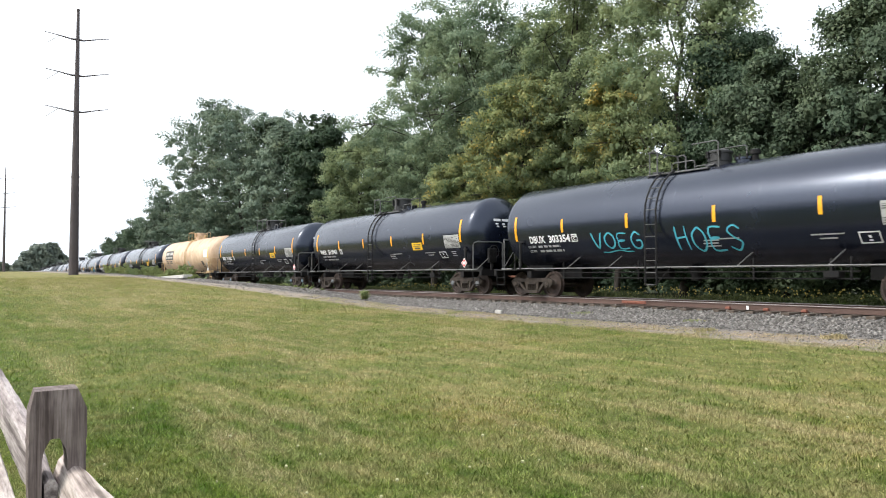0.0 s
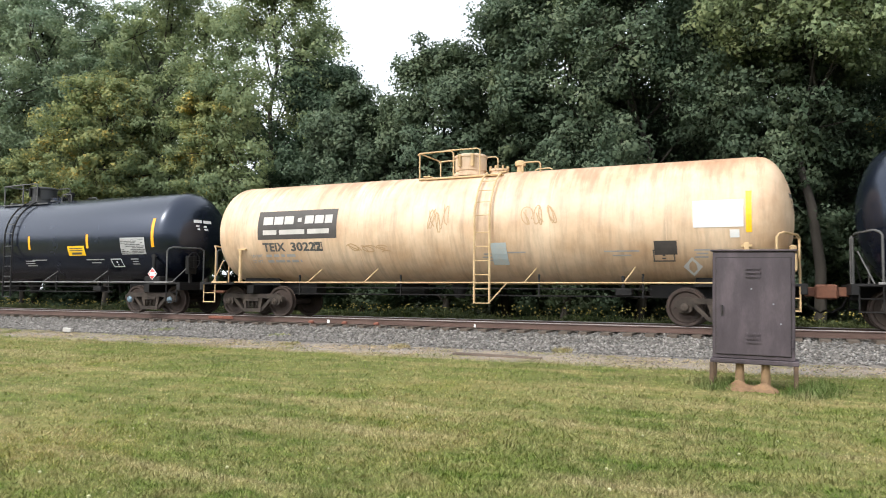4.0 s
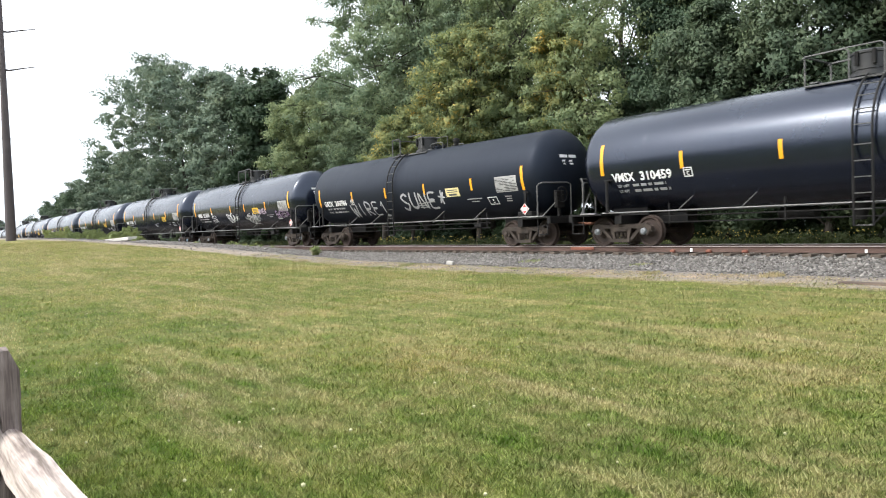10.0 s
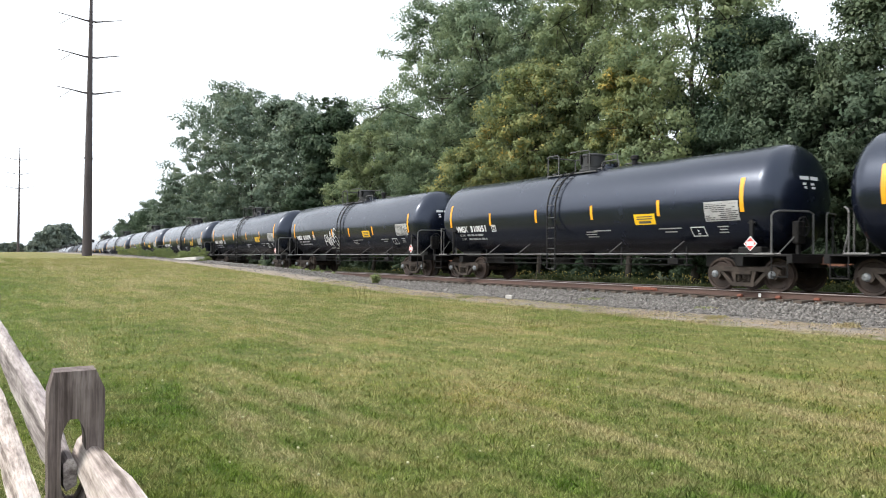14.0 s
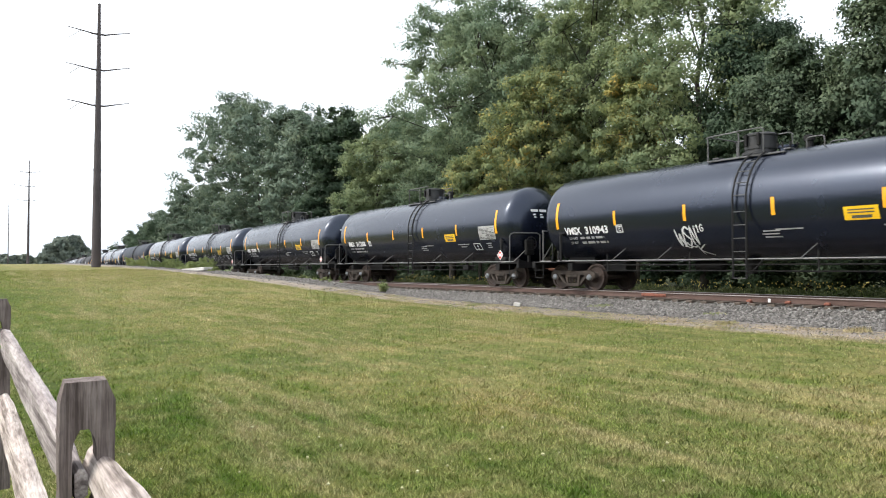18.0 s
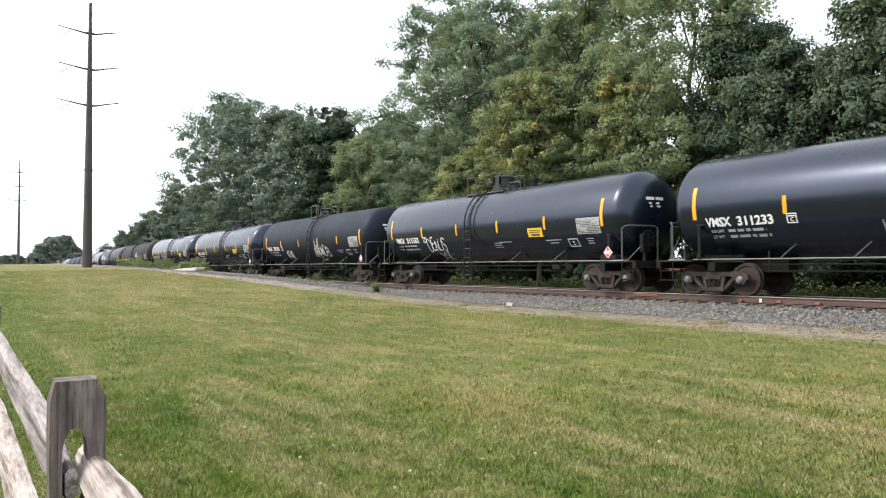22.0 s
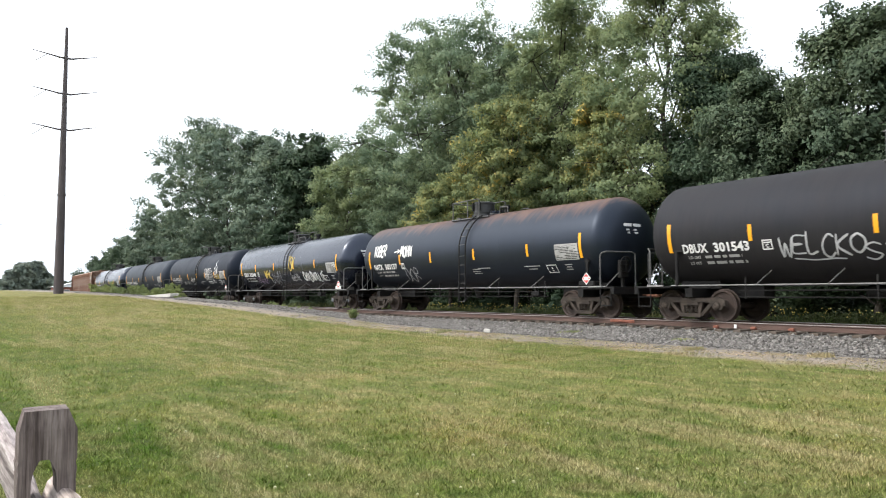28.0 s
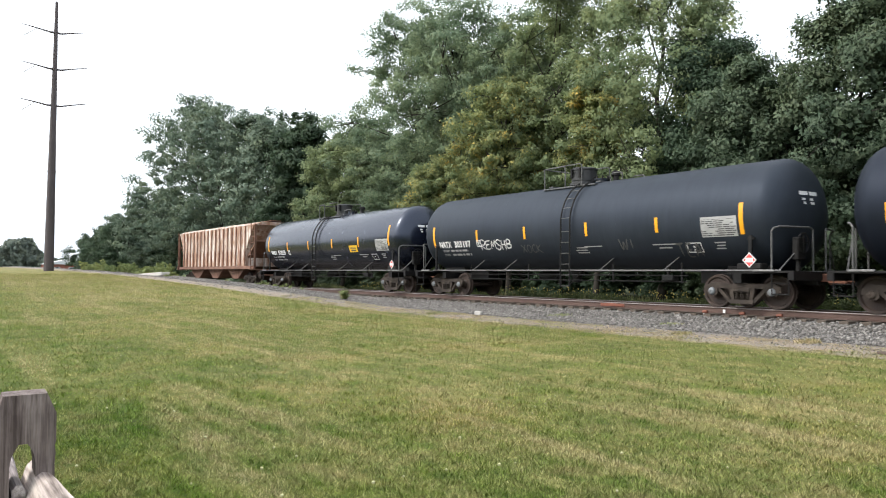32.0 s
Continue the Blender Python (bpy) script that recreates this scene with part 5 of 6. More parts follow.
def leaf_cloud(centers, radii, per, size, seed, heart, flat=0.7):
    """Small leaves in clumps, and the way each one faces. heart: the crown's middle, to turn clumps outward."""
    rng = np.random.default_rng(seed)
    k = len(centers)
    c = np.repeat(centers, per, 0)
    r = np.repeat(radii, per)[:, None]
    d = unit(rng.normal(size=(k * per, 3)))
    rad = rng.random((k * per, 1)) ** 0.5 * (0.8 + 0.35 * rng.random((k * per, 1)))
    p = c + d * rad * r * np.array([1, 1, flat])
    out = unit(c - heart + np.array([0, 0, 0.3]))
    soft = unit(d * 0.75 + out * 0.5 + np.array([0, 0, 0.15]))
    nrm = unit(soft * 0.9 + rng.normal(size=d.shape) * 0.5)
    a = unit(np.cross(nrm, rng.normal(size=d.shape)))
    b = np.cross(nrm, a)
    s = size * (0.6 + 0.8 * rng.random((k * per, 1)))
    v = np.stack([p - a * s * 0.5, p + a * s * 0.35 - b * s * 0.4, p + a * s * 0.35 + b * s * 0.4], 1)
    return v.reshape(-1, 3), unit(soft + rng.normal(size=d.shape) * 0.12)


def tree_parts(seed, height, radius, kind, bare=0.2, clumps=160, per=150, leaf=0.2, gaps=0.25, flat=0.7, puff=1.0):
    """Trunk with limbs, and crown; returns the two meshes."""
    rng = np.random.default_rng(seed)
    wood = Shape()
    tr = 0.007 * height + 0.05
    pts = [Vector((0, 0, -0.3))]
    for i in range(1, 8):
        f = i / 7
        pts.append(Vector((rng.normal() * 0.02 * height * (f < 1), rng.normal() * 0.02 * height, 0.93 * height * f)))
    wood.tube(pts, [tr * (1.25 - 1.12 * i / 7) for i in range(8)], 8)
    # a crown of several lobes, each a cluster of clumps
    lobes = []
    n_l = 13 if height < 4 * radius else 19
    for i in range(n_l):
        f = bare + (0.9 - bare) * (i + 0.5) / n_l
        prof = max(0.25, math.sin(math.pi * min(0.97, 0.16 + 0.84 * (f - bare) / (1.02 - bare))) ** 0.7)
        ang = i * 2.4 + rng.uniform(-0.4, 0.4)
        off = radius * prof * rng.uniform(0.45, 0.85)
        lobes.append((np.array([math.cos(ang) * off, math.sin(ang) * off, f * height]), radius * prof * rng.uniform(0.42, 0.62)))
    lobes.append((np.array([0, 0, height - radius * 0.45]), radius * 0.45))
    centers, radii, inner = [], [], []
    each = max(4, clumps // len(lobes))
    for lc, lr in lobes:
        j = min(6, int(max(0.05, lc[2] / height - 0.12) * 7))
        base = pts[j].lerp(pts[j + 1], 0.5)
        mid = base.lerp(Vector(lc), 0.5) + Vector((0, 0, 0.05 * height * rng.uniform(-0.3, 0.6)))
        wood.tube([base, mid, Vector(lc)], [tr * 0.32, tr * 0.18, 0.02], 5)
        for q in range(each):
            d = rng.normal(size=3)
            d /= np.linalg.norm(d)
            p = lc + d * lr * rng.uniform(0.62, 1.04) * np.array([1, 1, 0.85])
            if rng.random() < gaps * 0.5:
                p = p + d * lr * 0.3
            p[2] = min(p[2], height)
            centers.append(p)
            radii.append(rng.uniform(0.5, 1.0) * (0.42 + 0.09 * radius) * puff)
            if q % 4 == 0:
                wood.tube([Vector(lc), Vector(p)], [0.03, 0.01], 4)
        inner += [lc + rng.normal(size=3) * lr * 0.24 for q in range(int(18 * (1 - gaps)))]
    heart = np.array([0, 0, height * 0.5])
    cl, nr = leaf_cloud(np.array(centers), np.array(radii), per, leaf, seed + 5, heart, flat)
    if inner:
        ci, ni = leaf_cloud(np.array(inner), np.full(len(inner), 0.35 + 0.05 * radius), 44, leaf * 1.6, seed + 6, heart, flat)
        cl, nr = np.concatenate([cl, ci]), np.concatenate([nr, ni])
    return wood.mesh("trunk", M_BARK, 50), quads_mesh("crown", cl, LEAF[kind], nr, 3)


def plant_tree(x, y, height, radius, kind, seed, label, **k):
    t = thing("tree", label, "tree", "trees behind the track", at=pose(x, y, float(ground_z(x, y)), 0, 0, (seed * 67) % 360))
    w, c = tree_parts(seed, height, radius, kind, **k)
    part("trunk", w, None, t, "grey-brown trunk with limbs")
    part("crown", c, None, t)
    return t


LOCUST = "tall airy locust tree with grey-green feathery leaves"
MAPLE = "broad dense dark green maple tree"
YELLOW = "slim tree with leaves turning yellow"
GREEN = "leafy green tree at the woodland edge"
TREE_ROWS = (
    (-196, 35, 11, 5.5, "deep", GREEN), (-164, 33, 12, 5.5, "deep", GREEN), (-142, 32, 13, 5.5, "deep", GREEN), (-122, 31, 15.5, 6.0, "locust", GREEN),
    (-104, 31, 27.2, 7.6, "locust", LOCUST), (-92, 31, 23.2, 7.5, "locust", LOCUST), (-82, 33, 20.6, 6.0, "locust", LOCUST), (-73, 30, 17.6, 5.0, "locust", GREEN), (-65.5, 30, 17.0, 3.8, "deep", GREEN),
    (-59.5, 34, 16.0, 3.8, "locust", LOCUST), (-55.2, 29, 13.2, 3.6, "fresh", GREEN), (-51.5, 32, 12.5, 3.4, "locust", GREEN), (-45.6, 30, 22.0, 5.2, "locust", LOCUST), (-42, 31, 21.5, 6.2, "locust", LOCUST), (-43.5, 35.5, 20.5, 4.6, "locust", LOCUST),
    (-57, 37.5, 15.0, 5.0, "deep", GREEN), (-48.5, 38.0, 16.5, 5.0, "deep", GREEN), (-41.5, 37.0, 16.0, 4.0, "deep", GREEN),
    (-38.5, 27.5, 9.0, 2.7, "yellow", YELLOW), (-36.5, 33, 19.5, 4.4, "locust", LOCUST), (-33.4, 28.6, 13.4, 3.2, "yellow", YELLOW), (-31.8, 31.2, 20.0, 4.2, "fresh", GREEN), (-27.0, 29.2, 12.6, 1.8, "yellow", YELLOW), (-24.0, 30.6, 19.6, 4.2, "fresh", GREEN), (-21.6, 31.0, 13.4, 3.6, "deep", GREEN),
    (-18.6, 30.0, 9.6, 2.8, "deep", GREEN), (-16.8, 28, 10.6, 3.0, "maple", MAPLE), (-13.2, 28.5, 12.3, 3.4, "maple", MAPLE), (-10.9, 30, 14.8, 3.3, "maple", MAPLE), (-8.0, 28.5, 15.3, 3.8, "maple", MAPLE),
    (-5.0, 28, 16, 4.2, "maple", MAPLE), (-0.8, 29.2, 14.6, 3.6, "maple", MAPLE), (1.0, 27.0, 15.2, 3.6, "crest", GREEN), (4.6, 31, 15.5, 4.4, "maple", MAPLE), (-4.5, 34, 16, 4.6, "deep", GREEN), (2.0, 34, 16, 4.6, "deep", GREEN), (7.2, 27.5, 10.2, 3.2, "yellow", YELLOW), (11.5, 29, 14, 4.6, "deep", GREEN), (18, 30, 15, 5.0, "deep", GREEN),
)
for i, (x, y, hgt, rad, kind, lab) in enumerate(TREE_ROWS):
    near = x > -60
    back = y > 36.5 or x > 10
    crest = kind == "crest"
    # locusts far along the line take the haze-tinted leaves
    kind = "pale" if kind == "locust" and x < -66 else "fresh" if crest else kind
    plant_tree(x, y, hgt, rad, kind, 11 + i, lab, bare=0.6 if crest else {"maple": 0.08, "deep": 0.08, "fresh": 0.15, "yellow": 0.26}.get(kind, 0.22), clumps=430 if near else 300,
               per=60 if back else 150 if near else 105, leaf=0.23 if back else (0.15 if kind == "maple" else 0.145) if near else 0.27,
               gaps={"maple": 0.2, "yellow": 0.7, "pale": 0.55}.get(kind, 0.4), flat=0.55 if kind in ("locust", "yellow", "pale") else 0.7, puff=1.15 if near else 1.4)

# woodland further in, which closes the view between the front trees
depth_tree = None
for i, x in enumerate(range(-212, 60, 8)):
    if x == -36:
        continue
    y = 41 + 4 * math.sin(i * 1.9)
    at = pose(x + 2 * math.sin(i * 2.3), y, 0.3, 0, 0, i * 73)
    if depth_tree is None:
        depth_tree = plant_tree(x, y, 11.5, 5.5, "deep", 301, "dark green tree deeper in the wood", bare=0.03, clumps=230, per=34, leaf=0.6, gaps=0.1)
    else:
        copy_thing(depth_tree, at)
# trees on the far side of the lawn, behind the viewer
for i, x in enumerate(range(-120, 121, 16)):
    copy_thing(depth_tree, pose(x, -48 + 5 * math.sin(i * 1.7), 0.0, 0, 0, i * 51))


def bush_mesh(seed, radius, height, kind, leaf=0.165, clumps=46, per=88):
    rng = np.random.default_rng(seed)
    ang, rr = rng.uniform(0, 2 * math.pi, clumps), radius * rng.random(clumps) ** 0.5
    z = height * (0.12 + 0.78 * rng.random(clumps)) * np.sqrt(np.clip(1.05 - (rr / radius) ** 2, 0.1, 1))
    c = np.stack([rr * np.cos(ang), rr * np.sin(ang), z], -1)
    cl, nr = leaf_cloud(c, rng.uniform(0.28, 0.5, clumps) * (0.5 + 0.25 * radius), per, leaf, seed, np.array([0, 0, 0.2]))
    return quads_mesh("foliage", cl, LEAF[kind], nr, 3)


BUSHES = [(bush_mesh(401, 1.6, 3.4, "deep"), "dense dark green shrub under the trees"), (bush_mesh(402, 1.8, 2.2, "deep"), "low green shrub at the wood's edge"),
          (bush_mesh(403, 1.5, 4.6, "deep"), "tall dark green shrub under the trees"), (bush_mesh(404, 1.7, 2.2, "locust"), "low grey-green shrub at the wood's edge"),
          (bush_mesh(405, 1.4, 4.0, "maple"), "dense dark green shrub under the trees")]
rb = random.Random(77)
x = -120.0
while x < 22:
    me, lab = BUSHES[rb.randrange(5)]
    y = rb.uniform(29.5, 32.5) + float(bend(x)[0])
    ob = tagged(new("shrub", me), lab, "shrub", "shrubs under the trees")
    s = rb.uniform(0.8, 1.15) * (1.5 if x < -70 else 0.7)
    ob.matrix_world = pose(x, y, float(ground_z(x, y)) - 0.05, 0, 0, rb.uniform(0, 360)) @ Matrix.Scale(s, 4)
    x += rb.uniform(1.2, 1.9) * s * (1.0 if x < -60 else 2.6)

# undergrowth deep in the shade of the wood
for i in range(46):
    me, lab = BUSHES[(0, 2, 4)[i % 3]]
    x = -70 + 2.1 * i + rb.uniform(-0.5, 0.5)
    y = rb.uniform(36.0, 38.0)
    ob = tagged(new("shrub", me), lab, "shrub", "shrubs under the trees")
    ob.matrix_world = pose(x, y, float(ground_z(x, y)) - 0.05, 0, 0, rb.uniform(0, 360)) @ Matrix.Scale(rb.uniform(1.1, 1.5), 4)

# ---- power poles ----
M_POLE = plain("weathered_pole_steel", [(0.066, 0.053, 0.056), (0.1, 0.083, 0.085)], 0.8, 0.75, 0.1)
M_INSULATOR = plain("pale_insulator", [(0.35, 0.35, 0.36), (0.5, 0.5, 0.5)], 2, 0.4)


def power_pole(x, y, height, thick=1.0):
    z0 = float(ground_z(x, y))
    p = thing("power_pole", "tall brown steel transmission pole with three pairs of arms", "power pole", "transmission poles", at=pose(x, y, z0 - 0.3))
    part("shaft", Shape().tube([(0, 0, 0), (0, 0, height * 0.37), (0, 0, height)], [0.52 * thick, 0.4 * thick, 0.15 * thick], 12), M_POLE, p, smooth=60)
    part("joint_collar", Shape().tube([(0, 0, height * 0.37), (0, 0, height * 0.375)], 0.46 * thick, 12), M_POLE, p)
    arm = min(1.0, thick)
    for f in (0.615, 0.75, 0.885):
        for s in (-1, 1):
            rise = 0.36 + (0.3 if s > 0 else 0.0)
            part("cross_arm", Shape().tube([(0, 0, height * f), (0, s * 0.6, height * f - 0.02), (0, s * 1.9, height * f + rise * 0.5), (0, s * 3.3, height * f + rise)], [0.15 * arm, 0.095 * arm, 0.065 * arm, 0.035 * arm], 6), M_POLE, p)
        part("insulator", Shape().tube([(0.1, -1.9, height * f + 0.1), (0.2, -3.1, height * f - 0.9)], 0.035, 6), M_INSULATOR, p, "pale hanging insulator")
    return p


power_pole(-92, 12.1, 30.5)
power_pole(-209, 12.1, 26, 0.62)
power_pole(-330, 12.4, 26, 0.4)

# ---- split-rail fence ----
def old_wood(name, dark, mid, pale, along, bands=30.0):
    """Weathered wood with long dark grain cracks and pale worn fibres; along: the grain's axis."""
    m, n, l, b = material(name)
    st = [1.0, 1.0, 1.0]
    st["xyz".index(along)] = 0.05
    g = noise_tex(n, l, bands, 4, 0.6, stretch=tuple(st))
    f = noise_tex(n, l, bands * 5, 3, 0.6, stretch=tuple(st))
    w = noise_tex(n, l, 9, 4, 0.65)
    c = ramp(n, l, g, [(0.34, dark), (0.46, mid), (0.68, pale)])
    c = mix(n, l, 1.0, c, ramp(n, l, f, [(0.3, (0.6, 0.58, 0.57)), (0.55, (1, 1, 1)), (0.75, (1.18, 1.17, 1.15))]), "MULTIPLY")
    c = mix(n, l, 1.0, c, ramp(n, l, w, [(0.3, (0.72, 0.7, 0.7)), (0.7, (1.15, 1.14, 1.12))]), "MULTIPLY")
    l.new(c, b.inputs["Base Color"])
    b.inputs["Roughness"].default_value = 0.92
    b.inputs["Specular IOR Level"].default_value = 0.2
    bump(n, l, b, g, 0.7, 0.006)
    return m


M_WOOD = old_wood("grey_weathered_post_wood", (0.075, 0.058, 0.054), (0.165, 0.134, 0.127), (0.25, 0.21, 0.2), "z", 42)
M_WOOD_PALE = old_wood("pale_weathered_rail_wood", (0.2, 0.165, 0.145), (0.46, 0.4, 0.37), (0.62, 0.56, 0.53), "x", 26)
M_RAILWOOD = old_wood("purple_grey_weathered_rail_wood", (0.15, 0.125, 0.125), (0.34, 0.3, 0.3), (0.52, 0.475, 0.465), "x", 24)


def fence_y(x):
    return 0.281 + 0.033 * (x + 2.2)



def post_mesh():
    """Chamfered post with two mortises cut through it, wide in y."""
    bm = bmesh.new()
    holes = [(0.86, 1.085), (0.42, 0.62)]
    zs = sorted({0.0, 1.158, 1.21, *[z for a in holes for z in a], *[a + (b - a) * f for a, b in holes for f in (0.05, 0.13, 0.25, 0.75, 0.87, 0.95)]})

    def half(z):
        return 0.069 if z <= 1.159 else 0.0525

    def gap(z):
        for a, b in holes:
            if a - 1e-6 <= z <= b + 1e-6:
                f = (z - a) / (b - a)
                return 0.03 * math.sqrt(max(0.12, 1 - max(0.0, (abs(f - 0.5) - 0.22) / 0.28) ** 2))
        return 0.0
    rng = random.Random(3)
    for x0, x1 in ((-0.052, 0.052),):
        cols = {}
        for x in (x0, x1):
            for z in zs:
                w, g = half(z), gap(z)
                j = rng.uniform(-0.003, 0.003)
                cols[x, z] = [bm.verts.new((x * (1.0 if z < 1.16 else 0.93), yy, z)) for yy in (-w + j, -g - 0.008 * (g > 0), g - 0.008 * (g > 0), w - 0.004 + j)]
        for a, b in zip(zs[:-1], zs[1:]):
            m = (a + b) / 2
            hole = gap(m) > 0
            for x in (x0, x1):
                p, q = cols[x, a], cols[x, b]
                quads = [(p[0], p[1], q[1], q[0]), (p[2], p[3], q[3], q[2])]
                if not hole:
                    quads.append((p[1], p[2], q[2], q[1]))
                for f in quads:
                    if len({v.co[:] for v in f}) >= 3:
                        bm.faces.new(f)
            p, q, r, s = cols[x0, a], cols[x0, b], cols[x1, a], cols[x1, b]
            bm.faces.new((p[0], q[0], s[0], r[0]))
            bm.faces.new((p[3], r[3], s[3], q[3]))
            if hole:
                bm.faces.new((p[1], q[1], s[1], r[1]))
                bm.faces.new((p[2], r[2], s[2], q[2]))
        for a, b in holes:
            for z in (a, b):
                bm.faces.new((cols[x0, z][1], cols[x0, z][2], cols[x1, z][2], cols[x1, z][1]))
        t0, t1 = cols[x0, zs[-1]], cols[x1, zs[-1]]
        bm.faces.new((t0[0], t0[1], t0[2], t0[3], t1[3], t1[2], t1[1], t1[0]))
    bmesh.ops.remove_doubles(bm, verts=bm.verts, dist=0.0004)
    bmesh.ops.recalc_face_normals(bm, faces=bm.faces)
    me = bpy.data.meshes.new("post")
    bm.to_mesh(me)
    bm.free()
    me.materials.append(M_WOOD)
    return me


def rail_log(length, seed, z0, z1, y0, y1, wide=0.045, tall=0.1, tilt=0.0):
    """A split log, thin at its ends, with an uneven lower edge; from x 0 to length."""
    rng = random.Random(seed)
    n, k = 26, 8
    section = [(1.0, -0.75), (1.0, 0.55), (0.55, 0.95), (-0.35, 1.0), (-1.0, 0.7), (-1.0, -0.6), (-0.5, -1.0), (0.4, -0.95)]
    vs = []
    for i in range(n + 1):
        f = i / n
        e = min(f, 1 - f)
        grow = min(1.0, max(0.0, (e - 0.02) / 0.12))
        w, hh = 0.016 + (wide - 0.016) * grow, 0.042 + (tall - 0.042) * grow
        cz = z0 + (z1 - z0) * f + rng.uniform(-0.004, 0.004)
        cy = y0 + (y1 - y0) * f
        for a, b in section:
            low = rng.uniform(0.82, 1.1) if b < -0.5 else rng.uniform(0.97, 1.03)
            yy, zz = a * w * rng.uniform(0.95, 1.05), b * hh * low
            vs.append((length * f, cy + yy + zz * tilt, cz + zz))
    fs = [(i * k + j, i * k + (j + 1) % k, (i + 1) * k + (j + 1) % k, (i + 1) * k + j) for i in range(n) for j in range(k)]
    return Shape().add(vs, fs + [tuple(range(k))[::-1], tuple(range(n * k, n * k + k))])


fence = thing("split_rail_fence", "weathered grey split-rail wooden fence on the lawn", "fence")
POST = post_mesh()
FENCE_X = (-12.1, -8.8, -5.55, -2.2, 1.1, 4.4)
FENCE_UP = (0.15, 0.13, 0.09, -0.006, -0.01, 0.0)
for i, (x, up) in enumerate(zip(FENCE_X, FENCE_UP)):
    o = part("post", POST, None, fence, "grey mortised post with chamfered top")
    o.matrix_local = pose(x, fence_y(x), up - 0.005 * (i % 2), 0.6, -0.5, 1.5 * (i % 3 - 1))
RAILS = {(0, 2): (1.06, 0.925, 0.028, 0.09, 0.0), (1, 2): (0.66, 0.49, 0.038, 0.06, 0.3), (0, 3): (0.955, 0.96, 0.034, 0.046, 0.3), (1, 3): (0.5, 0.53, 0.05, 0.08, 0.3)}
for i in range(len(FENCE_X) - 1):
    a, b = FENCE_X[i], FENCE_X[i + 1]
    ua, ub = FENCE_UP[i], FENCE_UP[i + 1]
    for tier, zc in enumerate((1.02, 0.6)):
        za, zb, wide, tall, tilt = RAILS.get((tier, i), (zc + ua + 0.02, zc + ub, 0.045, 0.085, 0.1))
        log = part("rail", rail_log(b - a + 0.15, 20 + 3 * i + tier, za, zb, fence_y(a) + 0.014, fence_y(b) - 0.026, wide, tall, tilt), M_RAILWOOD if (tier, i) == (0, 2) else M_WOOD_PALE, fence, "weathered split rail")
        log.location = (a - 0.12, 0, 0)

# ---- relay cabinet ----
M_CABINET = plain("brown_grey_cabinet_paint", [(0.033, 0.024, 0.03), (0.056, 0.042, 0.051), (0.11, 0.086, 0.097)], 2.6, 0.6, stretch=(1, 1, 0.35))
M_CABINET_DARK = plain("dark_gap", [(0.02, 0.017, 0.016), (0.03, 0.026, 0.025)], 3, 0.8)
M_LEG = plain("tan_stained_leg", [(0.2, 0.13, 0.07), (0.32, 0.21, 0.115)], 4, 0.9)
M_POSTLEG = plain("rusty_angle_leg", [(0.06, 0.04, 0.028), (0.14, 0.09, 0.055)], 5, 0.9)
M_SAND = plain("tan_sand", [(0.15, 0.085, 0.045), (0.3, 0.185, 0.1)], 9, 0.95, grain=90, bumpy=0.6)
cab = thing("relay_cabinet", "brown-grey steel trackside relay cabinet on short legs", "cabinet", at=pose(-0.45, 12.0, 0.1, 0, 0.8, 0))
part("body", Shape().bevel_box(-0.57, 0.57, 0.0, 0.6, 0.44, 2.05, 0.012), M_CABINET, cab)
part("roof", Shape().bevel_box(-0.6, 0.6, -0.03, 0.63, 2.05, 2.08, 0.008), M_CABINET, cab, "flat steel lid with pale edge")
part("base_frame", Shape().bevel_box(-0.6, 0.62, -0.03, 0.63, 0.37, 0.44, 0.01), M_CABINET, cab)
part("door_gap", Shape().box(-0.525, 0.525, -0.004, 0.004, 0.495, 1.965), M_CABINET_DARK, cab)
door = part("door", Shape().bevel_box(-0.515, 0.515, -0.022, -0.002, 0.505, 1.955, 0.006), M_CABINET, cab)
part("door_handle", Shape().bevel_box(-0.45, -0.415, -0.075, -0.02, 1.2, 1.24, 0.008).bevel_box(-0.445, -0.42, -0.085, -0.055, 1.08, 1.24, 0.008), M_CABINET_DARK, door, "dark latch handle")
for z in (0.7, 1.64):
    part("hinge", Shape().tube([(0.535, -0.02, z - 0.06), (0.535, -0.02, z + 0.06)], 0.018, 8), M_CABINET, door)
for zc in (0.74, 1.72):
    for k in range(3):
        z = zc - 0.06 + 0.06 * k
        part("louvre", Shape().prism([(-0.1, z), (0.1, z), (0.1, z + 0.035), (-0.1, z + 0.035)], -0.04, -0.02), M_CABINET, door)
        part("louvre_slot", Shape().box(-0.1, 0.1, -0.0265, -0.0215, z - 0.016, z - 0.001), M_CABINET, door)
for x, z in ((-0.02, 1.49), (0.28, 1.27), (0.38, 0.98)):
    part("bare_spot", Shape().tube([(x, -0.0225, z), (x, -0.0245, z)], 0.014, 8), M_CAP, door, "pale chipped paint spot")
for x in (-0.57, 0.59):
    part("leg", Shape().bevel_box(x - 0.04, x + 0.02, -0.02, 0.05, -0.05, 0.37, 0.005), M_POSTLEG, cab, "rusty brown angle-iron leg")
    part("leg", Shape().bevel_box(x - 0.04, x + 0.02, 0.52, 0.6, -0.05, 0.37, 0.005), M_POSTLEG, cab, "rusty brown angle-iron leg")
for x in (-0.19, 0.17):
    part("conduit", Shape().tube([(x, 0.12, -0.05), (x, 0.12, 0.38)], [0.075, 0.058], 12), M_LEG, cab, "tan cable conduit")


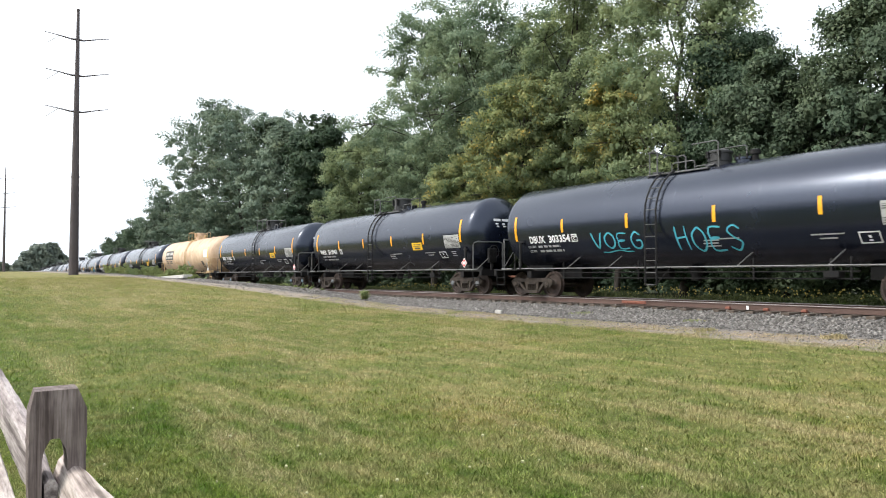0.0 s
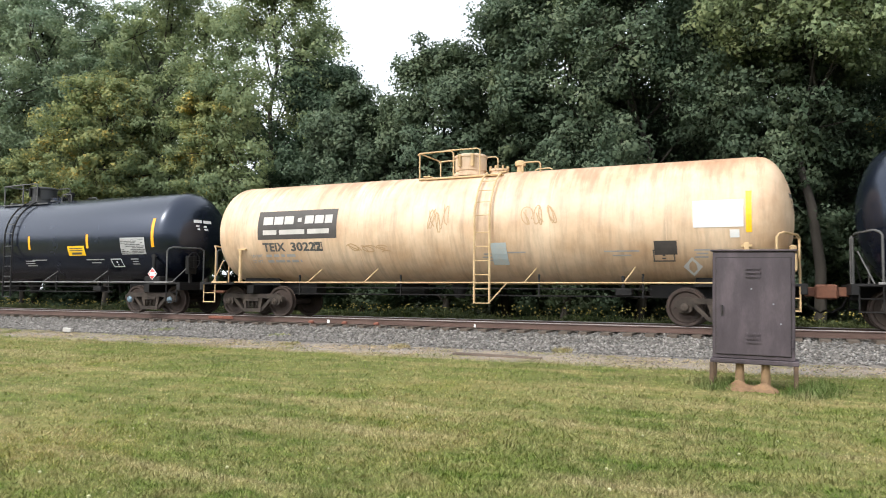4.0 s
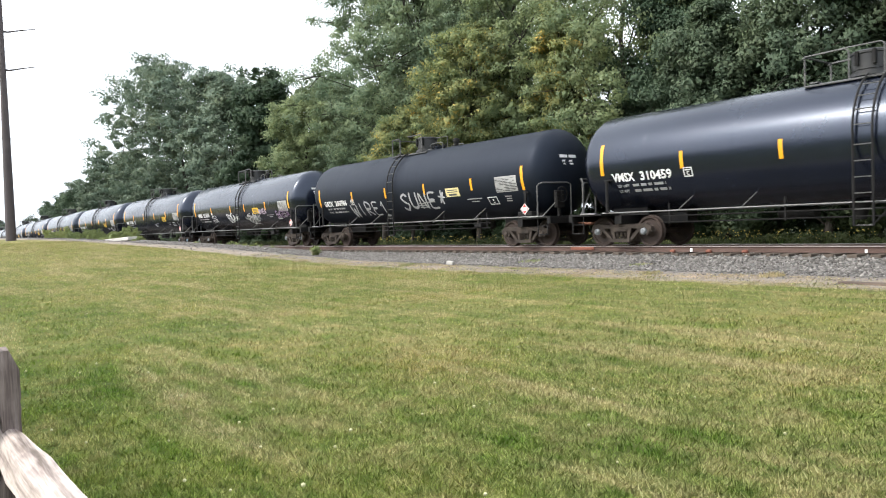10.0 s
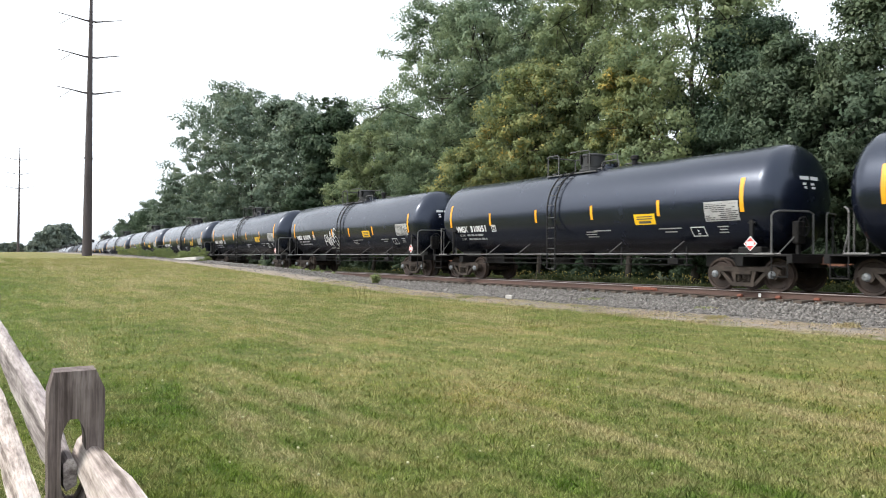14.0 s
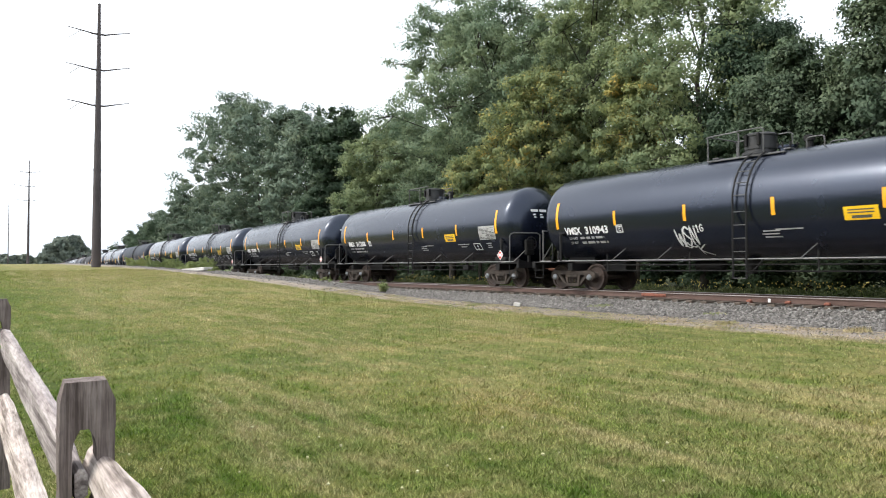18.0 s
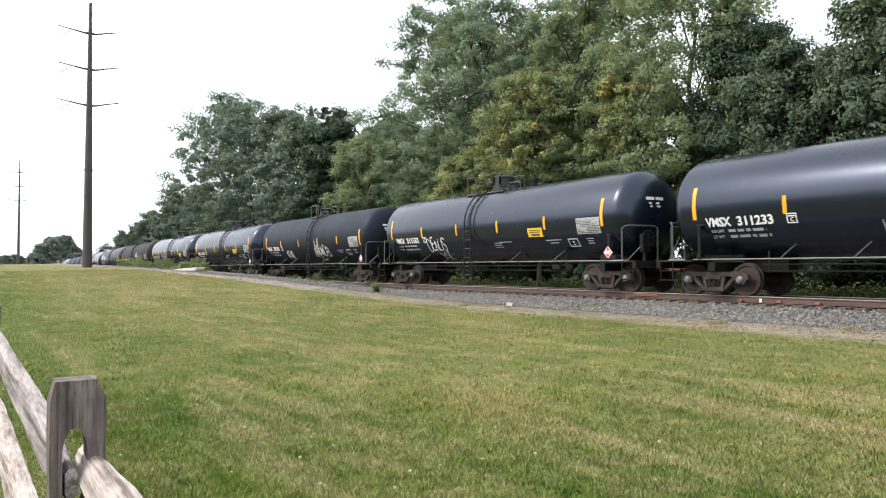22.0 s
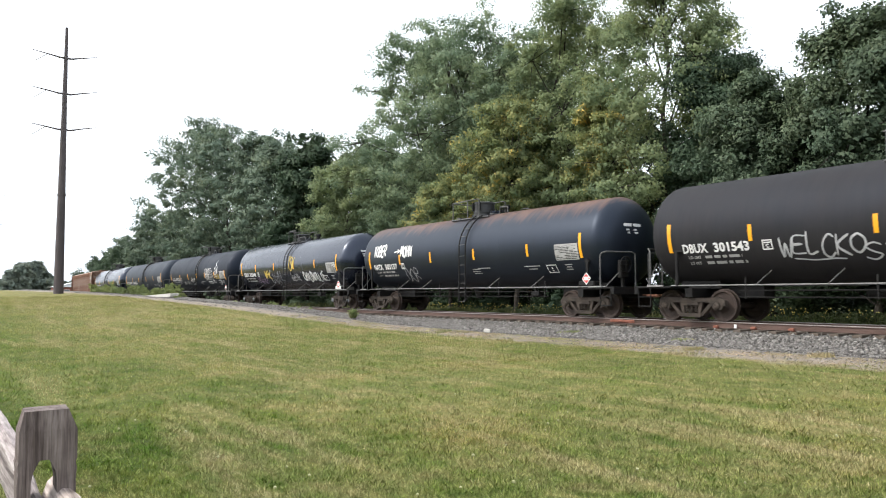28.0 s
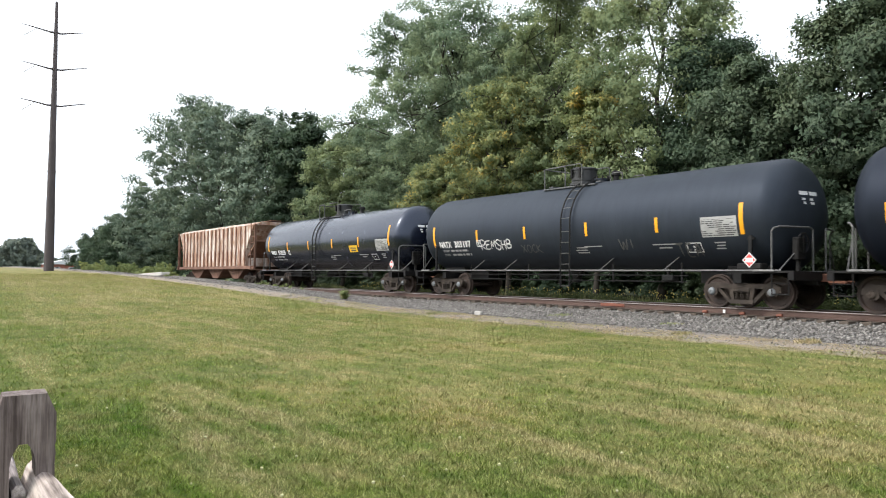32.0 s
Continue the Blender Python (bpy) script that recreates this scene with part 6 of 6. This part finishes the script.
def mound():
    rng = random.Random(8)
    n = 26
    vs = []
    for i in range(n + 1):
        for k in range(n + 1):
            x, y = -0.62 + 1.24 * i / n, -0.42 + 0.84 * k / n
            r = math.hypot(x / 0.6, y / 0.4) + 0.12 * math.sin(4 * math.atan2(y, x) + 1)
            heap = 0.13 * math.exp(-((x + 0.2) ** 2 + y * y) / 0.022) + 0.11 * math.exp(-((x - 0.17) ** 2 + y * y) / 0.02)
            vs.append((x, y, heap + 0.002 - 0.06 * r * r + rng.uniform(-0.016, 0.016)))
    return Shape().add(vs, [(i * (n + 1) + k, (i + 1) * (n + 1) + k, (i + 1) * (n + 1) + k + 1, i * (n + 1) + k + 1) for i in range(n) for k in range(n)])


md = solid("sand_mound", mound(), M_SAND, "small heaps of tan sand round the conduits", "sand heap", smooth=60)
md.matrix_world = pose(-0.46, 12.02, 0.1)

# ---- track details ----
tie = Shape().bevel_box(-0.115, 0.115, -1.3, 1.3, -0.15, 0.0, 0.012).mesh("tie", M_TIE)
plate = Shape().bevel_box(-0.09, 0.09, -0.17, 0.17, 0.0, 0.012, 0.003).mesh("tie_plate", M_RAIL)
rt = random.Random(12)
for k in range(125):
    x = -57.0 + 0.53 * k + rt.uniform(-0.02, 0.02)
    ty, tz = track_at(x)
    o = part("tie", tie, None, railway)
    o.matrix_local = pose(x, ty + rt.uniform(-0.05, 0.05), tz - 0.178 + rt.uniform(-0.006, 0.004), 0, 0, rt.uniform(-1.2, 1.2))
M_JOINT = plain("fresh_rust_joint", [(0.22, 0.08, 0.052), (0.31, 0.12, 0.082)], 4, 0.85)
joint = Shape().bevel_box(-0.5, 0.5, -0.05, -0.012, -0.13, -0.04, 0.01)
for k in range(6):
    joint.lathe([(-0.085, 0.0001), (-0.085, 0.022), (-0.05, 0.022)], "y", 6, (-0.42 + 0.168 * k, 0, -0.085))
part("joint_bar", joint, M_JOINT, railway, "orange-rusted joint bar with bolts").location = (-16.4, TRACK_Y - 0.753, RAIL_Z)
anchor = Shape().bevel_box(-0.06, 0.06, -0.14, -0.05, -0.17, -0.1, 0.012).bevel_box(-0.045, 0.045, -0.1, 0.02, -0.19, -0.15, 0.01).bevel_box(-0.1, -0.04, -0.12, -0.06, -0.18, -0.12, 0.01).mesh("rail_anchor", M_JOINT)
for x in (-12.87, -11.7, -10.62):
    part("rail_anchor", anchor, None, railway, "orange-rusted rail clamp").location = (x, TRACK_Y - 0.753, RAIL_Z)
part("paint_mark", Shape().box(-0.04, 0.04, -0.0765, -0.0735, -0.165, -0.06), M_WHITE, railway, "white paint mark").location = (-12.28, TRACK_Y - 0.753, RAIL_Z)
part("paint_mark", Shape().box(-0.03, 0.03, -0.0765, -0.0735, -0.165, -0.08), M_WHITE, railway, "white paint mark").location = (-7.6, TRACK_Y - 0.753, RAIL_Z)


def stones(count, x0, x1, y0, y1, smin, smax, seed, lift=0.0):
    """Broken stones as small eight-sided lumps, joined."""
    rng = np.random.default_rng(seed)
    x, y = rng.uniform(x0, x1, count), rng.uniform(y0, y1, count)
    s = rng.uniform(smin, smax, count) * (0.7 + 0.6 * rng.random(count))
    z = ground_z(x, y) + s * 0.25 + lift
    ax = np.array([[1, 0, 0], [-1, 0, 0], [0, 1, 0], [0, -1, 0], [0, 0, 1], [0, 0, -1]], float)
    v = ax[None] * (0.7 + 0.6 * rng.random((count, 6, 1))) * s[:, None, None] * np.array([1.15, 1.0, 0.75])
    v += rng.normal(size=v.shape) * s[:, None, None] * 0.22
    a = rng.uniform(0, 6.28, count)
    c, sn = np.cos(a)[:, None], np.sin(a)[:, None]
    vx, vy = v[..., 0] * c - v[..., 1] * sn, v[..., 0] * sn + v[..., 1] * c
    v = np.stack([vx + x[:, None], vy + y[:, None], v[..., 2] + z[:, None]], -1).reshape(-1, 3)
    tri = np.array([[0, 2, 4], [2, 1, 4], [1, 3, 4], [3, 0, 4], [2, 0, 5], [1, 2, 5], [3, 1, 5], [0, 3, 5]])
    f = (tri[None] + 6 * np.arange(count)[:, None, None]).reshape(-1, 3)
    n = len(f)
    me = bpy.data.meshes.new("ballast")
    me.vertices.add(len(v))
    me.vertices.foreach_set("co", v.astype(np.float32).ravel())
    me.loops.add(3 * n)
    me.loops.foreach_set("vertex_index", f.astype(np.int32).ravel())
    me.polygons.add(n)
    me.polygons.foreach_set("loop_start", np.arange(0, 3 * n, 3, dtype=np.int32))
    me.polygons.foreach_set("loop_total", np.full(n, 3, np.int32))
    me.update(calc_edges=True)
    return me


def stone_material():
    m, n, l, b = material("broken_grey_stone")
    geo = n.new("ShaderNodeNewGeometry")
    c = ramp(n, l, geo.outputs["Random Per Island"], [(0.0, (0.085, 0.077, 0.07)), (0.4, (0.145, 0.134, 0.124)), (0.8, (0.215, 0.202, 0.187)), (1.0, (0.32, 0.302, 0.28))])
    g = noise_tex(n, l, 45, 3, 0.6)
    l.new(mix(n, l, 1.0, c, ramp(n, l, g, [(0.3, (0.8, 0.8, 0.8)), (0.7, (1.05, 1.05, 1.05))]), "MULTIPLY"), b.inputs["Base Color"])
    b.inputs["Roughness"].default_value = 0.9
    return m


M_BROKEN = stone_material()
for args in ((26000, -32, 8, 15.35, 17.9, 0.022, 0.042, 1), (6000, -32, 8, 17.9, 20.9, 0.025, 0.045, 2), (6000, -62, -32, 15.4, 18.0, 0.03, 0.055, 3), (1600, -32, 8, 14.4, 15.4, 0.01, 0.022, 4), (1400, -100, -32, 14.3, 16.4, 0.02, 0.045, 5)):
    me = stones(*args)
    me.materials.append(M_BROKEN)
    tagged(new("ballast", me), "loose broken grey stone beside the rails", "ballast", kind="stuff")

# ---- grass, weeds and flowers ----
def blade_material(name, stops):
    m, n, l, b = material(name)
    geo = n.new("ShaderNodeNewGeometry")
    c = ramp(n, l, geo.outputs["Random Per Island"], stops)
    big = noise_tex(n, l, 0.35, 5, 0.62)
    mid = noise_tex(n, l, 1.6, 5, 0.65)
    streak = noise_tex(n, l, 0.8, 4, 0.6, stretch=(0.2, 1.5, 1), turn=5)
    c = mix(n, l, 1.0, c, ramp(n, l, big, [(0.32, (0.55, 0.77, 0.43)), (0.5, (1, 1, 1)), (0.68, (1.32, 1.1, 1.15))]), "MULTIPLY")
    clump = noise_tex(n, l, 5.5, 4, 0.7)
    c = mix(n, l, 1.0, c, ramp(n, l, clump, [(0.36, (0.6, 0.74, 0.52)), (0.5, (1, 1, 1)), (0.68, (1.18, 1.12, 1.2))]), "MULTIPLY")
    sep = n.new("ShaderNodeSeparateXYZ")
    l.new(geo.outputs["Position"], sep.inputs[0])
    c = lawn_zones(n, l, sep, mid, c, (0.46, 0.4, 0.18), 1.0)
    straw = ramp(n, l, mid, [(0.5, (0, 0, 0)), (0.72, (0.7, 0.7, 0.7))])
    c = mix(n, l, straw, c, (0.41, 0.345, 0.19))
    c = mix(n, l, ramp(n, l, streak, [(0.52, (0, 0, 0)), (0.64, (0.8, 0.8, 0.8))]), c, (0.55, 0.465, 0.28))
    lines = noise_tex(n, l, 1.7, 5, 0.7, stretch=(0.5, 1.15, 1), turn=-14)
    c = mix(n, l, 1.0, c, ramp(n, l, lines, [(0.34, (0.66, 0.84, 0.5)), (0.5, (1, 1, 1))]), "MULTIPLY")
    c = mix(n, l, ramp(n, l, lines, [(0.53, (0, 0, 0)), (0.68, (0.6, 0.6, 0.6))]), c, (0.56, 0.485, 0.25))
    l.new(c, b.inputs["Base Color"])
    b.inputs["Roughness"].default_value = 0.7
    b.inputs["Specular IOR Level"].default_value = 0.2
    tr = n.new("ShaderNodeBsdfTranslucent")
    l.new(c, tr.inputs["Color"])
    ms = n.new("ShaderNodeMixShader")
    ms.inputs[0].default_value = 0.4
    l.new(b.outputs[0], ms.inputs[1])
    l.new(tr.outputs[0], ms.inputs[2])
    l.new(ms.outputs[0], n["Material Output"].inputs["Surface"])
    return m


M_BLADE = blade_material("grass_blades", [(0.0, (0.225, 0.255, 0.083)), (0.4, (0.315, 0.34, 0.112)), (0.75, (0.415, 0.41, 0.158)), (0.92, (0.48, 0.44, 0.225)), (1.0, (0.56, 0.505, 0.3))])


def blades(count, seed, pick, tall, wide, mat, name, label, lean=0.5):
    """Thin leaning blades on the ground at the places that pick gives."""
    rng = np.random.default_rng(seed)
    x, y, k = pick(rng, count)
    z = ground_z(x, y)
    h = tall * (0.5 + 0.9 * rng.random(count)) * k
    w = wide * (0.6 + 0.8 * rng.random(count)) * k
    a, d = rng.uniform(0, 6.283, count), rng.uniform(0, 6.283, count)
    ln = lean * h * rng.random(count)
    base = np.stack([x, y, z - 0.005], -1)
    side = np.stack([np.cos(a) * w, np.sin(a) * w, 0 * w], -1)
    tip = base + np.stack([np.cos(d) * ln * 1.4, np.sin(d) * ln * 1.4, h], -1)
    v = np.stack([base - side * 1.35, base + side * 1.35, tip], 1).reshape(-1, 3)
    me = quads_mesh(name, v, mat, k=3)
    me.normals_split_custom_set_from_vertices(np.tile(np.array([[0.0, 0.0, 1.0]]), (len(v), 1)))
    return tagged(new(name, me), label, "grass", kind="stuff")


def lawn_spots(r0, r1):
    def pick(rng, n):
        r = r0 * (r1 / r0) ** rng.random(n)
        az = np.radians(rng.uniform(-23, 91, n) + rng.normal(size=n) * 5)
        r = r - 0.7 * (r < 4) * rng.random(n) ** 2
        x, y = -r * np.sin(az), r * np.cos(az)
        bad = (y > 14.2 + 0.35 * np.sin(x * 1.7)) | (y < 0.05)
        r2 = rng.uniform(2.5, 9, n)
        a2 = np.radians(rng.uniform(0, 80, n))
        x, y = np.where(bad, -r2 * np.sin(a2), x), np.where(bad, r2 * np.cos(a2), y)
        return x, y, 0.75 + np.hypot(x, y) * 0.06
    return pick


blades(250000, 5, lawn_spots(1.8, 32.0), 0.025, 0.0036, M_BLADE, "lawn_grass", "short mown lawn grass with dry straw patches", 1.3)


def round_spots(rng, n):
    """Thinner grass on the ground round the viewer's feet, on both sides of the fence."""
    r, a = 9.0 * rng.random(n) ** 0.6, rng.uniform(0, 6.283, n)
    return r * np.cos(a), r * np.sin(a) * 0.8, 0.9 + 0.06 * r


blades(46000, 15, round_spots, 0.022, 0.0042, M_BLADE, "lawn_grass", "short mown lawn grass round the fence", 1.3)


def far_spots(rng, n):
    """Coarser blades on the lawn along the line."""
    x = -12 - 63 * rng.random(n) ** 1.6
    y = rng.uniform(0.5, 14.0, n)
    return x, y, 0.75 + np.hypot(x, y) * 0.05


blades(70000, 7, far_spots, 0.028, 0.0036, M_BLADE, "lawn_grass", "dry mown lawn grass along the line", 1.2)


def near_spots(rng, n):
    """Blades that stand together in small tussocks on the near lawn."""
    k = n // 14
    r = 1.9 * (11.0 / 1.9) ** rng.random(k)
    az = np.radians(rng.uniform(-20, 90, k))
    x, y = -r * np.sin(az), np.maximum(r * np.cos(az), 0.1)
    x, y = np.repeat(x, 14) + rng.normal(size=k * 14) * 0.035, np.repeat(y, 14) + rng.normal(size=k * 14) * 0.035
    x, y = np.resize(x, n), np.resize(y, n)
    return x, y, 0.8 + np.hypot(x, y) * 0.05


blades(112000, 6, near_spots, 0.042, 0.003, M_BLADE, "lawn_grass", "small tussocks of mown grass on the lawn", 0.9)


def tuft_at(cx, cy, rad):
    def pick(rng, n):
        a, r = rng.uniform(0, 6.283, n), rad * rng.random(n) ** 0.7
        return cx + r * np.cos(a), cy + r * np.sin(a), np.ones(n)
    return pick


M_WEEDBLADE = blade_material("green_weed", [(0.0, (0.17, 0.23, 0.08)), (0.6, (0.25, 0.31, 0.115)), (1.0, (0.36, 0.4, 0.18))])
M_STRAW = blade_material("dry_straw", [(0.0, (0.46, 0.34, 0.18)), (0.5, (0.6, 0.47, 0.27)), (1.0, (0.7, 0.58, 0.36))])


def fringe_spots(rng, n):
    """Straw lying in patches along the lawn's edge."""
    k = n // 60
    x = np.repeat(rng.uniform(-34, 8, k), 60) + rng.normal(size=k * 60) * 0.3
    y = np.repeat(rng.uniform(13.9, 15.2, k), 60) + rng.normal(size=k * 60) * 0.09
    return np.resize(x, n), np.resize(y, n), np.ones(n)


def verge_spots(rng, n):
    """Upright weeds in small stands along the far side of the track."""
    k = n // 10
    x = np.repeat(rng.uniform(-50, 12, k), 10) + rng.normal(size=k * 10) * 0.07
    y = np.repeat(rng.uniform(21.7, 23.0, k), 10) + rng.normal(size=k * 10) * 0.07
    s = np.repeat(rng.uniform(0.55, 1.15, k), 10)
    return np.resize(x, n), np.resize(y, n), np.resize(s, n)


blades(14000, 9, verge_spots, 0.4, 0.012, M_WEEDBLADE, "verge_weeds", "upright pale green weeds beyond the track", 0.35)
blades(36000, 8, fringe_spots, 0.022, 0.008, M_STRAW, "straw_fringe", "flat dry straw along the lawn's edge", 3.0)
for i, (x, y, r, hgt) in enumerate(((-8.06, 15.1, 0.26, 0.085), (-4.33, 15.5, 0.24, 0.09), (2.35, 15.7, 0.26, 0.08), (3.1, 15.1, 0.35, 0.07), (-11.0, 14.9, 0.3, 0.05))):
    blades(420, 50 + i, tuft_at(x, y, r), hgt, 0.004, M_STRAW, "dry_grass_tuft", "dry straw-coloured grass tuft in the gravel", 0.8)
for i, (x, y, r, hgt) in enumerate(((-16.67, 16.44, 0.4, 0.07), (-12.35, 16.27, 0.3, 0.06), (-29.2, 15.55, 0.12, 0.3), (-1.0, 11.95, 0.3, 0.13), (0.4, 11.95, 0.4, 0.15), (-0.75, 12.2, 0.2, 0.16), (0.5, 12.3, 0.35, 0.16), (0.2, 11.6, 0.3, 0.1), (-1.15, 12.3, 0.35, 0.13), (-21, 14.7, 0.3, 0.06))):
    blades(520, 60 + i, tuft_at(x, y, r), hgt, 0.0035, M_WEEDBLADE, "green_weed_tuft", "green weed tuft beside the track", 0.7)


def clover():
    rng = np.random.default_rng(31)
    sh = Shape()
    spots = [(-5.43, 2.23), (-8.79, 1.79)]
    for _ in range(150):
        r = 2.3 * 8 ** rng.random()
        az = math.radians(rng.uniform(-15, 88))
        spots.append((-r * math.sin(az), max(0.3, r * math.cos(az))))
    for x, y in spots:
        if y > 13.5:
            continue
        z = float(ground_z(x, y)) + rng.uniform(0.05, 0.075)
        r = rng.uniform(0.008, 0.015)
        sh.lathe([(-r, 0.0001), (-0.5 * r, 0.85 * r), (0.3 * r, r), (r, 0.0001)], "z", 6, (x, y, z))
    return sh


M_CLOVER = plain("white_clover", [(0.5, 0.49, 0.27), (0.62, 0.6, 0.38)], 5, 0.8)
tagged(new("clover_flowers", clover().mesh("clover_flowers", M_CLOVER)), "tiny white clover heads scattered in the lawn", "flowers", kind="stuff")


def strip_leaves(x0, x1, y0, y1, h0, h1, count, size, kind, seed, name, label):
    rng = np.random.default_rng(seed)
    x = rng.uniform(x0, x1, count)
    y = rng.uniform(y0, y1, count) + bend(x)[0]
    top = h0 + (h1 - h0) * (0.5 + 0.5 * np.sin(x * 0.9 + seed) * np.sin(x * 0.37 + 2)) * rng.random(count)
    c = np.stack([x, y, ground_z(x, y) + top], -1)
    v, nr = leaf_cloud(c, np.full(count, 0.16), 30, size, seed, c.mean(0) - np.array([0, 0, 400.0]))
    return tagged(new(name, quads_mesh(name, v, LEAF[kind], nr, 3)), label, "weeds", kind="stuff")


strip_leaves(-60, 14, 21.7, 23.2, 0.2, 0.6, 2600, 0.07, "verge", 71, "verge_weeds", "low green weeds along the far side of the track")
strip_leaves(-60, 14, 24.2, 26.0, 0.0, 0.3, 800, 0.09, "verge", 72, "verge_weeds", "low green weeds along the far side of the track")
strip_leaves(-97, -59, 15.9, 16.9, 0.05, 1.15, 760, 0.12, "weed", 73, "bank_weeds", "tall green weeds on the bank beside the track")
strip_leaves(-47, -36, 16.3, 17.1, 0.02, 0.25, 20, 0.09, "weed", 74, "bank_weeds", "low green weeds on the bank beside the track")
strip_leaves(-29.35, -29.05, 15.4, 15.7, 0.1, 0.42, 7, 0.08, "weed", 75, "bank_weeds", "single green weed in the gravel")
strip_leaves(-190, -95, 23.0, 28.0, 0.2, 2.6, 1100, 0.25, "weed", 76, "bank_weeds", "tall green scrub beyond the track")


def goldenrod():
    rng = np.random.default_rng(44)
    sh = Shape()
    for _ in range(1000):
        x, y = rng.uniform(-40, 8), rng.uniform(21.8, 23.4)
        z = float(ground_z(x, y)) + rng.uniform(0.4, 0.72)
        r = rng.uniform(0.018, 0.035)
        sh.lathe([(-r, 0.0001), (0, r), (r, 0.0001)], "z", 5, (x, y, z))
    return sh


M_GOLD = plain("yellow_flower", [(0.46, 0.37, 0.08), (0.6, 0.5, 0.14)], 5, 0.8)
tagged(new("yellow_flowers", goldenrod().mesh("yellow_flowers", M_GOLD)), "small yellow flowers in the weeds beyond the track", "flowers", kind="stuff")

# ---- slab on the bank, debris, and the far distance ----
M_CONC = plain("pale_concrete", [(0.4, 0.38, 0.35), (0.55, 0.53, 0.5)], 2, 0.9)
slab = solid("concrete_slab", Shape().bevel_box(-4.2, 4.2, -0.35, 0.35, -0.15, 0.12, 0.03), M_CONC, "pale broken concrete slab lying on the bank", "slab")
slab.matrix_world = pose(-63.5, 16.0, float(ground_z(-63.5, 16.0)) + 0.05, 0, -1.3, -1)
deb = solid("stone_block", Shape().bevel_box(-0.12, 0.12, -0.08, 0.08, -0.05, 0.08, 0.02), M_CONC, "small pale stone lying on the gravel", "stone")
deb.matrix_world = pose(-19.07, 15.11, 0.3, 0, 6, 30)
M_LOG = plain("old_tie_wood", [(0.06, 0.042, 0.032), (0.15, 0.11, 0.082)], 5, 0.95, stretch=(0.2, 1, 1))
log = solid("buried_timber", Shape().bevel_box(-1.0, 1.0, -0.1, 0.1, -0.12, 0.05, 0.03), M_LOG, "old brown timber half buried in the dirt", "timber")
log.matrix_world = pose(-5.48, 14.55, float(ground_z(-5.48, 14.55)) - 0.022, 5, 0.6, -2)

M_BRICK = plain("red_brick_wall", [(0.2, 0.07, 0.05), (0.3, 0.11, 0.08)], 1, 0.9)
M_ROOF = plain("pale_roof", [(0.55, 0.56, 0.58), (0.7, 0.71, 0.72)], 0.6, 0.6)
M_PANE = plain("dark_window_glass", [(0.03, 0.035, 0.04), (0.06, 0.07, 0.08)], 2, 0.1, rough_var=0.03, bumpy=0)
house = thing("house", "low red brick house with pale roof, far along the line", "house", at=pose(-262, 42, 0.0, 0, 0, 0))
part("wall", Shape().box(-6, 6, -9, 9, 0, 3.9), M_BRICK, house)
part("roof", Shape().add([(x, y, z) for x in (-6.5, 6.5) for y, z in ((-9.6, 3.8), (0, 6.2), (9.6, 3.8))], [(0, 1, 4, 3), (1, 2, 5, 4), (0, 3, 5, 2), (0, 2, 1), (3, 4, 5)]), M_ROOF, house)
for y in (-6, -2, 3, 7):
    w = part("window", Shape().box(6.0, 6.06, y - 0.8, y + 0.8, 1.6, 3.0), M_WHITE, house)
    part("pane", Shape().box(6.06, 6.08, y - 0.65, y + 0.65, 1.7, 2.9), M_PANE, w)
shed = thing("white_building", "white low building behind the brick house", "building", at=pose(-285, 50, 0.0))
part("wall", Shape().box(-5, 5, -5, 5, 0, 6.4), M_ROOF, shed)
part("roof", Shape().box(-5.3, 5.3, -5.3, 5.3, 6.4, 6.7), M_ROOF, shed)

far_tree = None
rf = random.Random(9)
for i in range(40):
    az = radians(78.5 + i * 0.36)
    r = rf.uniform(610, 700)
    x, y = -r * math.sin(az), r * math.cos(az)
    hgt = rf.uniform(11, 15) + 15 * math.exp(-((math.degrees(az) - 84.2) / 1.1) ** 2)
    if far_tree is None:
        far_tree = plant_tree(x, y, 15, 7, "far", 501, "hazy green tree on the horizon", bare=0.03, clumps=110, per=40, leaf=1.5, gaps=0.1)
        far_tree["group"] = "far trees"
    else:
        copy_thing(far_tree, pose(x, y, -2.0, 0, 0, i * 37) @ Matrix.Scale(hgt / 15, 4))


# small surges of the train, metres ahead of its steady run at whole seconds
SURGE = {0: 0.04, 2: 0.08, 9: 0.03, 11: 0.05, 12: 0.24, 18: 0.2, 19: 0.26, 21: 0.24, 22: 0.27, 25: 0.13}


def motions():
    for n, car in CARS:
        rows = []
        for k in range(33):
            t = min(float(k), 32.0)
            x = CAR_ZERO + CAR_PITCH * n + SPEED * t + SURGE.get(k, 0.0)
            (ya, za), (yb, zb) = track_at(x - 6.8), track_at(x + 6.8)
            turn = math.degrees(math.atan2(yb - ya, 13.6))
            tilt = math.degrees(math.atan2(zb - za, 13.6))
            rows.append((t, pose(x, (ya + yb) / 2, (za + zb) / 2, 0, -tilt, turn)))
        walk(car, rows)
    roll = math.degrees(SPEED / 30 / 0.457)
    for wheelset, u in WHEELSETS:
        walk(wheelset, [(k / 30, pose(u, 0, 0.457, 0, roll * k, 0)) for k in range(961)])


motions()
